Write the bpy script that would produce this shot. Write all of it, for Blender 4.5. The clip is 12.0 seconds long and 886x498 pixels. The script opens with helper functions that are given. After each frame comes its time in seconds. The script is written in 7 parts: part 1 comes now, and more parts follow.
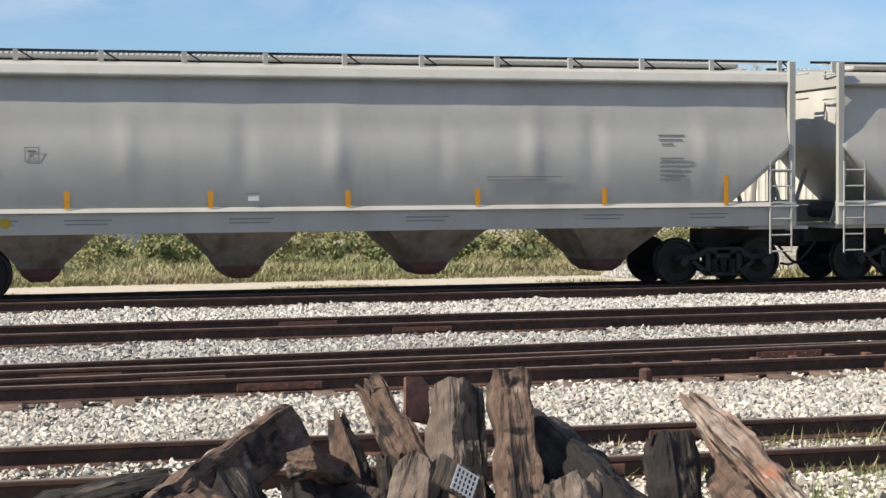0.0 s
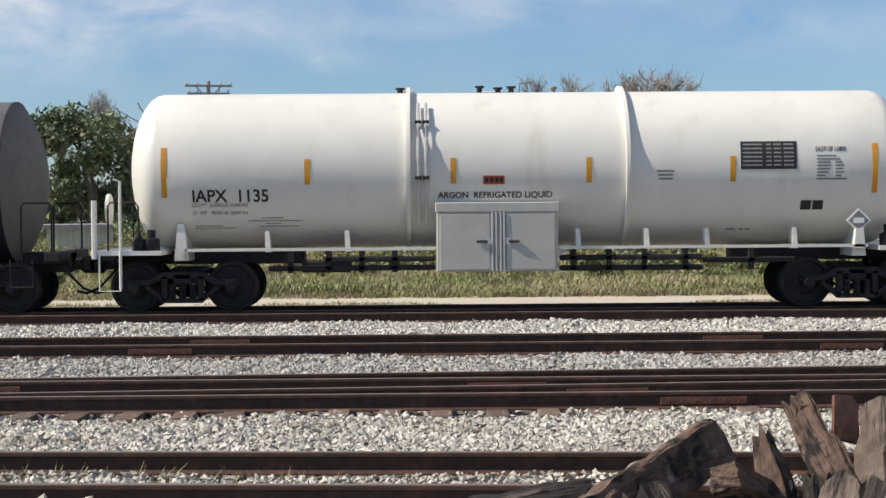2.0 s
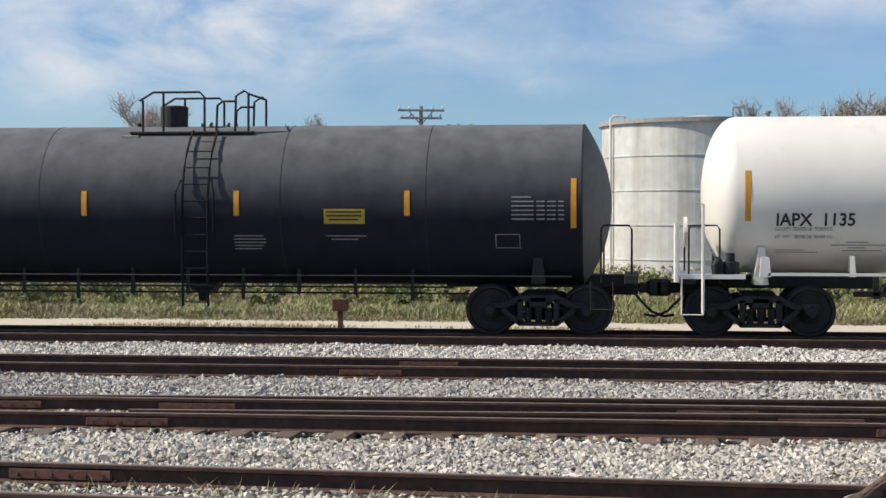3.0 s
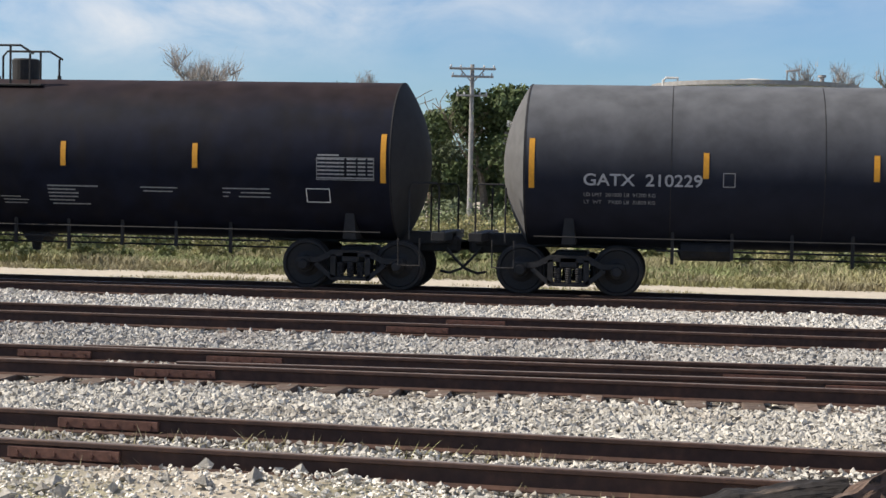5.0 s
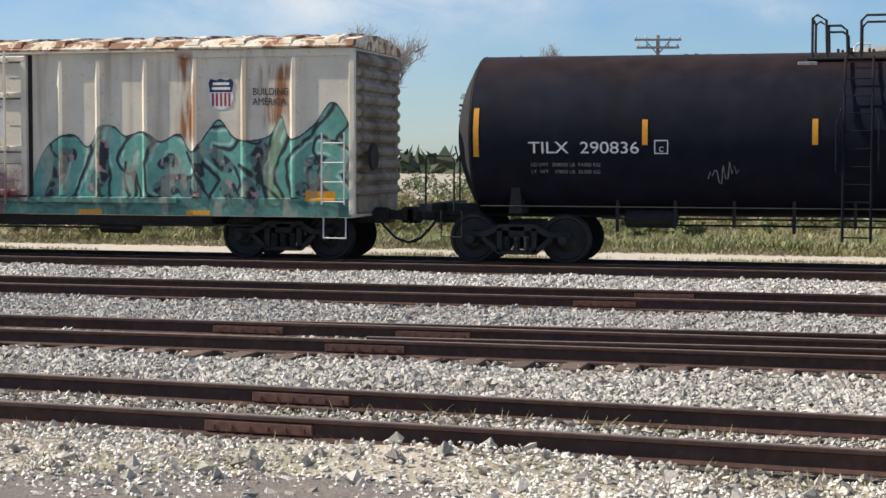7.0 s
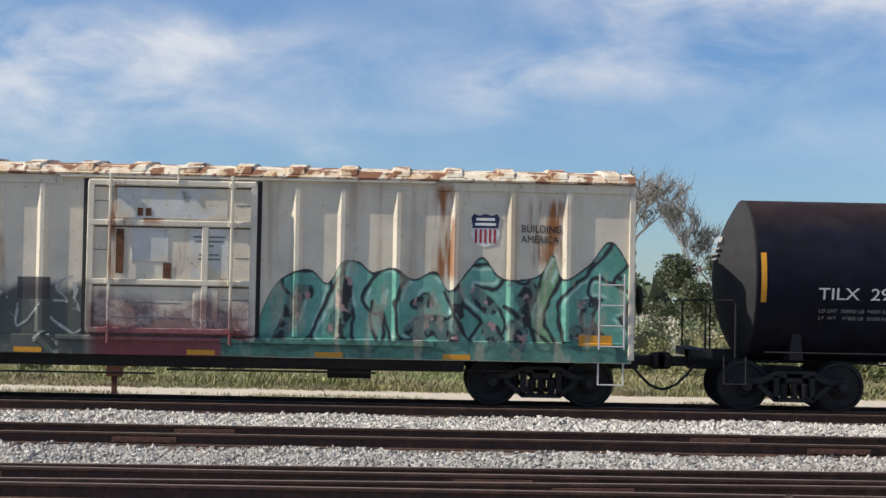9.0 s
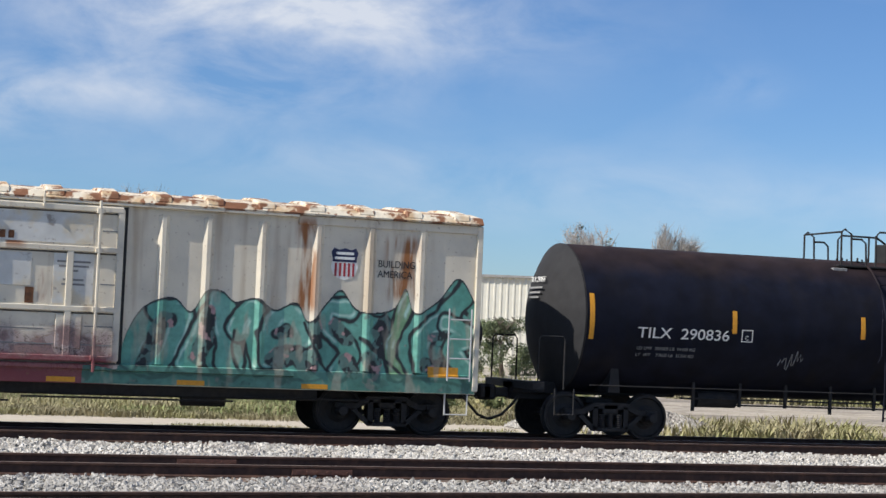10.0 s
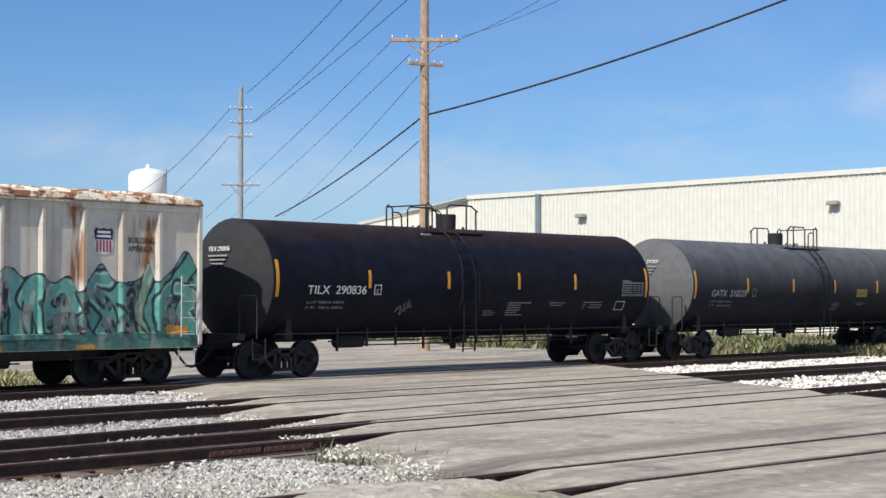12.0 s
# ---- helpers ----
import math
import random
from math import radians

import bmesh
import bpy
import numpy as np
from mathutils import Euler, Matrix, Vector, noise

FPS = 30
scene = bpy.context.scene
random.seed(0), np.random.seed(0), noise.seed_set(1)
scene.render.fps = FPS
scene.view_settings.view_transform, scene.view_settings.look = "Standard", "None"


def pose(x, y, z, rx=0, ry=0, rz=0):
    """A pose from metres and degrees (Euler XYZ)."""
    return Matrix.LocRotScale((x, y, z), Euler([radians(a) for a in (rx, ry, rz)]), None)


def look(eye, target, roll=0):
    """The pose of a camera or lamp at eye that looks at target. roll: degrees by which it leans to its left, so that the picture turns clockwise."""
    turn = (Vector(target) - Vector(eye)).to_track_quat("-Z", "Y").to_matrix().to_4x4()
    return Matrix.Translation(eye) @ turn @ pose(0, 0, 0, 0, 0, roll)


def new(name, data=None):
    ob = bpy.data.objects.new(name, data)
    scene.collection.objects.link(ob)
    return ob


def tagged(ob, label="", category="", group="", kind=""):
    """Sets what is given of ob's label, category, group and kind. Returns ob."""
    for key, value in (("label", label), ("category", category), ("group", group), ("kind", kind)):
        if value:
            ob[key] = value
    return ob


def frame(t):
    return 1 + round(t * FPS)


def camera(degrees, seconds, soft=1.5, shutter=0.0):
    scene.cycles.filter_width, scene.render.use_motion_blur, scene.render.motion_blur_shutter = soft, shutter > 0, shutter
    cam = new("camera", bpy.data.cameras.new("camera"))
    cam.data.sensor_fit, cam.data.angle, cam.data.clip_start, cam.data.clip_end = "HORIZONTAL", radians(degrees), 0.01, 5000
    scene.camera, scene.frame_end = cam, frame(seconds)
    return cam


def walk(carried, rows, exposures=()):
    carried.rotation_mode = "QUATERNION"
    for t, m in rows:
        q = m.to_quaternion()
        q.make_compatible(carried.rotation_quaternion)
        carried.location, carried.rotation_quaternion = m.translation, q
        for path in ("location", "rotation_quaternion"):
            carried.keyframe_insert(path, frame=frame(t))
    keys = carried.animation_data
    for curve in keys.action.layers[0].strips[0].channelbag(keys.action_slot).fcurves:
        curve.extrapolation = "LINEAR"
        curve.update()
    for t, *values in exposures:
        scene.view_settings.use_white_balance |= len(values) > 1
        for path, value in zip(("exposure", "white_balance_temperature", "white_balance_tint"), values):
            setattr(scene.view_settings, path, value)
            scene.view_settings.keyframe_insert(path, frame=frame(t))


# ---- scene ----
# ---- camera: one standing place, a hand-held pan ----
EYE = (0.0, 0.0, 1.945)
# seconds, pitch, roll, turn to the right
HEAD = (
    (0.0, -2.11, -0.35, 15.35),
    (0.5, -2.31, -0.15, 11.73),
    (1.0, -1.98, 0.18, 8.35),
    (1.5, -1.82, -0.56, 3.83),
    (2.0, -1.56, -0.42, 0.59),
    (2.5, -0.75, -0.01, -2.39),
    (3.0, -0.69, 0.07, -6.72),
    (4.8, -2.61, 1.29, -9.25),
    (5.0, -2.15, 1.13, -8.40),
    (5.5, -1.57, 0.84, -5.72),
    (6.0, -1.12, 0.65, -3.41),
    (6.5, -2.36, 0.20, -10.64),
    (6.7, -3.24, 0.12, -14.93),
    (8.3, -0.37, 0.34, -10.94),
    (8.5, 0.28, 0.06, -8.29),
    (9.0, 1.75, 1.09, 0.93),
    (9.5, 2.90, 2.34, 10.17),
    (10.0, 3.02, 2.36, 18.47),
    (10.5, 3.06, 1.75, 26.90),
    (11.0, 3.35, 0.73, 35.09),
    (11.5, 2.81, 0.04, 43.60),
    (12.0, 1.75, 0.05, 47.55),
)
cam = camera(30.25, 12.0)
walk(cam, [(t, Matrix.Translation(EYE) @ pose(0, 0, 0, 0, 0, -yaw) @ pose(0, 0, 0, 90 + pitch) @ pose(0, 0, 0, 0, 0, roll))
           for t, pitch, roll, yaw in HEAD],
     exposures=((0, 0.28, 6850, 10), (0.8, 0.27, 6820, 10), (1.5, 0.05, 6800, 10), (2.5, 0.06, 6750, 10), (5.0, 0.15, 6800, 10), (6.5, 0.20, 6750, 10), (8.5, 0.0, 6700, 10), (9.5, 0.02, 6500, 10), (10.5, 0.02, 6250, 10), (12.0, -0.10, 6100, 10)))

# ---- the train's way along its track: seconds, metres ----
SHIFT = (
    (0.0, 0.01),
    (0.5, 3.29),
    (1.0, 6.56),
    (1.5, 9.82),
    (2.0, 13.13),
    (2.5, 16.47),
    (3.0, 19.84),
    (4.8, 32.02),
    (5.0, 33.37),
    (5.5, 36.75),
    (6.0, 40.13),
    (6.5, 43.49),
    (6.7, 44.83),
    (8.3, 55.67),
    (8.5, 57.02),
    (9.0, 60.41),
    (9.5, 63.78),
    (10.0, 67.13),
    (10.5, 70.47),
    (11.0, 73.84),
    (11.5, 77.19),
    (12.0, 80.55),
)

# ---- daylight ----
SUN = Vector((-0.73, -0.115, 0.67)).normalized()
world = bpy.data.worlds.new("sky")
scene.world = world
world.use_nodes = True
wn, wl = world.node_tree.nodes, world.node_tree.links
wn.clear()
w_out = wn.new("ShaderNodeOutputWorld")
w_bg = wn.new("ShaderNodeBackground")
w_bg.inputs["Strength"].default_value = 0.092
sky = wn.new("ShaderNodeTexSky")
sky.sky_type = "NISHITA"
sky.sun_disc = False
sky.sun_elevation = math.asin(SUN.z)
sky.sun_rotation = math.atan2(SUN.x, SUN.y)
sky.air_density, sky.dust_density, sky.ozone_density = 1.0, 0.25, 4.0
w_co = wn.new("ShaderNodeTexCoord")
w_dir = wn.new("ShaderNodeSeparateXYZ")
wl.new(w_co.outputs["Generated"], w_dir.inputs[0])


def w_math(op, *vs):
    k = wn.new("ShaderNodeMath")
    k.operation = op
    for i, v in enumerate(vs):
        if isinstance(v, bpy.types.NodeSocket):
            wl.new(v, k.inputs[i])
        else:
            k.inputs[i].default_value = v
    return k.outputs[0]


def w_noise(x, y, scale, stretch, detail, rough, twist):
    v = wn.new("ShaderNodeCombineXYZ")
    wl.new(x, v.inputs[0])
    wl.new(w_math("MULTIPLY", y, stretch), v.inputs[1])
    k = wn.new("ShaderNodeTexNoise")
    k.inputs["Scale"].default_value, k.inputs["Detail"].default_value = scale, detail
    k.inputs["Roughness"].default_value, k.inputs["Distortion"].default_value = rough, twist
    wl.new(v.outputs[0], k.inputs["Vector"])
    return k.outputs["Fac"]


# bearing and height in degrees, the bearing clockwise from the y axis
w_az = w_math("MULTIPLY", w_math("ARCTAN2", w_dir.outputs[0], w_dir.outputs[1]), 57.2958)
w_el = w_math("MULTIPLY", w_math("ARCSINE", w_dir.outputs[2]), 57.2958)
w_puff = w_noise(w_az, w_el, 0.21, 2.0, 7, 0.58, 0.35)
w_veil = w_noise(w_az, w_el, 0.045, 2.6, 6, 0.55, 0.8)
# the banks of cloud: bearing, height, half width, half height, weight
CLOUDS = ((-14.0, 7.2, 8.5, 1.9, 0.70), (-9.0, 8.8, 5.5, 0.9, 0.45), (-20.0, 5.2, 7.0, 1.2, 0.35), (2.6, 7.4, 2.2, 0.9, 0.36), (-3.4, 5.1, 0.9, 0.45, 0.30), (-1.0, 6.2, 5.0, 0.6, 0.18),
          (12.5, 11.0, 8.5, 1.9, 0.72), (7.5, 8.0, 7.5, 1.1, 0.34), (28.7, 8.9, 1.4, 0.6, 0.22), (24.0, 5.0, 9.0, 1.3, 0.18), (38.0, 5.1, 4.5, 1.2, 0.24),
          (47.0, 4.6, 8.0, 1.5, 0.30), (55.5, 5.9, 3.0, 1.0, 0.26), (59.0, 6.4, 1.0, 0.5, 0.26), (62.5, 7.0, 1.6, 0.9, 0.34), (14.0, 6.0, 7.0, 0.8, 0.16))
w_sum = None
for az, el, wa, we, k in CLOUDS:
    dx = w_math("DIVIDE", w_math("SUBTRACT", w_az, az), wa)
    dy = w_math("DIVIDE", w_math("SUBTRACT", w_el, el), we)
    q = w_math("MULTIPLY_ADD", dx, dx, w_math("MULTIPLY", dy, dy))
    bank = w_math("MULTIPLY", w_math("EXPONENT", w_math("MULTIPLY", q, -1.0)), k)
    w_sum = bank if w_sum is None else w_math("ADD", w_sum, bank)
# high cloud beyond the bearings of the banks
w_high = wn.new("ShaderNodeMapRange")
w_high.inputs[1].default_value, w_high.inputs[2].default_value, w_high.inputs[4].default_value = 12.0, 24.0, 0.30
wl.new(w_el, w_high.inputs[0])
w_sum = w_math("ADD", w_sum, w_high.outputs[0])
w_sum = w_math("MULTIPLY", w_sum, w_math("MULTIPLY_ADD", w_puff, 4.2, -1.40))
w_sum = w_math("ADD", w_sum, w_math("MULTIPLY", w_math("MAXIMUM", w_math("SUBTRACT", w_veil, 0.46), 0.0), 0.55))
w_fac = wn.new("ShaderNodeClamp")
w_fac.inputs[2].default_value = 0.80
wl.new(w_sum, w_fac.inputs[0])
w_mix = wn.new("ShaderNodeMix")
w_mix.data_type = "RGBA"
w_mix.inputs[7].default_value = (8.6, 8.8, 9.2, 1)
wl.new(w_fac.outputs[0], w_mix.inputs[0])
w_tint = wn.new("ShaderNodeMix")
w_tint.data_type, w_tint.blend_type = "RGBA", "MULTIPLY"
w_tint.inputs[0].default_value = 1.0
w_tint.inputs[7].default_value = (0.76, 0.95, 1.20, 1)
wl.new(sky.outputs["Color"], w_tint.inputs[6])
wl.new(w_tint.outputs[2], w_mix.inputs[6])
wl.new(w_mix.outputs[2], w_bg.inputs["Color"])
wl.new(w_bg.outputs["Background"], w_out.inputs["Surface"])
sun = new("sun", bpy.data.lights.new("sun", "SUN"))
sun.data.energy, sun.data.angle, sun.data.color = 5.6, radians(0.6), (1.0, 0.93, 0.82)
sun.matrix_world = look(SUN * 60, (0, 0, 0))


# ---- materials ----
def mat(name, base, rough=0.7, metal=0.0, grain=None, stain=None, bump=None, streak=None, spec=0.5, spread=0.0, crown=None, lane=None):
    """base colour; grain (scale, amount); stain (colour, scale, from, to); streak: the same, drawn out downwards; lane:
    the same, drawn out along the tracks; bump (scale, height, and how far it is drawn out along z); spread: change from
    piece to piece; crown: rust or a paler tone coming in towards the top (colour, from height, to height).
    """
    m = bpy.data.materials.new(name)
    m.use_nodes = True
    n, l = m.node_tree.nodes, m.node_tree.links
    b = n["Principled BSDF"]
    b.inputs["Roughness"].default_value, b.inputs["Metallic"].default_value = rough, metal
    b.inputs["Specular IOR Level"].default_value = spec
    co = n.new("ShaderNodeTexCoord").outputs["Object"]
    rgb = n.new("ShaderNodeRGB")
    rgb.outputs[0].default_value = (*base, 1)
    colour = rgb.outputs[0]

    def noise_of(scale, stretch=(1, 1, 1), detail=5):
        mp = n.new("ShaderNodeMapping")
        mp.inputs["Scale"].default_value = stretch
        t = n.new("ShaderNodeTexNoise")
        t.inputs["Scale"].default_value, t.inputs["Detail"].default_value = scale, detail
        l.new(co, mp.inputs["Vector"])
        l.new(mp.outputs["Vector"], t.inputs["Vector"])
        return t.outputs["Fac"]

    def blend(fac, a, other, kind="MIX"):
        x = n.new("ShaderNodeMix")
        x.data_type, x.blend_type = "RGBA", kind
        if isinstance(fac, bpy.types.NodeSocket):
            l.new(fac, x.inputs[0])
        else:
            x.inputs[0].default_value = fac
        l.new(a, x.inputs[6])
        if isinstance(other, bpy.types.NodeSocket):
            l.new(other, x.inputs[7])
        else:
            x.inputs[7].default_value = (*other, 1)
        return x.outputs[2]

    def window(fac, lo, hi, top=1.0):
        r = n.new("ShaderNodeMapRange")
        r.inputs[1].default_value, r.inputs[2].default_value, r.inputs[4].default_value = lo, hi, top
        l.new(fac, r.inputs[0])
        return r.outputs[0]

    for spot, stretch in ((stain, (1, 1, 1)), (streak, (1, 1, 0.12)), (lane, (0.07, 1, 1))):
        for c, scale, lo, hi in ([spot] if spot and not isinstance(spot[0][0], tuple) else spot or []):
            colour = blend(window(noise_of(scale, stretch), lo, hi), colour, c)
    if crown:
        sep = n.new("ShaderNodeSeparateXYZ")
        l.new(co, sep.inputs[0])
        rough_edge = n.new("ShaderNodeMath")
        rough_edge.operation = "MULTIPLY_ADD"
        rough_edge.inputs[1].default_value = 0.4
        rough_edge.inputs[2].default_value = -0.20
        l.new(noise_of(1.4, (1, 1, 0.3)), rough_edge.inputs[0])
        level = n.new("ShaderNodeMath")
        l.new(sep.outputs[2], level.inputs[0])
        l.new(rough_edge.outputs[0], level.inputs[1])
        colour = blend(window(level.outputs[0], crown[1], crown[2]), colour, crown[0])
    if grain:
        g = window(noise_of(grain[0], detail=8), 0.3, 0.7)
        dark = n.new("ShaderNodeMapRange")
        dark.inputs[3].default_value, dark.inputs[4].default_value = 1 - grain[1], 1 + grain[1]
        l.new(g, dark.inputs[0])
        colour = blend(1.0, colour, dark.outputs[0], "MULTIPLY")
    if spread:
        for node, sock in (("ShaderNodeObjectInfo", "Random"), ("ShaderNodeNewGeometry", "Random Per Island")):
            r = n.new("ShaderNodeMapRange")
            r.inputs[3].default_value, r.inputs[4].default_value = 1 - spread, 1 + spread
            l.new(n.new(node).outputs[sock], r.inputs[0])
            colour = blend(1.0, colour, r.outputs[0], "MULTIPLY")
    l.new(colour, b.inputs["Base Color"])
    if bump:
        bp = n.new("ShaderNodeBump")
        bp.inputs["Strength"].default_value, bp.inputs["Distance"].default_value = 1.0, bump[1]
        l.new(noise_of(bump[0], (1, 1, bump[2] if len(bump) > 2 else 1), 8), bp.inputs["Height"])
        l.new(bp.outputs["Normal"], b.inputs["Normal"])
    return m


M_SAND = mat("sandy ground", (0.42, 0.37, 0.30), 0.95, 0, (3.0, 0.25), [((0.30, 0.26, 0.20), 0.7, 0.45, 0.7), ((0.20, 0.21, 0.09), 0.35, 0.55, 0.75)], (25, 0.02))
M_STONE = mat("limestone ballast", (0.62, 0.585, 0.515), 0.9, 0, (40, 0.2), ((0.44, 0.39, 0.32), 0.6, 0.5, 0.75), (60, 0.01), spread=0.40)
M_GREYSTONE = mat("grey limestone ballast", (0.44, 0.42, 0.385), 0.9, 0, (40, 0.2), ((0.35, 0.32, 0.29), 0.6, 0.5, 0.75), (60, 0.01), spread=0.40)
M_BED = mat("ballast bed", (0.17, 0.15, 0.13), 0.95, 0, (30, 0.35), ((0.2, 0.17, 0.14), 1.5, 0.45, 0.7), (40, 0.02))
M_RAIL = mat("rusty rail", (0.062, 0.033, 0.025), 0.75, 0.2, (12, 0.3), ((0.11, 0.055, 0.037), 2.0, 0.5, 0.75), (60, 0.002))
M_HEAD = mat("rolled rail head", (0.24, 0.185, 0.15), 0.5, 0.4, (20, 0.15))
M_TIE = mat("weathered tie", (0.12, 0.085, 0.065), 0.9, 0, (14, 0.35), ((0.25, 0.21, 0.17), 2.0, 0.5, 0.8), (20, 0.015), spread=0.25)
M_JOINT = mat("rusty joint bar", (0.130, 0.060, 0.043), 0.8, 0.1, (15, 0.35), None, (40, 0.003))
M_ROAD = mat("worn concrete", (0.40, 0.345, 0.265), 0.85, 0, (6, 0.18), [((0.29, 0.25, 0.20), 0.22, 0.42, 0.62), ((0.47, 0.41, 0.325), 0.9, 0.5, 0.7), ((0.22, 0.19, 0.155), 1.3, 0.58, 0.70), ((0.50, 0.45, 0.37), 4.0, 0.60, 0.68)], (50, 0.006), lane=((0.17, 0.145, 0.12), 0.9, 0.50, 0.66))
M_PALE = mat("pale gravel road", (0.48, 0.425, 0.34), 0.95, 0, (4, 0.12), None, (30, 0.01))
M_LEAF = mat("tree leaves", (0.118, 0.145, 0.072), 0.7, 0, (0.5, 0.4), spread=0.4)
M_TWIG = mat("bare twigs", (0.29, 0.27, 0.25), 0.9, spread=0.2)
M_BARK = mat("bark", (0.16, 0.13, 0.10), 0.9, 0, (8, 0.3), None, (15, 0.02))
M_POLE = mat("wooden pole", (0.42, 0.30, 0.21), 0.85, 0, (6, 0.2), None, (30, 0.004), streak=((0.28, 0.19, 0.13), 6, 0.4, 0.7))
M_GREYPOLE = mat("grey pole", (0.30, 0.29, 0.28), 0.8, 0, (6, 0.2))
M_WIRE = mat("cable", (0.03, 0.03, 0.035), 0.6)
M_SILO = mat("galvanised silo steel", (0.62, 0.62, 0.58), 0.55, 0.25, (3, 0.08), ((0.45, 0.43, 0.38), 0.6, 0.5, 0.8), streak=((0.40, 0.37, 0.31), 1.6, 0.5, 0.75))
M_WHITE = mat("cream white cladding", (0.66, 0.64, 0.555), 0.6, 0, (2, 0.05))
M_BLUEGREY = mat("blue-grey cladding", (0.16, 0.19, 0.22), 0.6, 0, (2, 0.1))
M_BLACK = mat("black tank paint", (0.0085, 0.0100, 0.0190), 0.6, 0, (2.5, 0.3), [((0.010, 0.010, 0.014), 0.9, 0.45, 0.75)], streak=((0.012, 0.011, 0.013), 2.5, 0.5, 0.8), spec=0.10, crown=((0.036, 0.021, 0.017), 3.3, 4.1))
# charcoal that turns paler grey from below mid height to the top
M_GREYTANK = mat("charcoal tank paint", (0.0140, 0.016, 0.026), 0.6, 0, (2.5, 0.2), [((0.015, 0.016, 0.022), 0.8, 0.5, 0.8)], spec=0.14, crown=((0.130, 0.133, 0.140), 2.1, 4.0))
M_DUSTDARK = mat("sooty tank head", (0.036, 0.036, 0.038), 0.8, 0, (5, 0.10), [((0.027, 0.027, 0.029), 0.9, 0.4, 0.8)], spec=0.15)
M_DUST = mat("dusty tank head", (0.125, 0.124, 0.124), 0.8, 0, (5, 0.10), [((0.095, 0.093, 0.094), 0.9, 0.4, 0.8)], spec=0.2)
M_CREAM = mat("white tank paint", (0.71, 0.695, 0.64), 0.38, 0, (1.5, 0.04), streak=((0.58, 0.55, 0.47), 2.0, 0.6, 0.85))
M_HOPPER = mat("pale grey hopper paint", (0.395, 0.392, 0.358), 0.6, 0, (1.5, 0.06), [((0.345, 0.335, 0.305), 0.5, 0.5, 0.75)], streak=((0.35, 0.335, 0.30), 2.2, 0.52, 0.8))
M_HOPDARK = mat("rusty hopper chute", (0.20, 0.18, 0.16), 0.8, 0, (5, 0.2), streak=((0.11, 0.075, 0.05), 2.5, 0.45, 0.7))
M_GATE = mat("red-brown gate", (0.13, 0.055, 0.05), 0.8, 0, (8, 0.25))
M_STEELDARK = mat("grimy running gear", (0.015, 0.0145, 0.016), 0.75, 0.1, (10, 0.35), ((0.028, 0.023, 0.020), 3, 0.5, 0.8), (30, 0.003))
M_WHEEL = mat("wheel steel", (0.017, 0.016, 0.017), 0.65, 0.3, (12, 0.3), ((0.035, 0.028, 0.024), 4, 0.5, 0.8))
M_STRIPE = mat("yellow reflector", (0.64, 0.29, 0.018), 0.5, 0, (20, 0.1))
M_LETTER = mat("white lettering", (0.75, 0.75, 0.72), 0.7, 0, (12, 0.1))
M_FADED = mat("faded lettering", (0.24, 0.24, 0.24), 0.8, 0, (15, 0.3))
M_INK = mat("black lettering", (0.02, 0.02, 0.022), 0.7)
M_INKGREY = mat("grey lettering", (0.20, 0.20, 0.20), 0.7)
M_RED = mat("red placard", (0.45, 0.07, 0.03), 0.6)
M_YELLOW = mat("yellow placard", (0.42, 0.30, 0.025), 0.6)
M_ALU = mat("aluminium cabinet", (0.47, 0.46, 0.42), 0.5, 0.1, (3, 0.06))
M_GALV = mat("galvanised steel", (0.55, 0.55, 0.55), 0.5, 0.4, (8, 0.1))
M_OLDTIE = mat("rotten tie wood", (0.115, 0.074, 0.054), 0.95, 0, (7, 0.5), [((0.22, 0.17, 0.135), 1.7, 0.52, 0.66), ((0.21, 0.070, 0.032), 1.5, 0.55, 0.63), ((0.016, 0.012, 0.010), 2.6, 0.53, 0.60), ((0.27, 0.22, 0.175), 5.0, 0.60, 0.70), ((0.014, 0.011, 0.010), 6.5, 0.56, 0.62)], (20, 0.06, 0.25), streak=[((0.018, 0.013, 0.011), 8, 0.56, 0.64)])
M_REDTIE = mat("red-brown split wood", (0.20, 0.130, 0.098), 0.95, 0, (9, 0.4), [((0.34, 0.28, 0.23), 2.6, 0.46, 0.62), ((0.22, 0.085, 0.045), 4.0, 0.56, 0.66)], (24, 0.05, 0.12), streak=[((0.03, 0.02, 0.016), 16, 0.55, 0.62), ((0.42, 0.37, 0.31), 13, 0.60, 0.68)])
M_RUBBER = mat("brake hose", (0.015, 0.015, 0.015), 0.7)


# ---- mesh helpers ----
def part(name, bm, material, parent=None, label="", m=None, smooth=False):
    """Links a bmesh or a mesh as one object, under parent if there is one."""
    if isinstance(bm, bmesh.types.BMesh):
        me = bpy.data.meshes.new(name)
        if smooth:
            for f in bm.faces:
                f.smooth = True
        bm.to_mesh(me)
        bm.free()
    else:
        me = bm
    if material and not me.materials:
        me.materials.append(material)
    ob = new(name, me)
    if m is not None:
        ob.matrix_basis = m
    ob.parent = parent
    return tagged(ob, label)


def thing(name, label, category, m=None, group="", kind=""):
    ob = new(name)
    ob.empty_display_size = 0.2
    if m is not None:
        ob.matrix_basis = m
    return tagged(ob, label, category, group, kind)


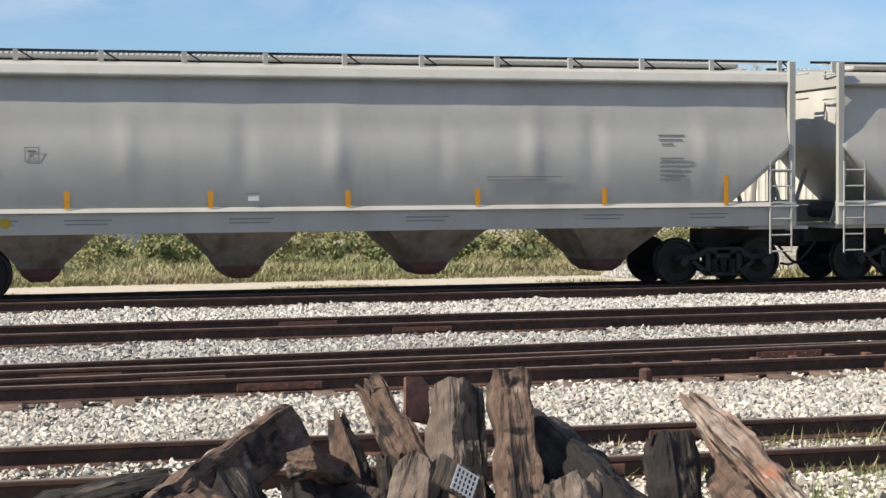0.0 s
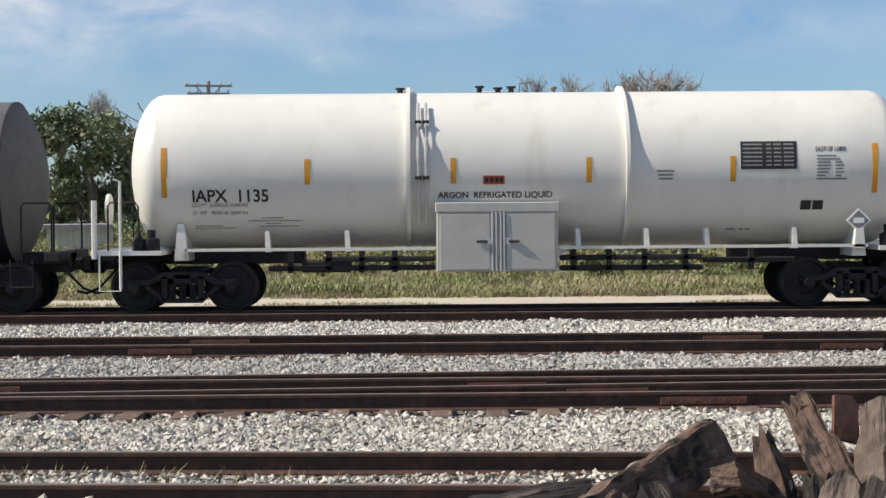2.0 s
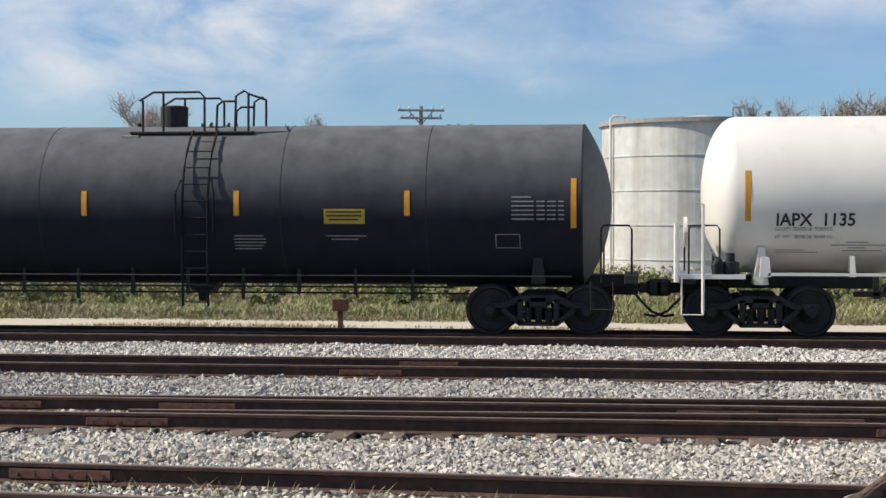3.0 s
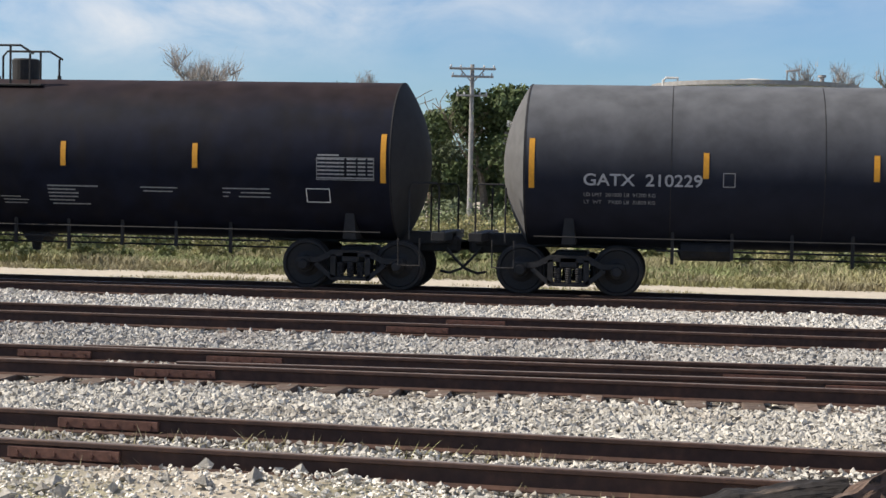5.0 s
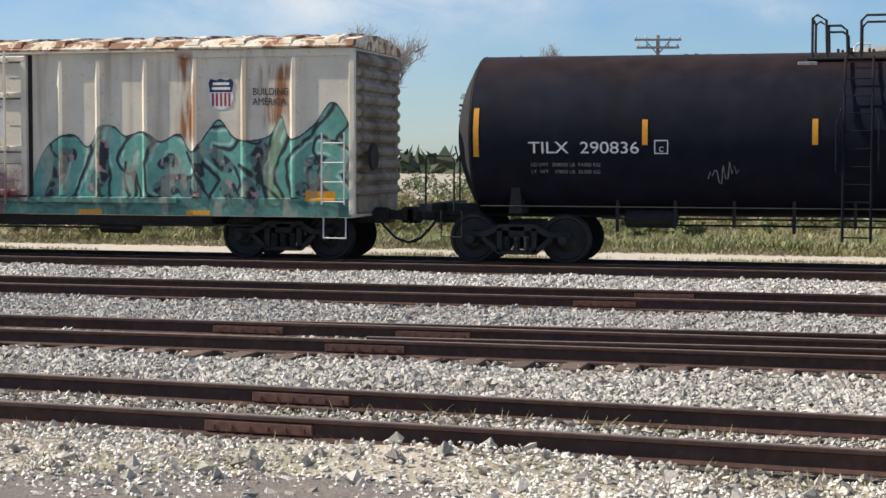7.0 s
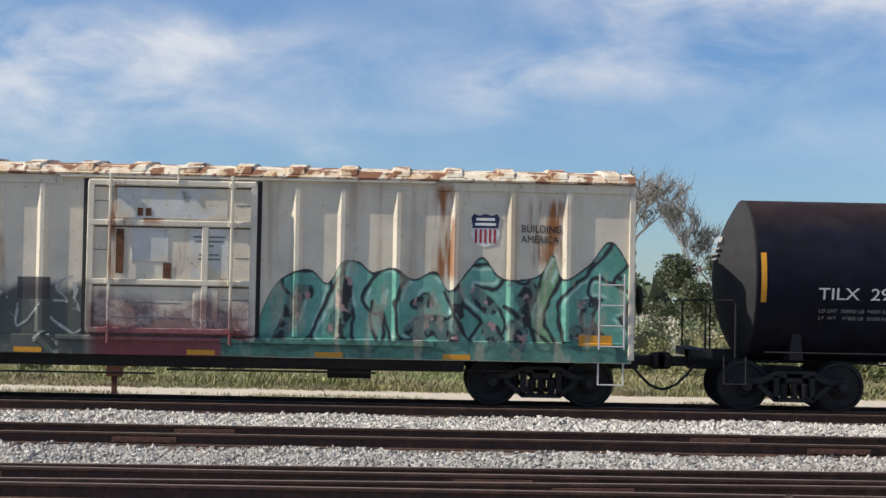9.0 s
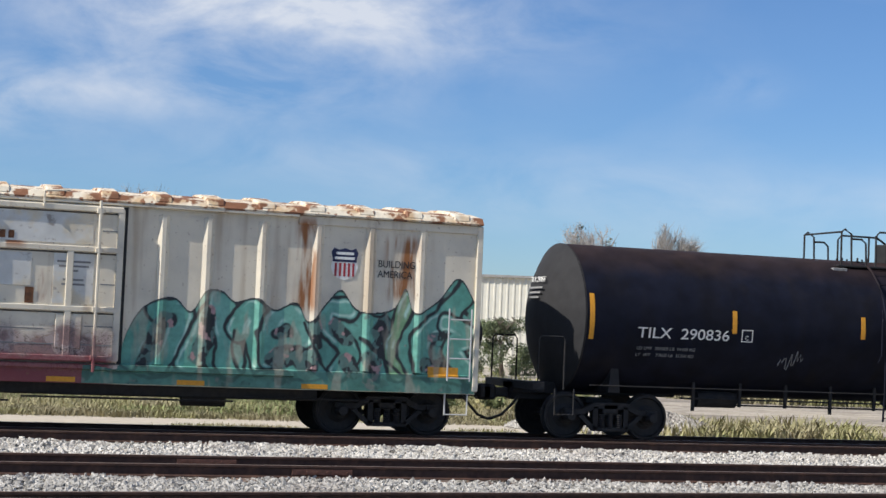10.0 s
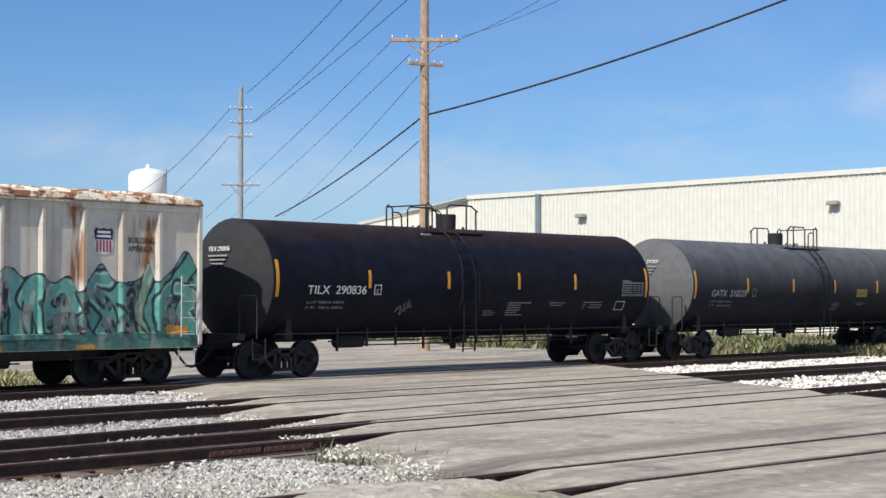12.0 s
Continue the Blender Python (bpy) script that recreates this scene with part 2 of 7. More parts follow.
def box(lo, hi, bm=None, bevel=0.0):
    bm = bm or bmesh.new()
    c = [(a + b) / 2 for a, b in zip(lo, hi)]
    d = [max(abs(b - a), 1e-4) for a, b in zip(lo, hi)]
    made = bmesh.ops.create_cube(bm, size=1, matrix=Matrix.Translation(c) @ Matrix.Diagonal((*d, 1)))
    if bevel:
        es = list({e for v in made["verts"] for e in v.link_edges})
        bmesh.ops.bevel(bm, geom=es, offset=bevel, segments=1, affect="EDGES")
    return bm


def tube(points, r, bm=None, n=6):
    """A round bar through the points."""
    bm = bm or bmesh.new()
    pts = [Vector(p) for p in points]
    rings = []
    for i, p in enumerate(pts):
        d = ((pts[min(i + 1, len(pts) - 1)] - pts[max(i - 1, 0)])).normalized()
        side = d.cross(Vector((0, 0, 1)) if abs(d.z) < 0.9 else Vector((0, 1, 0))).normalized()
        up = side.cross(d)
        rings.append([bm.verts.new(p + (side * math.cos(a) + up * math.sin(a)) * r) for a in (2 * math.pi * k / n for k in range(n))])
    for a, b in zip(rings, rings[1:]):
        for k in range(n):
            bm.faces.new((a[k], a[(k + 1) % n], b[(k + 1) % n], b[k]))
    bm.faces.new(rings[0][::-1])
    bm.faces.new(rings[-1])
    return bm


def lathe(profile, axis="x", n=40, bm=None, at=(0, 0, 0)):
    """Turns a profile of (place along the axis, radius) round an axis."""
    bm = bm or bmesh.new()
    at = Vector(at)
    rings = []
    for u, r in profile:
        ring = []
        for k in range(n):
            a = 2 * math.pi * k / n
            c, s = r * math.cos(a), r * math.sin(a)
            v = {"x": (u, c, s), "y": (c, u, s), "z": (c, s, u)}[axis]
            ring.append(bm.verts.new(at + Vector(v)))
        rings.append(ring)
    for a, b in zip(rings, rings[1:]):
        for k in range(n):
            bm.faces.new((a[k], a[(k + 1) % n], b[(k + 1) % n], b[k]))
    bm.faces.new(rings[0][::-1])
    bm.faces.new(rings[-1])
    bmesh.ops.recalc_face_normals(bm, faces=bm.faces)
    return bm


def prism(outline, y0, y1, bm=None, axis="y"):
    """A slab with an outline of (x, z) between y0 and y1; axis x: outline of (y, z)."""
    bm = bm or bmesh.new()
    place = (lambda a, b, c: (a, c, b)) if axis == "y" else (lambda a, b, c: (c, a, b))
    lo = [bm.verts.new(place(a, b, y0)) for a, b in outline]
    hi = [bm.verts.new(place(a, b, y1)) for a, b in outline]
    k = len(outline)
    for i in range(k):
        bm.faces.new((lo[i], lo[(i + 1) % k], hi[(i + 1) % k], hi[i]))
    bm.faces.new(lo[::-1])
    bm.faces.new(hi)
    bmesh.ops.recalc_face_normals(bm, faces=bm.faces)
    return bm


def lettering(text, size, material, parent, m, align="LEFT", width=1.0, bold=0.0):
    cu = bpy.data.curves.new("lettering", "FONT")
    cu.body, cu.size, cu.align_x, cu.extrude, cu.offset = text, size, align, 0.002, bold
    cu.materials.append(material)
    ob = new("lettering", cu)
    ob.matrix_basis = m @ Matrix.Diagonal((width, 1, 1, 1))
    ob.parent = parent
    return ob


def mesh_from(name, verts, faces):
    me = bpy.data.meshes.new(name)
    me.from_pydata(verts, [], faces)
    me.update()
    return me


# ---- ground, ballast and tracks ----
TRACK_A, TRACK_B, TRACK_C = 31.1, 23.8, 17.6     # centre lines, along x
GAUGE = 1.505                                    # between the rail centres
CROSS_X = 15.5                                   # where the road crosses


def flat(name, outline, z, material, label, thick=0.0, category=""):
    bm = bmesh.new()
    vs = [bm.verts.new((x, y, z)) for x, y in outline]
    f = bm.faces.new(vs)
    bmesh.ops.recalc_face_normals(bm, faces=[f])
    if f.normal.z < 0:
        f.normal_flip()
    if thick:
        r = bmesh.ops.extrude_face_region(bm, geom=[f])
        bmesh.ops.translate(bm, verts=[v for v in r["geom"] if isinstance(v, bmesh.types.BMVert)], vec=(0, 0, -thick))
        bmesh.ops.recalc_face_normals(bm, faces=bm.faces)
    return tagged(part(name, bm, material), label, category or name, kind="structure")


flat("ground", [(-900, -300), (1500, -300), (1500, 1500), (-900, 1500)], -0.30, M_SAND, "sandy ground with patches of weeds reaching the horizon")
flat("ballast", [(-70, 8.6), (70, 8.6), (70, 34.2), (-70, 34.2)], -0.225, M_BED, "grey ballast bed under the parallel tracks", 0.06)
flat("service_road", [(-120, 35.0), (120, 35.0), (120, 39.5), (-120, 39.5)], -0.27, M_PALE, "pale gravel service road beside the train's track")

rng = np.random.default_rng(5)


def stones(name, x0, x1, y0, y1, per, size, z, label, keep=None, material=None, lift=None):
    """Loose ballast, each stone a small crooked eight-sided lump."""
    count = int((x1 - x0) * (y1 - y0) * per)
    c = np.stack([rng.uniform(x0, x1, count), rng.uniform(y0, y1, count), np.full(count, z)], -1)
    if keep is not None:
        c = c[keep(c[:, 0], c[:, 1])]
        count = len(c)
    base = np.array([(1, 0, 0), (-1, 0, 0), (0, 1, 0), (0, -1, 0), (0, 0, 1), (0, 0, -1)], float)
    s = size * rng.uniform(0.6, 1.35, (count, 1, 1)) * rng.uniform(0.6, 1.25, (count, 6, 1)) * 0.5
    v = base[None] * s
    v += rng.normal(0, size * 0.13, v.shape)
    a = rng.uniform(0, 6.28, count)
    b = rng.uniform(-0.6, 0.6, count)
    ca, sa, cb, sb = np.cos(a)[:, None], np.sin(a)[:, None], np.cos(b)[:, None], np.sin(b)[:, None]
    x, y, w = v[..., 0], v[..., 1], v[..., 2] * 0.8
    y, w = y * cb - w * sb, y * sb + w * cb
    x, y = x * ca - y * sa, x * sa + y * ca
    bump = 0.02 * np.sin(c[:, 0] * 1.7 + c[:, 1]) + rng.uniform(-0.012, 0.03, count)
    v = np.stack([x, y, w], -1) + c[:, None]
    v[..., 2] += bump[:, None] + (lift(c[:, 0], c[:, 1])[:, None] if lift else 0)
    tri = np.array([(0, 2, 4), (2, 1, 4), (1, 3, 4), (3, 0, 4), (2, 0, 5), (1, 2, 5), (3, 1, 5), (0, 3, 5)])
    faces = (tri[None] + 6 * np.arange(count)[:, None, None]).reshape(-1, 3)
    ob = part(name, mesh_from(name, v.reshape(-1, 3).tolist(), faces.tolist()), material or M_STONE)
    return tagged(ob, label, "gravel", kind="stuff")


def rail_mesh(x0, x1):
    half = [(0.0, 0.0), (0.030, 0.0), (0.036, -0.008), (0.036, -0.034), (0.010, -0.046), (0.009, -0.145), (0.070, -0.165), (0.070, -0.176)]
    outline = half + [(-a, b) for a, b in half[::-1][:-1]]
    return prism(outline, x0, x1, axis="x")


def rail(y, x0=-60, x1=60, m=None):
    """A rail with a worn head, laid along x."""
    bm = rail_mesh(x0, x1)
    me = bpy.data.meshes.new("rail")
    bm.to_mesh(me)
    bm.free()
    me.materials.append(M_RAIL)
    me.materials.append(M_HEAD)
    for p in me.polygons:
        if p.normal.z > 0.9 and p.center.z > -0.01:
            p.material_index = 1
    return me


TIE = mesh_from("tie", *(lambda b: ([v.co[:] for v in b.verts], [[v.index for v in f.verts] for f in b.faces]))(
    (lambda b: (b.verts.index_update(), b)[1])(box((-0.115, -1.3, -0.36), (0.115, 1.3, -0.178), None, 0.012))))
TIE.materials.append(M_TIE)


def track(name, centre, label, turn=0.0, x0=-60, x1=60, ties=(), extra=(), sunk=0.0):
    """Two rails on ties; ties: first and last x."""
    t = thing(name, label, "railway track", pose(0, centre, 0, 0, 0, turn), kind="structure")
    for dy in (-GAUGE / 2, GAUGE / 2) + tuple(extra):
        part("rail", rail(0, x0, x1), None, t, m=pose(0, dy, 0))
    r = random.Random(centre)
    x = ties[0]
    while x < ties[1]:
        part("tie", TIE, None, t, m=pose(x, r.uniform(-0.05, 0.05), r.uniform(-0.012, 0.004) - sunk, 0, 0, r.uniform(-1.2, 1.2)))
        x += 0.52 + r.uniform(-0.03, 0.03)
    return t


track_a = track("track_1", TRACK_A, "rusty rails of the train's track on ballast", ties=(-22, 14), extra=(-1.58,))
track_b = track("track_2", TRACK_B, "empty rusty rails on pale ballast", ties=(-18, 14))
track_c = track("track_3", TRACK_C, "empty rusty rails with joint bars on ballast", ties=(-13, 13), sunk=-0.022)
track_d = track("track_4", 12.1, "old rusty siding rails half sunk in gravel", -3.5, ties=(-10, 11), sunk=0.05)


def joint_mesh():
    bm = box((-0.45, -0.034, -0.14), (0.45, 0.034, -0.05), None, 0.008)
    for k in range(6):
        lathe([(-0.05, 0.018), (0.05, 0.018)], "y", 8, bm, (-0.375 + 0.15 * k, 0, -0.095))
    me = bpy.data.meshes.new("joint_bar")
    bm.to_mesh(me)
    bm.free()
    me.materials.append(M_JOINT)
    return me


JOINT = joint_mesh()


# ---- the train ----
CARS = []          # (car, place on the train)
WHEELSETS = []


def shared(builder, cache={}):
    if builder not in cache:
        bm, name, material, smooth = builder()
        me = bpy.data.meshes.new(name)
        if smooth:
            for f in bm.faces:
                f.smooth = True
        bm.to_mesh(me)
        bm.free()
        me.materials.append(material)
        cache[builder] = me
    return cache[builder]


def wheelset_mesh():
    bm = lathe([(-1.02, 0.075), (1.02, 0.075)], "y", 12)
    for s in (-1, 1):
        rim = [(0.69, 0.05), (0.69, 0.20), (0.715, 0.24), (0.705, 0.38), (0.685, 0.40), (0.685, 0.482), (0.715, 0.482), (0.728, 0.46),
               (0.815, 0.452), (0.820, 0.40), (0.775, 0.38), (0.765, 0.24), (0.80, 0.17), (0.83, 0.15), (0.83, 0.05)]
        lathe([(s * u, r) for u, r in rim], "y", 40, bm)
    return bm, "wheelset", M_WHEEL, False


def side_frame_mesh():
    top = [(-1.04, 0.50), (-1.02, 0.60), (-0.62, 0.60), (-0.36, 0.74), (0.36, 0.74), (0.62, 0.60), (1.02, 0.60), (1.04, 0.50), (0.60, 0.50), (0.34, 0.62), (-0.34, 0.62), (-0.60, 0.50)]
    bm = prism(top, -0.06, 0.06)
    prism([(-0.70, 0.46), (-0.36, 0.17), (0.36, 0.17), (0.70, 0.46), (0.62, 0.50), (0.32, 0.25), (-0.32, 0.25), (-0.62, 0.50)], -0.06, 0.06, bm)
    for s in (-1, 1):
        box((s * 0.33 - 0.05, -0.06, 0.22), (s * 0.33 + 0.05, 0.06, 0.66), bm)
    for sx in (-1, 1):
        lathe([(-0.18, 0.05), (-0.175, 0.085), (-0.10, 0.10), (0.05, 0.115)], "y", 16, bm, (sx * 0.889, 0, 0.457))
        box((sx * 0.889 - 0.11, -0.09, 0.50), (sx * 0.889 + 0.11, 0.09, 0.59), bm)
    box((-0.30, -0.10, 0.18), (0.30, 0.10, 0.23), bm)
    return bm, "side_frame", M_STEELDARK, False


def spring_mesh():
    bm = lathe([(0.23 + 0.02 * j, 0.075 if j % 2 else 0.058) for j in range(15)], "z", 12)
    return bm, "spring", M_STEELDARK, False


def beam_mesh():
    return tube([(0, -0.75, 0.42), (0, 0.75, 0.42)], 0.05, None, 6), "brake_beam", M_STEELDARK, False


def truck(parent, x):
    """A four-wheel truck: bolster, side frames, springs, turning wheelsets."""
    bm = box((-0.17, -1.05, 0.50), (0.17, 1.05, 0.72), None, 0.03)
    box((-0.30, -0.45, 0.70), (0.30, 0.45, 0.80), bm, 0.02)
    t = part("truck", bm, M_STEELDARK, parent, "four-wheel truck caked in dark grime", pose(x, 0, 0))
    for s in (-1, 1):
        part("side_frame", shared(side_frame_mesh), None, t, m=pose(0, s * 0.99, 0, 0, 0, 0 if s < 0 else 180))
        for dx in (-0.19, 0.0, 0.19):
            part("spring", shared(spring_mesh), None, t, m=pose(dx, s * 1.01, 0))
    for dx in (-0.889, 0.889):
        w = part("wheelset", shared(wheelset_mesh), None, t, m=pose(dx, 0, 0.457))
        WHEELSETS.append((w, dx))
    for dx in (-0.38, 0.38):
        part("brake_beam", shared(beam_mesh), None, t, m=pose(dx, 0, 0))
    return t


def coupler(parent, x, out):
    """Draft gear, knuckle and hanging hose at one end; out: which way is out."""
    bm = box((min(x - out * 0.9, x), -0.17, 0.72), (max(x - out * 0.9, x), 0.17, 1.0), None, 0.03)
    box((min(x, x + out * 0.35), -0.10, 0.76), (max(x, x + out * 0.35), 0.10, 0.95), bm, 0.03)
    box((min(x + out * 0.3, x + out * 0.62), -0.20, 0.70), (max(x + out * 0.3, x + out * 0.62), 0.14, 1.02), bm, 0.06)
    part("coupler", bm, M_STEELDARK, parent)
    pts = [(x - out * 0.1, -0.35, 0.80), (x + out * 0.05, -0.36, 0.62), (x + out * 0.25, -0.34, 0.42), (x + out * 0.48, -0.3, 0.33), (x + out * 0.66, -0.26, 0.36)]
    part("brake_hose", tube(pts, 0.028, None, 6), M_RUBBER, parent)


def stripe(parent, x, z, h, y, w=0.10, zc=None, r=None):
    """A reflective strip, following the curve of a tank where zc and r are given."""
    bm = bmesh.new()
    n = 10 if zc else 1
    prev = None
    for k in range(n + 1):
        zz = z - h / 2 + h * k / n
        yy = side_y(zz, zc, r) - 0.004 if zc else y
        row = [bm.verts.new((x + dx, yy + dy, zz)) for dx, dy in ((-w / 2, 0), (w / 2, 0), (w / 2, 0.006), (-w / 2, 0.006))]
        if prev:
            for i in range(4):
                bm.faces.new((prev[i], prev[(i + 1) % 4], row[(i + 1) % 4], row[i]))
        prev = row
    bmesh.ops.recalc_face_normals(bm, faces=bm.faces)
    part("reflector", bm, M_STRIPE, parent, "yellow reflective strip")


def side_y(z, zc, r):
    return -math.sqrt(max(r * r - (z - zc) ** 2, 0.01)) - 0.003


def lean(z, zc, r):
    """How far the side of a round tank leans back at height z, in degrees."""
    return -math.degrees(math.asin((z - zc) / r))


def on_tank(x, z, zc, r):
    """The pose of lettering on a tank's side: x along the car, reading up."""
    return pose(x, side_y(z, zc, r) - 0.002, z, 90 + lean(z, zc, r), 0, 0)


def bars(parent, x, z, rows, zc, r, material, high=0.05, gap=0.09, out=0.001):
    """Rows of lettering too small to read, as bars; rows: lengths."""
    for k, row in enumerate(rows):
        zz = z - k * gap
        for a, b in row:
            bm = box((a, -0.0015, -high / 2), (b, 0.0015, high / 2))
            part("small_print", bm, material, parent, m=pose(x, side_y(zz, zc, r) - out, zz, lean(zz, zc, r)))


def head_mesh(x, s, r, zc, head):
    """A dished end with a hard edge."""
    prof = [(x + s * head * (1 - (k / 10) ** 2), r * max(k / 10, 0.012)) for k in range(11)]
    return lathe(prof, "x", 64, None, (0, 0, zc))


def shell(x0, x1, r, zc, head=0.45, dished=True):
    prof = []
    for k in range(9):
        a = math.pi / 2 * k / 8
        q = max(math.sin(a), 0.014)
        prof.append((x0 - head * ((1 - q * q) if dished else math.cos(a)), r * q))
    mid = [(x0 + (x1 - x0) * k / 12, r) for k in range(1, 12)]
    right = [(x1 + x0 - u, q) for u, q in prof[::-1]]
    bm = lathe(prof + mid + right, "x", 64, None, (0, 0, zc))
    return bm


def car_base(name, label, category, place):
    car = thing(name, label, category, pose(place, TRACK_A, 0))
    CARS.append((car, place))
    return car


def tank_car(name, label, place, half, trucks, r, zc, paint, ends=1.0, dished=True):
    """A tank car with its own centre at 0; half: half the shell's length; trucks: half their distance."""
    car = car_base(name, label, "tank car", place)
    tank = part("tank", shell(-half, half, r, zc, 0.5 if dished else 0.62, dished), paint, car, smooth=True)
    if dished:
        tank.data.set_sharp_from_angle(angle=radians(25))
        for s in (-1, 1):
            h = part("tank_head", head_mesh(s * (half + 0.004), s, r + 0.004, zc, 0.5), M_DUSTDARK if paint is M_BLACK else M_DUST, car, "dusty grey dished tank end", smooth=True)
            h.data.set_sharp_from_angle(angle=radians(40))
    sill = 0.86
    for s in (-1, 1):
        truck(car, s * trucks)
        bm = box((min(s * (half - 2.6), s * (half + ends)), -0.28, sill), (max(s * (half - 2.6), s * (half + ends)), 0.28, sill + 0.24), None, 0.02)
        part("stub_sill", bm, M_STEELDARK, car)
        bm = prism([(s * trucks - 0.13, 0.95), (s * trucks + 0.13, 0.95), (s * trucks + 0.06, 1.62), (s * trucks - 0.06, 1.62)], -1.16, 1.16)
        part("saddle", bm, M_STEELDARK if dished else M_CREAM, car)
        bm = box((min(s * (half + ends - 0.25), s * (half + ends)), -1.35, sill + 0.10), (max(s * (half + ends - 0.25), s * (half + ends)), 1.35, sill + 0.26), None, 0.01)
        part("end_sill", bm, M_STEELDARK, car)
        coupler(car, s * (half + ends), s)
        for y in (-1.3, 1.3):
            x = s * (half + ends - 0.12)
            bm = tube([(x, y, 0.95), (x, y, 1.95), (x - s * 0.05, y, 2.02), (x - s * 0.5, y, 2.02), (x - s * 0.55, y, 1.95), (x - s * 0.55, y, 0.98)], 0.018)
            part("handrail", bm, M_STEELDARK, car)
    return car


R1, Z1 = 1.52, 2.41
tilx = tank_car("tank_car", "black tank car with rust-brown top and yellow reflectors", -46.49, 7.75, 6.93, R1, Z1, M_BLACK)
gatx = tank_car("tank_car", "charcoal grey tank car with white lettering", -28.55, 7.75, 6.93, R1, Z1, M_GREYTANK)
iapx = tank_car("tank_car", "white refrigerated argon tank car with grey side cabinet", -11.4, 6.62, 6.2, 1.45, 2.6, M_CREAM, 1.0, False)
for x in (-7.61, -4.47, -1.47, 1.47, 4.04, 7.61):
    end = abs(x) > 7
    stripe(tilx, x, 2.45, 0.90 if end else 0.46, 0, 0.10, Z1, R1)
for x in (-7.6, -4.48, -1.52, 1.38, 4.56, 7.59):
    end = abs(x) > 7
    stripe(gatx, x, 2.42, 0.90 if end else 0.46, 0, 0.10, Z1, R1)
for x in (-6.46, -3.87, -1.23, 1.23, 3.84, 6.42):
    end = abs(x) > 6
    stripe(iapx, x, 2.55, 0.90 if end else 0.46, 0, 0.10, 2.6, 1.45)



def painted_boxcar():
    """Weathered off-white paint with rust runs and spray paint along the lower side."""
    m = bpy.data.materials.new("boxcar paint")
    m.use_nodes = True
    n, l = m.node_tree.nodes, m.node_tree.links
    b = n["Principled BSDF"]
    b.inputs["Roughness"].default_value = 0.6
    co = n.new("ShaderNodeTexCoord").outputs["Object"]
    xyz = n.new("ShaderNodeSeparateXYZ")
    l.new(co, xyz.inputs[0])
    X, Z = xyz.outputs[0], xyz.outputs[2]

    def math_of(op, a, c=0.0, d=None):
        k = n.new("ShaderNodeMath")
        k.operation = op
        for i, v in enumerate((a, c) if d is None else (a, c, d)):
            if isinstance(v, bpy.types.NodeSocket):
                l.new(v, k.inputs[i])
            else:
                k.inputs[i].default_value = v
        return k.outputs[0]

    def tex(scale, detail=5, stretch=(1, 1, 1), distortion=0.0):
        mp = n.new("ShaderNodeMapping")
        mp.inputs["Scale"].default_value = stretch
        t = n.new("ShaderNodeTexNoise")
        t.inputs["Scale"].default_value, t.inputs["Detail"].default_value, t.inputs["Distortion"].default_value = scale, detail, distortion
        l.new(co, mp.inputs[0])
        l.new(mp.outputs[0], t.inputs["Vector"])
        return t.outputs["Fac"]

    def ramp01(v, lo, hi):
        r = n.new("ShaderNodeMapRange")
        r.interpolation_type = "SMOOTHSTEP"
        r.inputs[1].default_value, r.inputs[2].default_value = lo, hi
        l.new(v, r.inputs[0])
        return r.outputs[0]

    def over(fac, under, colour):
        k = n.new("ShaderNodeMix")
        k.data_type = "RGBA"
        if isinstance(fac, bpy.types.NodeSocket):
            l.new(fac, k.inputs[0])
        else:
            k.inputs[0].default_value = fac
        l.new(under, k.inputs[6])
        if isinstance(colour, bpy.types.NodeSocket):
            l.new(colour, k.inputs[7])
        else:
            k.inputs[7].default_value = (*colour, 1)
        return k.outputs[2]

    def times(*vs):
        out = vs[0]
        for v in vs[1:]:
            out = math_of("MULTIPLY", out, v)
        return out

    def patch(x0, x1, z0, z1, soft=0.12):
        return times(ramp01(X, x0 - soft, x0 + soft), ramp01(X, x1 + soft, x1 - soft), ramp01(Z, z0 - soft, z0 + soft), ramp01(Z, z1 + soft, z1 - soft))

    rgb = n.new("ShaderNodeRGB")
    rgb.outputs[0].default_value = (0.71, 0.645, 0.52, 1)
    c = over(ramp01(tex(1.3), 0.4, 0.75), rgb.outputs[0], (0.57, 0.52, 0.43))
    c = over(times(ramp01(tex(3.0, 6, (1, 1, 0.1)), 0.54, 0.74), 0.6), c, (0.38, 0.28, 0.18))
    # rust runs
    runs = tex(3.2, 6, (1.6, 1, 0.22), 0.3)
    for x0, x1, z0, z1, a in ((4.42, 4.80, 2.3, 4.0, 0.36), (6.15, 6.75, 2.6, 3.75, 0.38), (-5.1, -4.3, 2.3, 4.0, 0.42), (-3.95, -3.35, 2.0, 2.95, 0.38),
                              (-1.2, -0.5, 3.2, 3.6, 0.42), (-0.25, 0.1, 2.3, 2.8, 0.42), (-1.45, -1.15, 2.2, 4.0, 0.46), (-7.4, -6.6, 2.2, 4.0, 0.42)):
        c = over(times(patch(x0, x1, z0, z1), ramp01(runs, a, a + 0.18)), c, (0.30, 0.115, 0.035))
    # older tags, darker, towards the other end
    old_top = math_of("ADD", math_of("MULTIPLY", math_of("SUBTRACT", tex(1.6, 6), 0.5), 0.9), 2.18)
    old = times(ramp01(math_of("SUBTRACT", old_top, Z), -0.05, 0.22), ramp01(X, -1.6, -1.9))
    swirl = tex(1.5, 2, (1, 0, 1), 1.3)
    tag = over(1.0, rgb.outputs[0], (0.035, 0.050, 0.048))
    tag = over(ramp01(tex(2.4, 5), 0.55, 0.72), tag, (0.15, 0.16, 0.145))
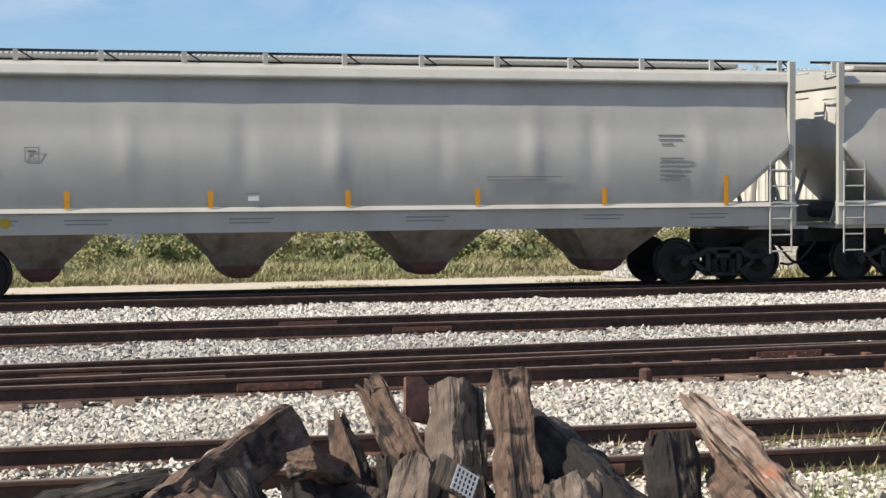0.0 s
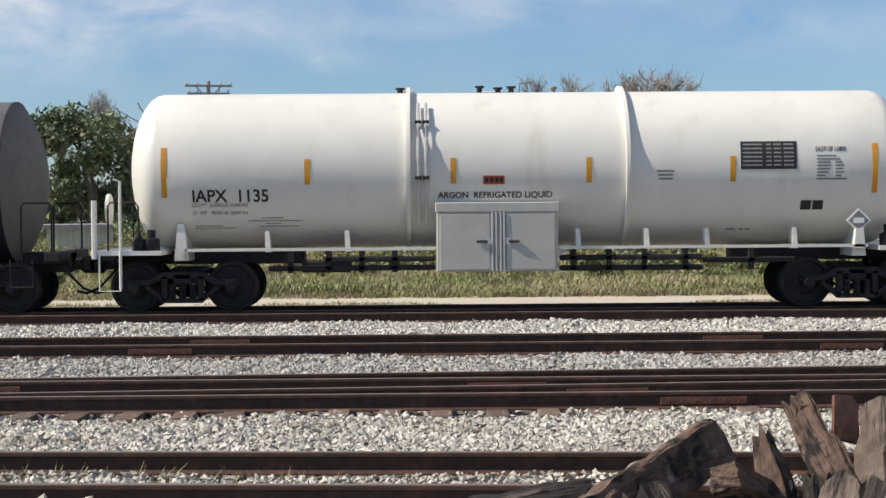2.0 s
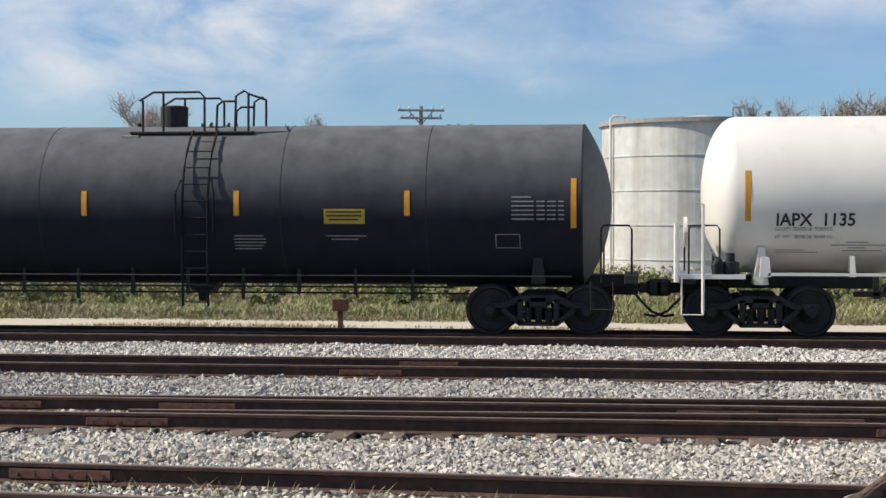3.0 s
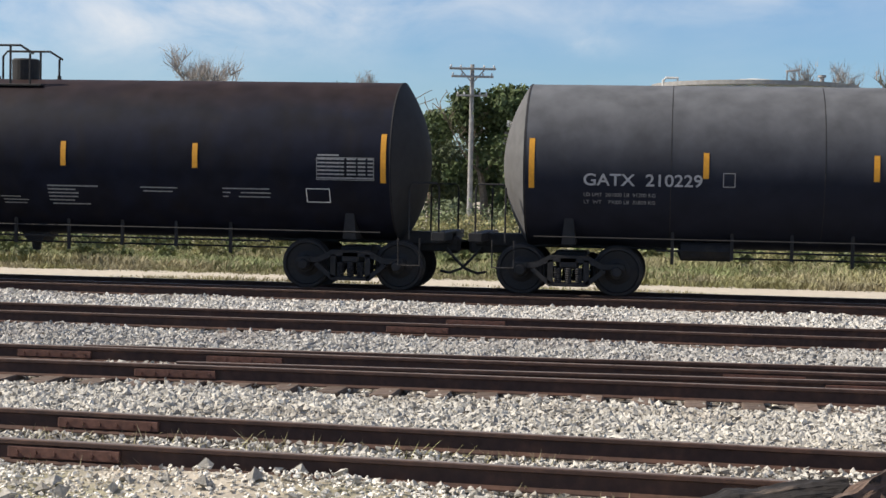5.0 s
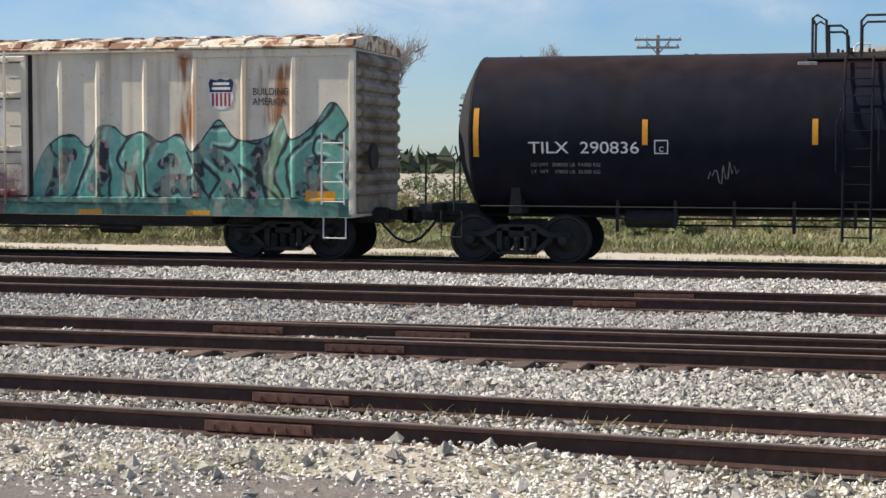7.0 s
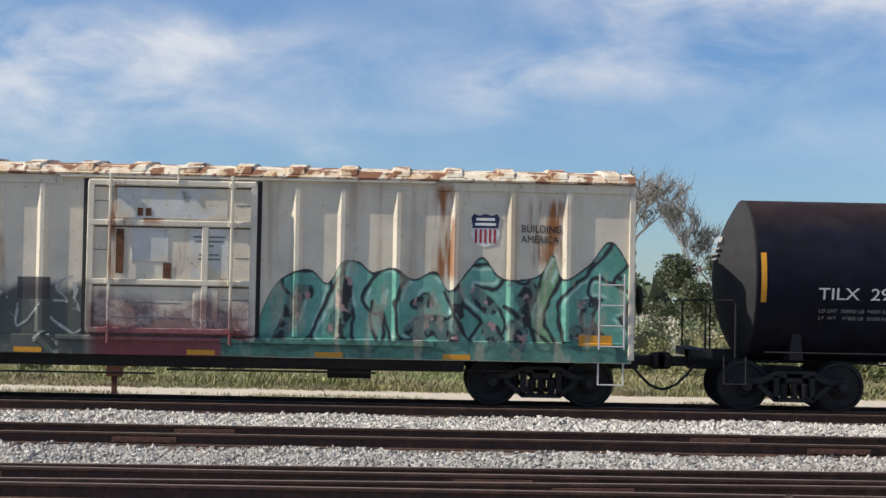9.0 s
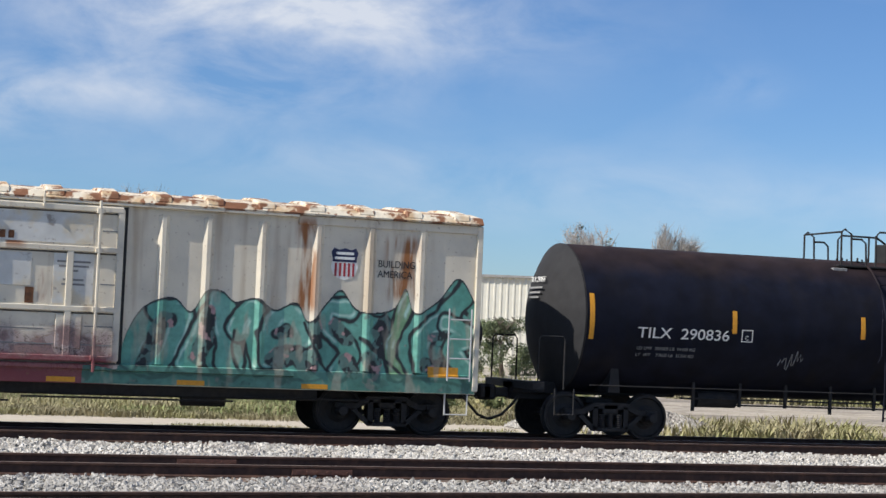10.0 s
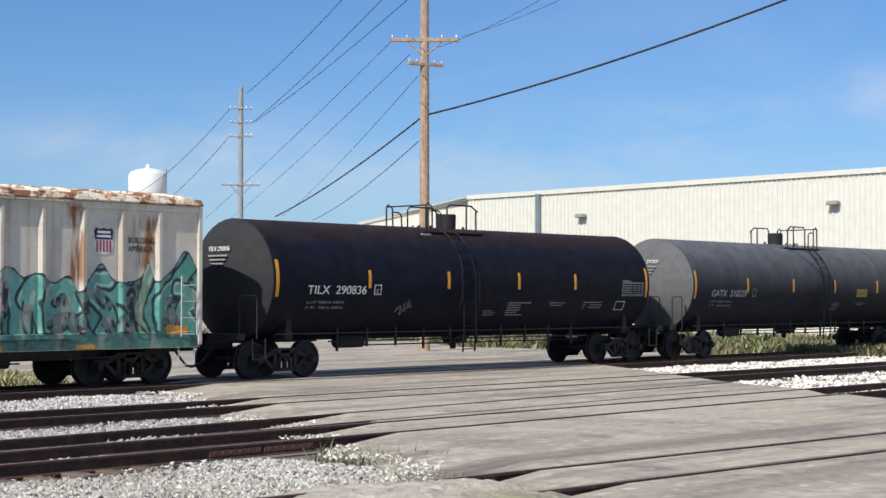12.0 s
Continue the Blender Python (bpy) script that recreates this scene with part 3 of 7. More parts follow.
    tag = over(ramp01(tex(1.7, 5), 0.60, 0.66), tag, (0.05, 0.16, 0.12))
    for lo in (0.40, 0.58):
        tag = over(times(ramp01(swirl, lo, lo + 0.008), ramp01(swirl, lo + 0.026, lo + 0.016), ramp01(tex(2.0, 3), 0.52, 0.60), 0.7), tag, (0.36, 0.38, 0.37))
    c = over(times(old, 0.92), c, tag)
    c = over(times(patch(-3.07, -2.48, 1.81, 2.21, 0.012), 0.92), c, (0.055, 0.05, 0.055))
    door_top = math_of("ADD", math_of("MULTIPLY", math_of("SUBTRACT", tex(1.8, 6), 0.5), 1.0), 1.95)
    doorway = times(ramp01(math_of("SUBTRACT", door_top, Z), -0.08, 0.3), ramp01(X, -1.85, -1.7), ramp01(X, 1.25, 1.0))
    pink = over(1.0, rgb.outputs[0], (0.33, 0.25, 0.245))
    pink = over(ramp01(tex(2.6, 5), 0.50, 0.56), pink, (0.17, 0.075, 0.085))
    loops = tex(3.4, 3, (1, 0, 1), 1.4)
    for lo in (0.44, 0.52, 0.60):
        pink = over(times(ramp01(loops, lo, lo + 0.008), ramp01(loops, lo + 0.030, lo + 0.020)), pink, (0.06, 0.022, 0.03))
    c = over(times(doorway, 0.85), c, pink)
    c = over(times(ramp01(math_of("ADD", Z, math_of("MULTIPLY", tex(2.5, 4), 0.4)), 1.62, 1.48), ramp01(X, 1.35, 0.9), ramp01(X, -1.75, -1.55), 0.8), c, (0.20, 0.035, 0.045))
    c = over(times(ramp01(Z, 1.12, 1.0), ramp01(X, 1.2, -0.3), ramp01(X, -1.9, -1.2), 0.8), c, (0.20, 0.04, 0.05))
    c = over(times(ramp01(tex(14, 6), 0.62, 0.72), 0.5), c, (0.22, 0.12, 0.06))
    l.new(c, b.inputs["Base Color"])
    bp = n.new("ShaderNodeBump")
    bp.inputs["Strength"].default_value, bp.inputs["Distance"].default_value = 0.6, 0.006
    l.new(tex(3.5, 5), bp.inputs["Height"])
    l.new(bp.outputs["Normal"], b.inputs["Normal"])
    return m


M_BOXCAR = painted_boxcar()
M_ROOF = mat("rusty roof paint", (0.70, 0.63, 0.50), 0.7, 0, (6, 0.15), [((0.56, 0.40, 0.24), 2.2, 0.46, 0.62), ((0.20, 0.085, 0.04), 2.4, 0.515, 0.56), ((0.24, 0.11, 0.055), 7.0, 0.57, 0.63)])
M_BOXEND = mat("dusty end wall", (0.30, 0.27, 0.22), 0.8, 0, (5, 0.2), [((0.13, 0.085, 0.055), 1.1, 0.48, 0.68)], streak=((0.15, 0.10, 0.07), 3, 0.5, 0.7))
M_PATCH = mat("pale patch paint", (0.60, 0.60, 0.57), 0.6, 0, (4, 0.10), [((0.62, 0.55, 0.42), 1.7, 0.50, 0.60), ((0.33, 0.30, 0.27), 6.0, 0.62, 0.70)])
# dark tone that paints in the shade below the door bars
M_BARSHADE = mat("grime", (0.10, 0.085, 0.07), 0.9, 0, (12, 0.4))
M_RUSTRUN = mat("rust stain", (0.13, 0.055, 0.025), 0.9, 0, (14, 0.5))
M_RED2 = mat("shield red", (0.35, 0.03, 0.04), 0.6)
M_NAVY = mat("shield navy", (0.015, 0.02, 0.07), 0.6)


def loft(rings):
    bm = bmesh.new()
    vs = [[bm.verts.new(p) for p in ring] for ring in rings]
    k = len(vs[0])
    for a, b in zip(vs, vs[1:]):
        for i in range(k):
            bm.faces.new((a[i], a[(i + 1) % k], b[(i + 1) % k], b[i]))
    bm.faces.new(vs[0][::-1])
    bm.faces.new(vs[-1])
    bmesh.ops.recalc_face_normals(bm, faces=bm.faces)
    return bm


def ladder(name, x0, x1, y, z0, z1, rungs, material, parent, r=0.018):
    """Two stiles and rungs."""
    t = part(name, tube([(x0, y, z0), (x0, y, z1)], r), material, parent)
    part("stile", tube([(x1, y, z0), (x1, y, z1)], r), material, t)
    for k in range(rungs):
        z = z0 + (z1 - z0) * (k + 0.15) / (rungs - 0.3)
        part("rung", tube([(x0, y, z), (x1, y, z)], r * 0.9), material, t)
    return t


def hopper_car(place):
    car = car_base("hopper_car", "pale grey covered hopper car with bulging dented sides", "hopper car", place)
    seams = [(-4.2, .012), (-2.1, -.014), (-0.4, .022), (1.6, -.012), (3.4, .02), (4.6, -.016), (6.9, .012)]

    def half_width(z, x):
        u = min(max((z - 1.57) / (3.97 - 1.57), 0), 1)
        w = 1.52 + 0.08 * math.sin(math.pi * min(u * 1.6, 1)) - 0.19 * max(u - 0.35, 0) ** 1.8 / 0.46
        for sx, a in seams:
            w += 2.2 * a * math.exp(-((x - sx) / 0.16) ** 2) * math.exp(-((z - 2.7) / 0.55) ** 2)
        return w + 0.004 * math.sin(x * 2.3 + z) * math.sin(math.pi * u)
    rings = []
    steps = 150
    for k in range(steps + 1):
        x = -9.1 + 17.9 * k / steps
        zb = 1.57 + max(0, (-7.87 - x) / 1.23, (x - 7.40) / 1.40) * 1.18
        zs = [zb + (3.97 - zb) * j / 16 for j in range(17)]
        near = [(x, -half_width(z, x), z) for z in zs]
        rings.append(near + [(x, -y, z) for _, y, z in near[::-1]])
    part("body", loft(rings), M_HOPPER, car, smooth=True)
    roof = prism([(-1.30, 3.95), (-1.50, 3.99), (-1.50, 4.02), (-1.40, 4.17), (-1.0, 4.27), (0, 4.34), (1.0, 4.27), (1.40, 4.17), (1.50, 4.02), (1.50, 3.99), (1.30, 3.95)], -9.15, 8.85, axis="x")
    part("roof", roof, M_HOPPER, car)
    for s in (-1, 1):
        bm = box((-9.2, s * 1.50 - 0.04, 1.17), (8.9, s * 1.50 + 0.04, 1.545), None, 0.01)
        part("side_sill", bm, M_HOPPER, car)
        part("sill_flange", prism([(s * 1.46, 1.549), (s * 1.61, 1.549), (s * 1.61, 1.556), (s * 1.545, 1.625), (s * 1.46, 1.66)], -9.2, 8.9, axis="x"), M_HOPPER, car)
        walk_y = s * 0.98
        bm = box((-9.5, walk_y - 0.03, 4.43), (9.0, walk_y + 0.03, 4.475))
        part("walkway_edge", bm, M_STEELDARK, car)
        grate = bmesh.new()
        x = -9.1
        while x < 8.8:
            box((x, min(s * 0.95, s * 0.55), 4.42), (x + 0.035, max(s * 0.95, s * 0.55), 4.45), grate)
            x += 0.10
        tagged(part("walkway_grating", grate, M_GALV, car), kind="stuff")
        for k in range(13):
            x = -9.05 + 17.8 * k / 12
            bm = prism([(x - 0.045, 4.10), (x + 0.045, 4.10), (x + 0.045, 4.46), (x - 0.045, 4.46)], min(s * 1.12, s * 1.06), max(s * 1.12, s * 1.06))
            part("walkway_bracket", bm, M_HOPPER, car)
            part("brace", tube([(x + 0.06, s * 1.08, 4.44), (x + 0.40, s * 0.95, 4.24)], 0.016, None, 5), M_STEELDARK, car)
    part("hatch", box((-8.2, -0.36, 4.36), (8.2, 0.36, 4.47), None, 0.03), M_HOPPER, car, "long roof hatch cover")
    for xc in (-5.70, -2.05, 1.58, 5.22):
        rings = []
        for z, w, d in ((1.58, 1.16, 1.40), (1.17, 0.95, 1.30), (0.62, 0.44, 0.70), (0.52, 0.41, 0.62)):
            rings.append([(xc - w, -d, z), (xc + w, -d, z), (xc + w, d, z), (xc - w, d, z)])
        ch = part("chute", loft(rings), M_HOPDARK, car, "grimy sloped discharge chute")
        part("gate", loft([[(xc - .38, -.66, .53), (xc + .38, -.66, .53), (xc + .38, .66, .53), (xc - .38, .66, .53)],
                           [(xc - .31, -.60, .40), (xc + .31, -.60, .40), (xc + .31, .60, .40), (xc - .31, .60, .40)],
                           [(xc - .16, -.52, .29), (xc + .16, -.52, .29), (xc + .16, .52, .29), (xc - .16, .52, .29)]]), M_GATE, ch, "red-brown outlet gate")
    for s in (-1, 1):
        truck(car, s * 7.55)
        coupler(car, s * 9.15, s)
        x = 8.80 if s > 0 else -9.12
        e = abs(x)
        for y in (-1.5, 1.5):
            part("corner_post", box((x - 0.07, y - 0.05, 1.17), (x + 0.07, y + 0.05, 4.42), None, 0.01), M_HOPPER, car)
            ladder("ladder", s * (e - 0.04), s * (e - 0.5), y * 1.06, 0.62, 2.45, 6, M_HOPPER, car, 0.02)
        part("end_platform", box((min(s * 7.9, s * 9.2), -1.45, 1.10), (max(s * 7.9, s * 9.2), 1.45, 1.16)), M_HOPPER, car)
        part("end_sill", box((min(s * 7.4, s * 9.3), -0.3, 0.78), (max(s * 7.4, s * 9.3), 0.3, 1.09), None, 0.02), M_STEELDARK, car)
        for y in (-0.9, 0.9):
            part("end_strut", tube([(s * 9.0, y, 1.16), (s * 8.6, y, 2.4)], 0.05), M_HOPPER, car)
        part("brake_reservoir", lathe([(-0.5, 0.16), (0.5, 0.16)], "y", 16, None, (s * 8.7, -0.1, 1.45)), M_STEELDARK, car)
        for z in (3.2, 3.7, 4.2):
            part("grab_iron", tube([(s * 9.2, -1.45, z), (s * 9.24, -1.0, z), (s * 9.2, -0.95, z)], 0.016), M_HOPPER, car)
    for k, x in enumerate((-7.77, -5.25, -2.73, -0.21, 2.28, 4.82)):
        end = k == 0
        z = 2.02 if end else 1.84
        stripe(car, x, z, 0.86 if end else 0.44, -half_width(z, x) - 0.012)
    stripe(car, 7.35, 2.02, 0.86, -half_width(2.02, 7.35) - 0.012)

    def side(x, z):
        back = math.degrees(math.atan((half_width(z + 0.3, x) - half_width(z, x)) / 0.3))
        return pose(x, -half_width(z, x) - 0.010, z, 90 + back)
    return car, side, half_width


def letters_on_hopper(car, side, half_width):
    for x, z, s, a, b in ((-7.6, 2.66, "DAKX", 0.88, 0.29), (-7.6, 2.26, "395673", 1.18, 0.29)):
        part("letter_panel", box((-0.02, -0.02, -0.003), (a, b, 0.003)), M_INKGREY, car, "dark grey panel behind the lettering", side(x, z))
        lettering(s, 0.36, M_INK, car, side(x, z) @ pose(0.02, 0.02, 0.005), bold=0.005, width=0.88)

    def print_rows(x, z, rows, material, high=0.035, gap=0.085):
        for k, row in enumerate(rows):
            zz = z - k * gap
            for a, b in row:
                part("small_print", box((a, -0.002, -high / 2), (b, 0.002, high / 2)), material, car, m=pose(x, -half_width(zz, x) - 0.012, zz))
    lettering("LD LMT  221200", 0.12, M_INKGREY, car, side(-7.6, 2.0))
    lettering("LT  WT   64800", 0.12, M_INKGREY, car, side(-7.6, 1.88))
    for a, b, c, d in ((-5.96, -5.71, 2.70, 2.715), (-5.96, -5.71, 2.46, 2.475), (-5.96, -5.945, 2.46, 2.715), (-5.725, -5.71, 2.46, 2.715)):
        part("stencil_frame", box((a, -half_width(2.6, -5.8) - 0.022, c), (b, -half_width(2.6, -5.8) - 0.018, d)), M_INKGREY, car)
    print_rows(-5.92, 2.64, [[(0, .16)], [(0.04, .12)]], M_INKGREY, 0.03)
    print_rows(-2.1, 1.88, [[(0, .26)]], M_INKGREY, 0.02)
    print_rows(-2.05, 1.79, [[(0, .2)]], M_LETTER, 0.09)
    print_rows(2.45, 2.16, [[(0, 1.5)], [(0, 1.2)]], M_INKGREY, 0.018, 0.06)
    print_rows(5.95, 2.95, [[(0, .55)], [(0, .5)], [(0.05, .3)]], M_INKGREY, 0.03)
    print_rows(5.95, 2.5, [[(0, .5)], [(0, .72)], [(0, .55)], [(0, .45)], [(0, .5)], [(0, .42)]], M_INKGREY, 0.035, 0.08)
    for x in (-6.9, -5.3, -2.4, 0.9, 4.4, 6.6):
        for z in (1.42, 1.35):
            part("sill_print", box((x, -1.545, z - 0.012), (x + 0.7 + (z - 1.3), -1.542, z + 0.012)), M_INKGREY, car)
    part("yellow_dot", lathe([(-1.546, 0.10), (-1.542, 0.10)], "y", 16, None, (-6.3, 0, 1.38)), M_YELLOW, car)


hopper, hop_side, hop_width = hopper_car(6.5)
letters_on_hopper(hopper, hop_side, hop_width)
hopper2, _, _ = hopper_car(25.5)
tagged(hopper2, "shaded covered hopper car with end ladders, coupled ahead")


POSTS_AT = (-7.2, -6.0, -5.3, -4.48, -3.46, -2.64, 1.94, 2.76, 3.77, 4.81, 5.83, 6.84)
POST = (0.105, 0.035, 0.070)       # half width at the wall, half width outside, depth


def boxcar_build():
    car = car_base("boxcar", "weathered white boxcar with rusty roof and teal graffiti", "boxcar", -64.5)
    part("side", box((-8.05, -1.50, 0.90), (8.0, 1.50, 4.02)), M_BOXCAR, car)
    part("side_sill", box((-8.05, -1.53, 0.84), (8.0, 1.53, 1.18), None, 0.01), M_BOXCAR, car)
    for a, b in ((-8.05, -2.3), (4.42, 8.0)):
        part("top_plate", box((a, -1.54, 3.90), (b, 1.54, 4.06), None, 0.01), M_BOXCAR, car)
    part("door_track", box((-2.35, -1.60, 4.02), (4.42, 1.56, 4.09), None, 0.01), M_BOXCAR, car)
    part("door_rail", box((-2.35, -1.62, 1.10), (4.42, -1.53, 1.18), None, 0.01), M_BOXCAR, car)
    roof = prism([(-1.60, 4.065), (-1.61, 4.10), (-1.52, 4.21), (-0.8, 4.33), (0, 4.38), (0.8, 4.33), (1.52, 4.21), (1.61, 4.10), (1.60, 4.065)], -8.08, 8.03, axis="x")
    part("roof", roof, M_ROOF, car, "flaking rusty roof")
    for k in range(17):
        x = -7.6 + 15.2 * k / 16
        bm = prism([(-1.60, 4.12), (-1.53, 4.26), (-0.8, 4.38), (0, 4.43), (0.8, 4.38), (1.53, 4.26), (1.60, 4.12)], x - 0.17, x + 0.17, axis="x")
        bmesh.ops.bevel(bm, geom=list(bm.edges), offset=0.03, segments=1, affect="EDGES")
        part("roof_rib", bm, M_ROOF, car)
    for x in POSTS_AT:
        for s in (-1, 1):
            o = [(x - POST[0], s * 1.50), (x - POST[1], s * (1.50 + POST[2])), (x + POST[1], s * (1.50 + POST[2])), (x + POST[0], s * 1.50)]
            bm = bmesh.new()
            lo = [bm.verts.new((a, y, 1.22)) for a, y in o]
            hi = [bm.verts.new((a, y, 3.90)) for a, y in o]
            for i in range(4):
                bm.faces.new((lo[i], lo[(i + 1) % 4], hi[(i + 1) % 4], hi[i]))
            bm.faces.new(lo)
            bm.faces.new(hi)
            bmesh.ops.recalc_face_normals(bm, faces=bm.faces)
            part("side_post", bm, M_BOXCAR, car)
    door = part("door", box((-1.80, -1.60, 1.20), (1.20, -1.50, 4.0), None, 0.02), M_BOXCAR, car, "plug door with pipe locking bars and patched panels")
    for z in (3.93, 3.21, 2.15, 1.28):
        part("door_bar", box((-1.80, -1.65, z - 0.05), (1.20, -1.60, z + 0.05), None, 0.012), M_BOXCAR, door)
    for x in (-1.76, 0.30, 1.16):
        part("door_post", box((x - 0.06, -1.645, 1.25), (x + 0.06, -1.60, 3.95 if x != 0.30 else 3.2), None, 0.012), M_BOXCAR, door)
    for x in (-1.40, 0.78):
        part("locking_bar", tube([(x, -1.70, 1.05), (x, -1.70, 4.08)], 0.028), M_BOXCAR, door)
        for z in (1.3, 2.15, 3.2, 3.9):
            part("bar_guide", box((x - 0.06, -1.72, z - 0.05), (x + 0.06, -1.64, z + 0.05), None, 0.01), M_BOXCAR, door)
    # black strips that draw the recess gaps at both door edges
    for x in (-1.86, 1.26):
        part("door_seal", box((x - 0.055, -1.515, 1.2), (x + 0.03, -1.502, 4.0)), M_INK, door)
    for x in (-0.62, 0.0, 0.62):
        part("panel_joint", box((x - 0.008, -1.6035, 3.28), (x + 0.008, -1.6005, 3.86)), M_INKGREY, door)
    part("door_plate", box((-1.02, -1.612, 2.52), (-0.36, -1.601, 3.10), None, 0.003), M_PATCH, door, "pale patch plate")
    part("door_plate", box((-1.30, -1.606, 3.30), (0.68, -1.601, 3.84), None, 0.002), M_PATCH, door, "pale upper panel")
    part("door_plate", box((0.02, -1.606, 2.24), (0.72, -1.601, 3.12), None, 0.002), M_PATCH, door, "pale lettered panel")
    for x0, x1, z in ((-1.74, -1.46, 3.60), (-1.74, -1.46, 2.72), (0.84, 1.10, 3.55), (0.84, 1.10, 2.60), (-1.0, -0.1, 1.78), (-1.7, 1.1, 1.52), (0.6, 1.1, 1.85)):
        part("panel_joint", box((x0, -1.604, z - 0.010), (x1, -1.6005, z + 0.010)), M_INKGREY, door)
    # shade under each door bar, put in as a dark strip
    for z in (3.87, 3.15, 2.09, 1.215):
        part("bar_gap", box((-1.78, -1.606, z - 0.025), (1.18, -1.6005, z)), M_BARSHADE, door, "dark strip painting the shade under the bar")
    for x0, x1, z0, z1 in ((-0.78, -0.68, 3.34, 3.48), (-0.93, -0.83, 3.34, 3.48), (-0.45, -0.30, 2.22, 2.50), (-1.30, -1.16, 2.3, 3.1)):
        part("rust_stain", box((x0, -1.6145, z0), (x1, -1.6125, z1)), M_RUSTRUN, door, "dark rust stain")
    part("door_plate", box((0.10, -1.63, 1.45), (0.55, -1.60, 2.05), None, 0.01), M_BOXCAR, door)
    part("door_roller", tube([(-0.2, -1.66, 3.93), (-0.2, -1.66, 4.2), (0.25, -1.66, 4.24)], 0.025), M_BOXCAR, car)
    for s in (-1, 1):
        xe = 8.0 if s > 0 else -8.05
        end = bmesh.new()
        for k in range(11):
            z = 1.35 + 0.25 * k
            lathe([(-1.42, 0.04), (-1.36, 0.10), (1.36, 0.10), (1.42, 0.04)], "y", 10, end, (xe, 0, z))
        part("corrugated_end", end, M_BOXEND, car, "dusty corrugated end wall")
        part("end_panel", box((xe - 0.01, -1.47, 0.92), (xe + 0.012, 1.47, 4.0)), M_BOXEND, car)
        part("corner_post", box((xe - 0.06, -1.56, 0.9), (xe + 0.05, -1.44, 4.05), None, 0.01), M_BOXCAR, car)
        xa, xb = s * 7.86, s * 7.41
        ladder("ladder", xa, xb, -1.60, 1.09, 2.46, 4, M_GALV, car, 0.017)
        part("step", tube([(xa, -1.5, 0.9), (xa, -1.5, 0.45), (xb, -1.5, 0.45), (xb, -1.5, 0.9)], 0.02), M_GALV, car)
        truck(car, s * 6.42)
        coupler(car, s * 8.25, s)
        part("center_sill", box((min(s * 4, s * 8.3), -0.3, 0.70), (max(s * 4, s * 8.3), 0.3, 0.95)), M_STEELDARK, car)
    part("underframe", box((-5.0, -1.2, 0.62), (5.0, 1.2, 0.86), None, 0.03), M_STEELDARK, car)
    part("brake_cylinder", lathe([(-0.4, 0.16), (0.4, 0.16)], "x", 16, None, (2.9, -0.9, 0.62)), M_STEELDARK, car)
    for x0, x1, z in ((-4.2, -0.6, 0.5), (3.6, 6.0, 0.66), (-0.4, 3.4, 0.58)):
        part("brake_rod", tube([(x0, -1.25, z), (x1, -1.25, z)], 0.02), M_STEELDARK, car)
    part("hand_brake", lathe([(-0.03, 0.26), (0.03, 0.26)], "x", 20, None, (8.22, -0.9, 2.0)), M_STEELDARK, car)
    for x in (-5.0, -3.1, 0.0, 2.3, 4.6):
        part("reflector", box((x, -1.537, 0.86), (x + 0.5, -1.531, 0.95)), M_STRIPE, car, "orange reflective strip")
    # railway shield: navy head, striped body, no wording
    sh = part("shield", prism([(5.07, 3.42), (5.12, 3.50), (5.22, 3.465), (5.33, 3.50), (5.44, 3.465), (5.54, 3.50), (5.59, 3.42), (5.56, 3.28), (5.59, 3.14), (5.55, 3.02), (5.46, 2.94), (5.33, 2.90), (5.20, 2.94), (5.11, 3.02), (5.07, 3.14), (5.10, 3.28)], -1.508, -1.500), M_LETTER, car, "striped shield emblem")
    part("shield_head", prism([(5.07, 3.42), (5.12, 3.50), (5.22, 3.465), (5.33, 3.50), (5.44, 3.465), (5.54, 3.50), (5.59, 3.42), (5.56, 3.28), (5.565, 3.24), (5.095, 3.24), (5.10, 3.28)], -1.512, -1.508), M_NAVY, sh)
    for k in range(5):
        x = 5.14 + 0.085 * k
        part("shield_bar", box((x, -1.512, 2.97), (x + 0.042, -1.508, 3.22)), M_RED2, sh)
    for z, w in ((3.40, 0.17), (3.31, 0.19)):
        part("shield_band", box((5.33 - w, -1.515, z - 0.025), (5.33 + w, -1.512, z + 0.025)), M_LETTER, sh)
    lettering("BUILDING\nAMERICA", 0.19, M_INK, car, pose(5.98, -1.506, 3.18, 90), width=0.86)
    for k, row in enumerate((0.58, 0.52, 0.16, 0.0, 0.36, 0.40)):
        if row:
            part("small_print", box((0.37 - row / 2, -1.610, 2.96 - 0.08 * k), (0.37 + row / 2, -1.607, 2.995 - 0.08 * k)), M_INKGREY, door)
    return car


boxcar = boxcar_build()


# ---- the sprayed lettering, a coat that drapes over the posts and the sill ----
def coat_y(x, z):
    """How far out the boxcar's near side stands at x, z (arrays)."""
    y = np.full(x.shape, 1.50)
    for p in POSTS_AT:
        d = np.abs(x - p)
        rise = np.clip((POST[0] - d) / (POST[0] - POST[1]), 0, 1) * POST[2]
        y = np.maximum(y, np.where((z > 1.205) & (z < 3.91), 1.50 + rise, 0))
    y = np.maximum(y, np.where(z < 1.195, 1.53, 0))
    y = np.maximum(y, np.where((z > 1.085) & (z < 1.195) & (x < 4.44), 1.62, 0))
    return -y - 0.005


def fields(x, z, scale, seed):
    """Soft noise from 0 to 1 over the side."""
    return np.array([0.5 + 0.5 * noise.fractal((a * scale, b * scale, seed), 0.8, 2.0, 3) for a, b in zip(x.tolist(), z.tolist())])


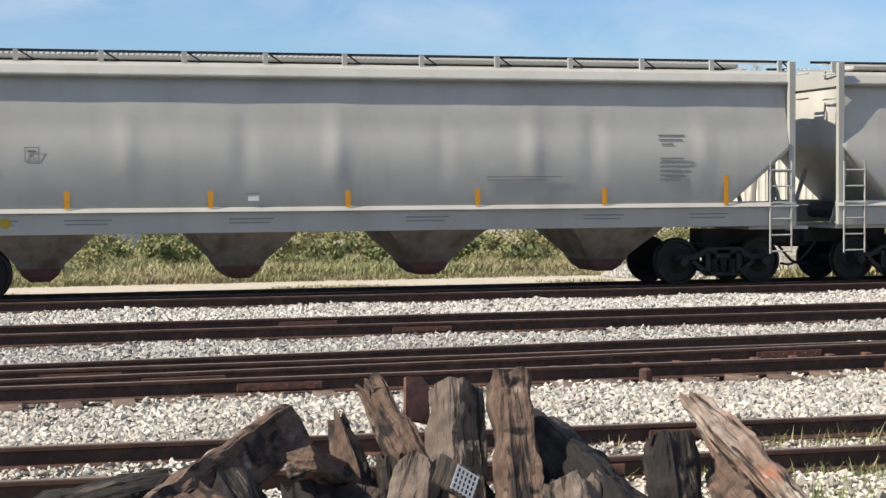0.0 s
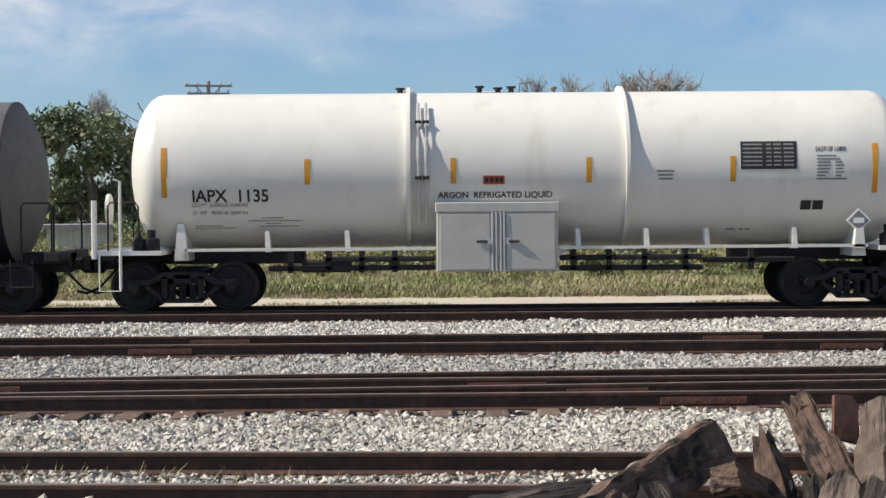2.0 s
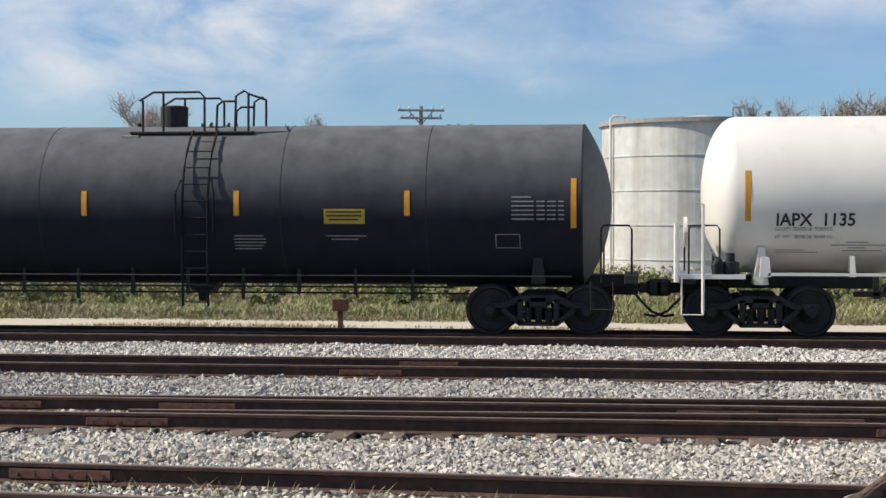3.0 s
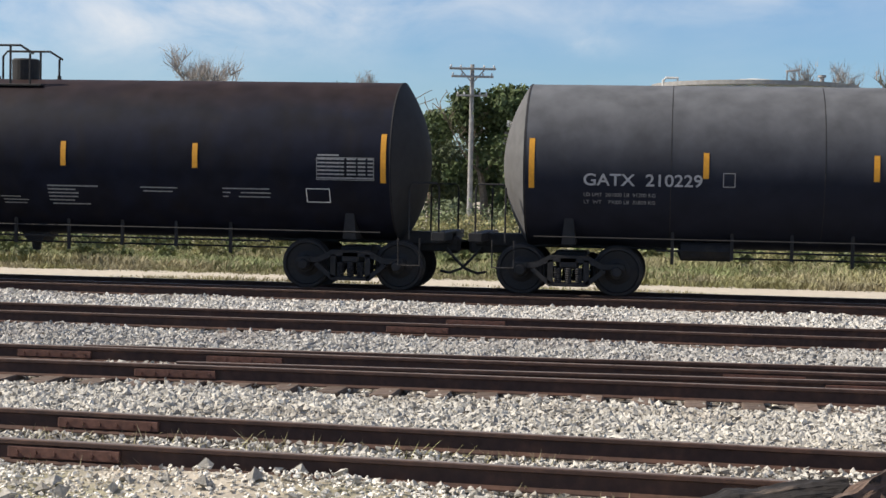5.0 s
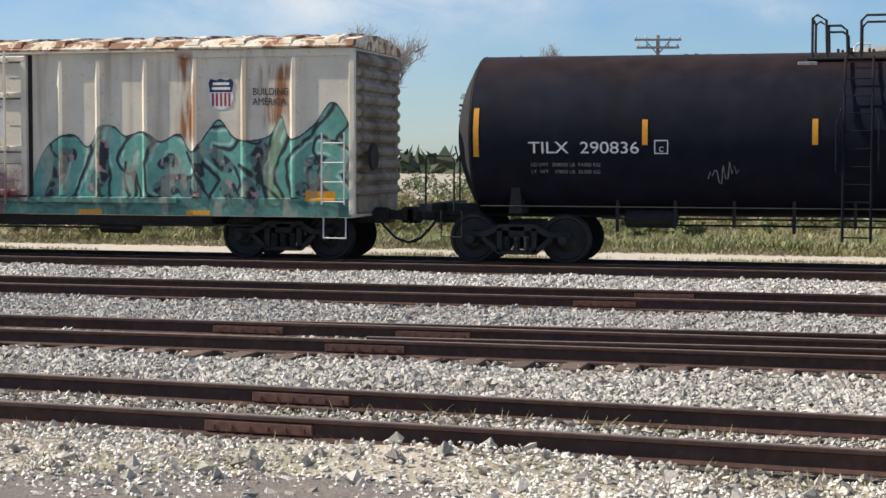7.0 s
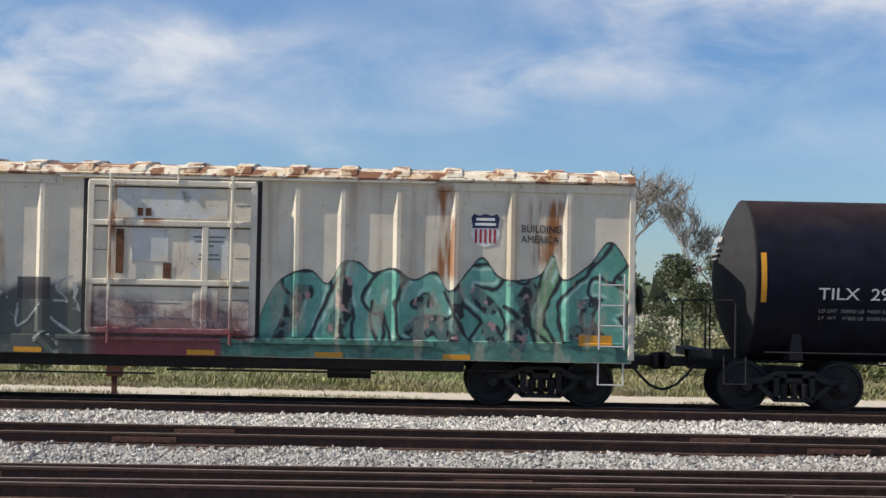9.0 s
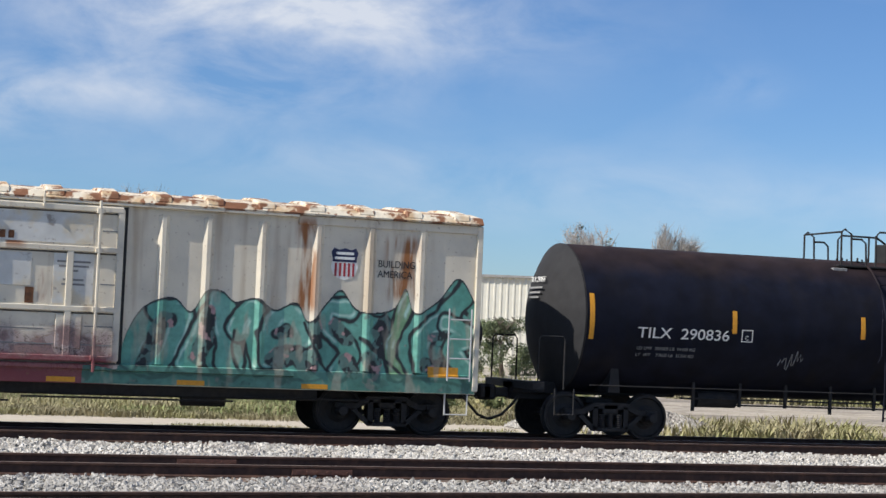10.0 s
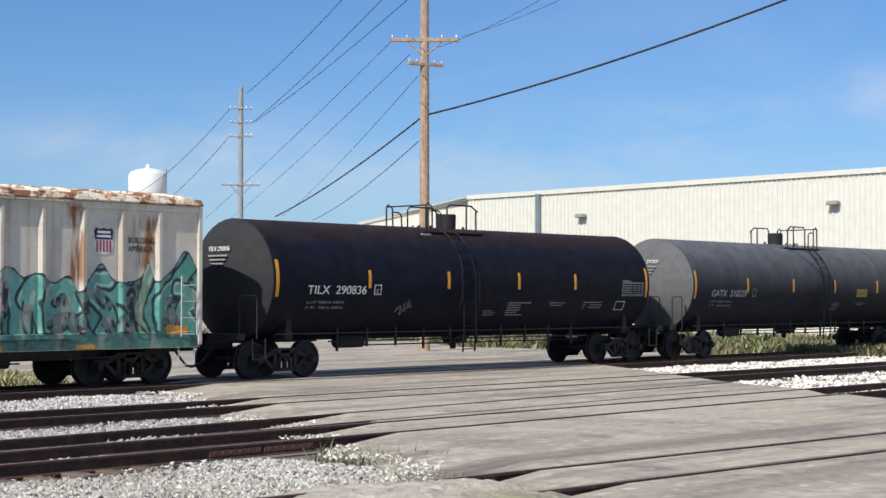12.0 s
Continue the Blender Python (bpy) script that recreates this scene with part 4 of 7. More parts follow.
def rounded(pts, n=7):
    """A smooth line through the points."""
    p = [Vector(q) for q in (pts[0], *pts, pts[-1])]
    out = []
    for a, b, c, d in zip(p, p[1:], p[2:], p[3:]):
        for k in range(n):
            t = k / n
            out.append(0.5 * (2 * b + (c - a) * t + (2 * a - 5 * b + 4 * c - d) * t * t + (3 * b - a - 3 * c + d) * t ** 3))
    return out + [p[-1]]


def off_line(x, z, pts):
    """How far x, z lie off the smooth line."""
    best = np.full(x.shape, 9.0)
    line = rounded(pts)
    for a, b in zip(line, line[1:]):
        dx, dz = b.x - a.x, b.y - a.y
        t = np.clip(((x - a.x) * dx + (z - a.y) * dz) / max(dx * dx + dz * dz, 1e-9), 0, 1)
        best = np.minimum(best, np.hypot(x - a.x - t * dx, z - a.y - t * dz))
    return best


def coat_material():
    m = mat("spray paint", (0.5, 0.5, 0.5), 0.55)
    n, l = m.node_tree.nodes, m.node_tree.links
    paint = n.new("ShaderNodeVertexColor")
    paint.layer_name = "paint"
    speck = n.new("ShaderNodeTexNoise")
    speck.inputs["Scale"].default_value, speck.inputs["Detail"].default_value = 9, 8
    grade = n.new("ShaderNodeMapRange")
    grade.inputs[1].default_value, grade.inputs[2].default_value, grade.inputs[3].default_value, grade.inputs[4].default_value = 0.3, 0.7, 0.82, 1.15
    mul = n.new("ShaderNodeMix")
    mul.data_type, mul.blend_type = "RGBA", "MULTIPLY"
    mul.inputs[0].default_value = 1.0
    l.new(n.new("ShaderNodeTexCoord").outputs["Object"], speck.inputs["Vector"])
    l.new(speck.outputs["Fac"], grade.inputs[0])
    l.new(paint.outputs["Color"], mul.inputs[6])
    l.new(grade.outputs[0], mul.inputs[7])
    l.new(mul.outputs[2], n["Principled BSDF"].inputs["Base Color"])
    return m


M_COAT = coat_material()


def coat(name, label, x0, x1, z0, z1, cell, colour_of):
    """A coat of paint: colour_of gives the colour and where there is paint."""
    nx, nz = int((x1 - x0) / cell), int((z1 - z0) / cell)
    gx, gz = np.meshgrid(np.linspace(x0, x1, nx + 1), np.linspace(z0, z1, nz + 1), indexing="ij")
    x, z = gx.ravel(), gz.ravel()
    col, held = colour_of(x, z)
    v = np.stack([x, coat_y(x, z), z], -1)
    k = np.arange((nx + 1) * (nz + 1)).reshape(nx + 1, nz + 1)
    f = np.stack([k[:-1, :-1], k[1:, :-1], k[1:, 1:], k[:-1, 1:]], -1).reshape(-1, 4)
    f = f[held[f].sum(1) >= 3]
    used = np.unique(f)
    again = np.zeros(len(v), int)
    again[used] = np.arange(len(used))
    me = mesh_from(name, v[used].tolist(), again[f].tolist())
    layer = me.color_attributes.new("paint", "FLOAT_COLOR", "POINT")
    layer.data.foreach_set("color", np.concatenate([col[used], np.ones((len(used), 1))], 1).astype(np.float32).ravel())
    return tagged(part(name, me, M_COAT, boxcar), label)


def soft(d, lo, hi):
    return np.clip((d - lo) / (hi - lo), 0, 1)[:, None]


def teal_coat(x, z):
    tops = ((1.0, 0.8), (1.2, 1.1), (1.35, 1.75), (1.65, 2.25), (2.15, 2.45), (2.5, 2.2), (2.75, 2.58), (3.05, 2.6), (3.3, 2.42), (3.7, 2.5), (4.05, 2.3), (4.45, 2.45),
            (4.7, 2.1), (5.05, 2.5), (5.3, 2.72), (5.65, 2.35), (6.3, 2.4), (6.55, 2.8), (6.75, 2.35), (7.2, 2.6), (7.6, 3.05), (7.95, 2.6), (8.1, 2.3))
    edge = np.array([q[:] for q in rounded(tops)])
    gap = np.interp(x, edge[:, 0], edge[:, 1]) - z
    low = 1.14 + 0.05 * np.sin(x * 3.1)
    gap = np.where(x < 1.2, low - z, gap)
    warp_x, warp_z = fields(x, z, 1.6, 1.0) - 0.5, fields(x, z, 1.6, 7.0) - 0.5
    hx, hz = x + 0.16 * warp_x, z + 0.16 * warp_z
    fade, cloud, mess, pinks = fields(x, z, 1.1, 3.0)[:, None], fields(x, z, 2.4, 11.0), fields(x * 1.6, z, 3.2, 15.0), fields(x, z, 3.6, 19.0)
    black = np.array((0.020, 0.024, 0.028))

    def shade(a, b):
        return np.array(a) * (1 - fade) + np.array(b) * fade
    sea, pale, olive = shade((0.075, 0.255, 0.205), (0.17, 0.42, 0.345)), shade((0.11, 0.33, 0.265), (0.23, 0.49, 0.41)), shade((0.11, 0.24, 0.13), (0.24, 0.40, 0.22))
    busy = np.array((0.10, 0.18, 0.16)) * np.ones_like(sea)
    busy = busy + (black - busy) * soft(mess, 0.48, 0.52)
    busy = busy + (np.array((0.40, 0.25, 0.25)) - busy) * soft(pinks, 0.66, 0.70)
    col = sea + (busy - sea) * soft(cloud, 0.66, 0.70)

    def letter(pts, r, fill):
        d = off_line(hx, hz, pts) - r
        c = col + (fill - col) * soft(d, 0.01, -0.01)
        shine = soft(d, -0.115, -0.085) * soft(d, -0.045, -0.07) * soft(fade[:, 0], 0.46, 0.54)
        c = c + (np.array((0.40, 0.60, 0.53)) - c) * shine
        return c + (black - c) * soft(np.abs(d), 0.042, 0.022)

    def inside(pts, r):
        d = off_line(hx, hz, pts) - 1.3 * r - 0.02
        return col + (busy - col) * soft(d, 0.015, -0.015)

    def line(pts, w=0.028):
        return col + (black - col) * soft(off_line(hx, hz, pts), w + 0.010, w - 0.008)
    # a hooked first letter
    col = letter(((1.31, 1.28), (1.52, 1.91), (1.90, 2.20)), 0.28, sea)
    col = letter(((1.90, 2.20), (2.32, 2.18), (2.25, 1.81), (1.98, 1.26)), 0.23, sea)
    # a second one leaning on it
    col = letter(((2.46, 1.28), (2.76, 1.91), (3.03, 2.38)), 0.23, sea)
    col = letter(((3.03, 2.38), (3.15, 2.01), (3.20, 1.28)), 0.27, pale)
    # a hump
    col = letter(((3.36, 1.91), (3.57, 2.26), (3.78, 2.10), (3.70, 1.76), (3.82, 1.26)), 0.22, sea)
    # a round one
    col = letter(((3.99, 1.34), (3.93, 1.81), (4.17, 2.18), (4.48, 2.14), (4.60, 1.81), (4.16, 1.69)), 0.20, pale)
    # an s
    col = letter(((5.50, 2.34), (5.12, 2.38), (5.02, 2.12), (5.29, 1.81), (5.50, 1.52), (5.29, 1.18)), 0.20, sea)
    # a leaf-shaped upright
    col = letter(((6.65, 2.61), (6.48, 2.22), (6.31, 1.71), (6.42, 1.18)), 0.15, olive)
    # an arrowed last one
    col = letter(((6.94, 1.30), (6.96, 1.99), (7.36, 2.30), (7.76, 2.85)), 0.21, sea)
    col = letter(((7.40, 2.18), (7.82, 1.96), (7.50, 1.69), (7.92, 1.18)), 0.20, sea)
    # dark insides of the letters
    col = inside(((1.69, 1.30), (1.94, 1.93), (2.17, 2.01)), 0.09)
    col = inside(((2.65, 1.38), (2.76, 1.81), (2.83, 2.14)), 0.10)
    col = inside(((4.05, 1.81), (4.32, 1.89)), 0.07)
    col = inside(((4.12, 1.38), (4.48, 1.48), (4.72, 1.28)), 0.14)
    col = inside(((5.22, 2.03), (5.39, 1.83)), 0.11)
    col = inside(((5.45, 1.38), (5.60, 1.18)), 0.11)
    col = inside(((6.12, 2.10), (6.06, 1.89)), 0.11)
    col = inside(((7.09, 1.89), (7.36, 1.96)), 0.05)
    col = inside(((6.98, 1.38), (7.34, 1.32)), 0.09)
    col = inside(((4.81, 2.22), (4.85, 1.71)), 0.08)
    col = inside(((5.83, 1.50), (6.00, 1.25)), 0.08)
    col = inside(((8.01, 1.81), (8.05, 1.40)), 0.12)
    # loose black lines
    col = line(((1.19, 1.22), (1.81, 0.99), (2.55, 1.07), (3.28, 1.03)))
    col = line(((3.34, 1.91), (3.28, 1.50), (3.40, 1.20)))
    col = line(((4.64, 2.10), (4.85, 1.50), (5.21, 1.07)))
    col = line(((5.58, 2.42), (6.00, 2.22), (6.25, 2.42)))
    col = line(((5.68, 1.81), (6.10, 1.50), (6.63, 1.07)))
    col = line(((6.73, 1.10), (7.25, 1.07), (7.99, 0.99)))
    col = line(((3.70, 1.15), (4.32, 1.07), (4.95, 1.01)))
    # a plain band along the sill, the black outer line, an orange patch
    col = col + (sea * 0.5 - col) * soft(z, 1.20, 1.16) * 0.75
    col = col + (black - col) * soft(gap + 0.5 * (fields(x, z, 4.0, 23.0) - 0.5) * 0.06, 0.055, 0.030) * soft(x, 1.1, 1.3)
    stamp = (np.abs(x - 7.35) < 0.30) & (np.abs(z - 1.24) < 0.10)
    col = np.where(stamp[:, None], np.array((0.60, 0.28, 0.02)), col)
    worn = soft(fields(x, z * 0.25, 3.5, 29.0), 0.60, 0.72) * 0.5
    col = col + (np.array((0.40, 0.36, 0.28)) - col) * worn
    return col, (gap > 0) & (x > 0.6) & (x < 7.99)


coat("sprayed_lettering", "teal bubble lettering sprayed with black outlines", 0.05, 8.0, 0.85, 3.10, 0.016, teal_coat)


def chalk_coat(x, z):
    warp_x, warp_z = fields(x, z, 1.6, 41.0) - 0.5, fields(x, z, 1.6, 47.0) - 0.5
    hx, hz = x + 0.16 * warp_x, z + 0.16 * warp_z
    near = np.full(x.shape, 9.0)
    for pts in (
        ((-2.06, 2.30), (-2.35, 2.06), (-2.10, 1.75), (-2.41, 1.81)),
        ((-2.42, 1.50), (-2.06, 1.20), (-1.64, 1.42), (-1.41, 0.99)),
        ((-2.77, 1.03), (-2.58, 1.24), (-2.35, 0.99)),
        ((-1.99, 2.14), (-1.95, 1.58)),
        ((-4.78, 1.75), (-4.67, 2.03), (-4.55, 1.75), (-4.46, 2.01), (-4.21, 1.75)),
        ((-3.94, 2.01), (-3.73, 1.75), (-3.52, 2.06), (-3.25, 1.81)),
        ((-4.46, 1.50), (-4.04, 1.20), (-3.42, 0.99)),
        ((-3.10, 1.71), (-3.00, 1.30), (-2.68, 1.71)),
    ):
        near = np.minimum(near, off_line(hx, hz, pts))
    col = np.array((0.42, 0.44, 0.43)) * (0.6 + 0.6 * fields(x, z, 2.0, 53.0))[:, None]
    return col, (near < 0.026) & (fields(x, z, 5.0, 59.0) < 0.66)


coat("chalky_scrawl", "faded white scrawl over the older tags", -5.3, -1.85, 0.88, 2.4, 0.015, chalk_coat)


# ---- tank car fittings ----
def hoops(points_z, r, zc, x, extra=0.03):
    """Points round the near side of a tank, at heights."""
    return [(x, -math.sqrt(max((r + extra) ** 2 - (z - zc) ** 2, 0)), z) for z in points_z]


def top_fittings(car, x, z, material, flip):
    """A railed platform with the housing; flip: which way the housing stands."""
    f = flip
    part("platform", box((x - 1.2, -0.8, z - 0.09), (x + 1.2, 0.8, z - 0.045), None, 0.01), M_STEELDARK, car)
    part("housing", lathe([(z - 0.05, 0.26), (z + 0.46, 0.27), (z + 0.49, 0.24)], "z", 24, None, (x + f * 0.55, 0, 0)), M_STEELDARK, car)
    bm = lathe([(z - 0.05, 0.36), (z + 0.06, 0.36), (z + 0.08, 0.30)], "z", 24, None, (x - f * 0.35, 0, 0))
    mw = part("manway", bm, M_STEELDARK, car)
    for k in range(6):
        a = k * math.pi / 3 + 0.3
        p = (x - f * 0.35 + 0.33 * math.cos(a), 0.33 * math.sin(a))
        part("eye_bolt", tube([(*p, z + 0.04), (*p, z + 0.15)], 0.025), M_STEELDARK, mw)
    part("relief_valve", lathe([(z - 0.1, 0.06), (z + 0.02, 0.06), (z + 0.03, 0.10), (z + 0.09, 0.09), (z + 0.10, 0.04), (z + 0.16, 0.04)], "z", 12, None, (x + f * 1.25, 0, 0)), M_STEELDARK, car)
    for y in (-0.75, 0.75):
        a = [(x - f * 1.1, y, z - 0.05), (x - f * 1.1, y, z + 0.66), (x - f * 1.02, y, z + 0.72), (x - f * 0.86, y, z + 0.62), (x - f * 0.84, y, z - 0.05)]
        b = [(x - f * 0.84, y, z + 0.52), (x - f * 0.6, y, z + 0.52), (x - f * 0.5, y, z + 0.44), (x - f * 0.48, y, z - 0.05)]
        c = [(x - f * 0.25, y, z - 0.05), (x - f * 0.25, y, z + 0.60), (x - f * 0.16, y, z + 0.70), (x + f * 0.75, y, z + 0.70), (x + f * 1.02, y, z + 0.54)]
        d = [(x + f * 0.95, y, z + 0.55), (x + f * 0.95, y, z - 0.05)]
        e = [(x + f * 0.55, y, z + 0.70), (x + f * 0.55, y, z - 0.05)]
        for pts in (a, b, c, d, e):
            part("guard_rail", tube(pts, 0.024), M_STEELDARK, car)
    part("cross_rail", tube([(x - f * 1.1, -0.75, z + 0.66), (x - f * 1.1, 0.75, z + 0.66)], 0.022), M_STEELDARK, car)
    part("drip_plate", box((x - 1.35, -0.86, z - 0.22), (x - 1.0, -0.60, z - 0.12), None, 0.01), M_FADED, car)


def side_ladder(car, x, r, zc):
    zs = [zc + r * math.sin(a) for a in (1.15, 0.95, 0.7, 0.45, 0.2, 0.0)]
    for dx in (-0.24, 0.24):
        pts = hoops(zs, r, zc, x + dx, 0.10) + [(x + dx, -r - 0.10, 1.1), (x + dx, -r - 0.05, 0.52)]
        part("ladder_stile", tube(pts, 0.024), M_BLACK, car)
    for k in range(11):
        z = 0.6 + 0.31 * k
        y = -r - 0.10 if z < zc else -math.sqrt(max((r + 0.10) ** 2 - (z - zc) ** 2, 0.01))
        part("rung", tube([(x - 0.24, y, z), (x + 0.24, y, z)], 0.014), M_BLACK, car)
    for dx in (-0.36, 0.36):
        part("grab_iron", tube([(x + dx, -r - 0.02, 1.75), (x + dx, -r - 0.14, 1.9), (x + dx, -r - 0.14, 2.6), (x + dx * 0.8, -r - 0.02, 2.85)], 0.022), M_BLACK, car)


def underside(car, half, r, zc):
    part("running_rail", tube([(-half + 0.2, -1.36, 1.09), (half - 0.2, -1.36, 1.09)], 0.014), M_STEELDARK, car)
    for z, y, a, b in ((0.87, -0.9, -half + 2.4, half - 2.4), (0.74, -0.5, -half + 3, half - 2.0)):
        part("brake_pipe", tube([(a, y, z), (b, y, z)], 0.02), M_STEELDARK, car)
    x = -half + 2.7
    k = 0
    while x < half - 2.5:
        part("pipe_hanger", box((x - 0.03, -0.93, 0.72 if k % 3 else 0.62), (x + 0.03, -0.88, 1.3)), M_STEELDARK, car)
        x += 1.07
        k += 1
    part("outlet_valve", lathe([(0.55, 0.08), (0.72, 0.10), (0.78, 0.24), (1.12, 0.26)], "z", 16, None, (0.35, 0, 0)), M_STEELDARK, car)
    part("brake_reservoir", lathe([(-0.5, 0.05), (-0.45, 0.17), (0.45, 0.17), (0.5, 0.05)], "x", 16, None, (-half + 3.3, -0.7, 0.86)), M_STEELDARK, car)
    part("skid", prism([(0.0, 1.1), (0.9, 1.1), (0.55, 0.72), (0.3, 0.72)], -0.3, 0.3), M_STEELDARK, car)
    for s in (-1, 1):
        part("end_step", tube([(s * (half + 0.55), -1.4, 1.0), (s * (half + 0.55), -1.4, 0.5), (s * (half + 0.15), -1.4, 0.5), (s * (half + 0.15), -1.4, 1.0)], 0.018), M_STEELDARK, car)


for car, fx, flip in ((tilx, -0.47, 1), (gatx, 0.33, -1)):
    top_fittings(car, fx, Z1 + R1 - 0.09, M_BLACK, flip)
    side_ladder(car, fx - 0.27 if flip > 0 else fx + 0.3, R1, Z1)
    underside(car, 7.75, R1, Z1)
    for s in (-1, 1):
        part("seam", lathe([(s * 7.73 - 0.012, R1 + 0.006), (s * 7.73 + 0.012, R1 + 0.006)], "x", 64, None, (0, 0, Z1)), M_STEELDARK, car)


for x in (-5.1, -2.4, 2.2, 4.9):
    part("seam", lathe([(x - 0.008, R1 + 0.003), (x + 0.008, R1 + 0.003)], "x", 64, None, (0, 0, Z1)), M_STEELDARK, gatx)


def outline_box(car, x0, x1, z0, z1, r, zc, material, w=0.018):
    for a, b, c, d in ((x0, x1, z1 - w, z1), (x0, x1, z0, z0 + w), (x0, x0 + w, z0, z1), (x1 - w, x1, z0, z1)):
        zz = (c + d) / 2
        part("stencil_frame", box((a, -0.002, c - zz), (b, 0.002, d - zz)), material, car, m=pose(0, side_y(zz, zc, r) - 0.003, zz, lean(zz, zc, r) if d - c < 0.1 else lean(zz, zc, r)))


M_DULL = mat("dull white lettering", (0.36, 0.36, 0.37), 0.8, 0, (12, 0.2))
lettering("TILX  290836", 0.31, M_LETTER, tilx, on_tank(-6.62, 2.07, Z1, R1), width=1.18, bold=0.001)
lettering("LD LMT  208000 LB  94400 KG", 0.10, M_FADED, tilx, on_tank(-6.59, 1.83, Z1, R1))
lettering("LT  WT    77800 LB  35300 KG", 0.10, M_FADED, tilx, on_tank(-6.59, 1.70, Z1, R1))
outline_box(tilx, -4.30, -4.05, 2.06, 2.31, R1, Z1, M_LETTER)
lettering("C", 0.13, M_LETTER, tilx, on_tank(-4.22, 2.10, Z1, R1))
bars(tilx, 1.12, 1.84, [[(0, 1.0)], [(0, .55)], [(0, .6)], [(0, .58)], [(0, .5)], [(.05, .8)]], Z1, R1, M_FADED, 0.028, 0.068)
bars(tilx, 2.96, 1.84, [[(0, .72)], [(.05, .62)]], Z1, R1, M_FADED, 0.024, 0.07)
bars(tilx, 4.55, 1.85, [[(0, .9)], [(0, .15), (.35, .92)], [(0, .1), (.3, .9)]], Z1, R1, M_FADED, 0.024, 0.075)
bars(tilx, 6.38, 2.50, [[(0, .4)]] + [[(0, .5), (.55, .72), (.76, .9), (.94, 1.04)] for _ in range(5)] + [[(0, 1.04)]], Z1, R1, M_FADED, 0.03, 0.07)
outline_box(tilx, 6.36, 7.44, 2.04, 2.46, R1, Z1, M_FADED, 0.012)
outline_box(tilx, 6.15, 6.60, 1.62, 1.88, R1, Z1, M_LETTER, 0.014)
bars(tilx, 0.15, 1.62, [[(0, .4)], [(.05, .55)], [(.05, .5)]], Z1, R1, M_FADED, 0.02, 0.06)
r_tag = random.Random(3)
pts = [(-3.35 + 0.55 * k / 14, 1.72 + r_tag.uniform(-0.2, 0.2)) for k in range(15)]
part("sprayed_tag", tube([(x, side_y(z, Z1, R1) - 0.004, z) for x, z in pts], 0.012, None, 4), M_FADED, tilx, "small sprayed scribble")

lettering("GATX  210229", 0.31, M_DULL, gatx, on_tank(-6.67, 2.04, Z1, R1), width=1.10, bold=0.004)
lettering("LD LMT  201000 LB  91200 KG", 0.10, M_FADED, gatx, on_tank(-6.66, 1.84, Z1, R1))
lettering("LT  WT    79000 LB  35800 KG", 0.10, M_FADED, gatx, on_tank(-6.66, 1.71, Z1, R1))
outline_box(gatx, -4.18, -3.96, 2.04, 2.30, R1, Z1, M_FADED)
bars(gatx, 3.02, 2.28, [[(0, .76)] for _ in range(4)], Z1, R1, M_YELLOW, 0.070, 0.068, 0.002)
bars(gatx, 3.06, 2.26, [[(0, .66)], [(0, .66)], [(.05, .6)]], Z1, R1, M_INK, 0.03, 0.07, 0.006)
bars(gatx, 6.47, 2.53, [[(0, .35)]] + [[(0, .4), (.45, .6), (.64, .8), (.84, .95)] for _ in range(5)], Z1, R1, M_FADED, 0.025, 0.08)
outline_box(gatx, 6.17, 6.62, 1.60, 1.86, R1, Z1, M_FADED, 0.014)
bars(gatx, 1.31, 1.82, [[(0, .55)], [(0, .6)], [(0, .6)], [(0, .55)], [(0, .5)]], Z1, R1, M_FADED, 0.02, 0.06)
bars(gatx, 3.04, 1.82, [[(0, .75)], [(.1, .6)]], Z1, R1, M_FADED, 0.02, 0.06)
for car, x, text in ((tilx, -8.15, "TILX 290836"), (gatx, -8.15, "GATX 210229")):
    lettering(text, 0.16, M_LETTER, car, pose(x - 0.045, 0.0, 3.12, 75, 0, -90), "CENTER", 0.95)
    bars_on_end = [(3.0, 0.36), (2.9, 0.30), (2.8, 0.24)]
    for z, w in bars_on_end:
        part("stencil_bar", box((-0.004, -w, -0.02), (0.004, w, 0.02)), M_FADED, car, m=pose(x - 0.075 - (3.0 - z) * 0.16, 0, z, 0, 14, 0))

# the argon car
RI, ZI = 1.45, 2.6
for x in (-2.04, 1.94):
    part("stiffening_ring", lathe([(x - 0.035, RI), (x - 0.035, RI + 0.11), (x + 0.035, RI + 0.11), (x + 0.035, RI)], "x", 64, None, (0, 0, ZI)), M_CREAM, iapx)
for x in (-1.86, -1.72):
    zs = [ZI + (RI + 0.05) * math.sin(a) for a in (0.92, 0.75, 0.55, 0.35, 0.15, -0.1, -0.3, -0.5, -0.7)]
    part("vent_pipe", tube(hoops(zs, RI, ZI, x, 0.08), 0.03), M_GALV, iapx)
    for a in (0.62, -0.12):
        z = ZI + RI * math.sin(a)
        part("pipe_clamp", box((x - 0.06, -0.05, -0.03), (x + 0.06, 0.03, 0.03)), M_STEELDARK, iapx, m=pose(0, -math.sqrt((RI + .07) ** 2 - (z - ZI) ** 2), z))
cab = part("valve_cabinet", box((-1.54, -1.52, 0.72), (0.66, -0.85, 1.96), None, 0.02), M_ALU, iapx, "grey aluminium double-door valve cabinet")
part("cabinet_lid", box((-1.56, -1.55, 1.80), (0.68, -0.83, 1.98), None, 0.015), M_ALU, cab)
for x0, x1 in ((-1.48, -0.58), (-0.28, 0.60)):
    part("cabinet_door", box((x0, -1.545, 0.76), (x1, -1.522, 1.77), None, 0.008), M_ALU, cab)
for x in (-0.53, -0.46, -0.38, -0.32):
    part("lock_rod", tube([(x, -1.55, 0.74), (x, -1.55, 1.80)], 0.018), M_GALV, cab)
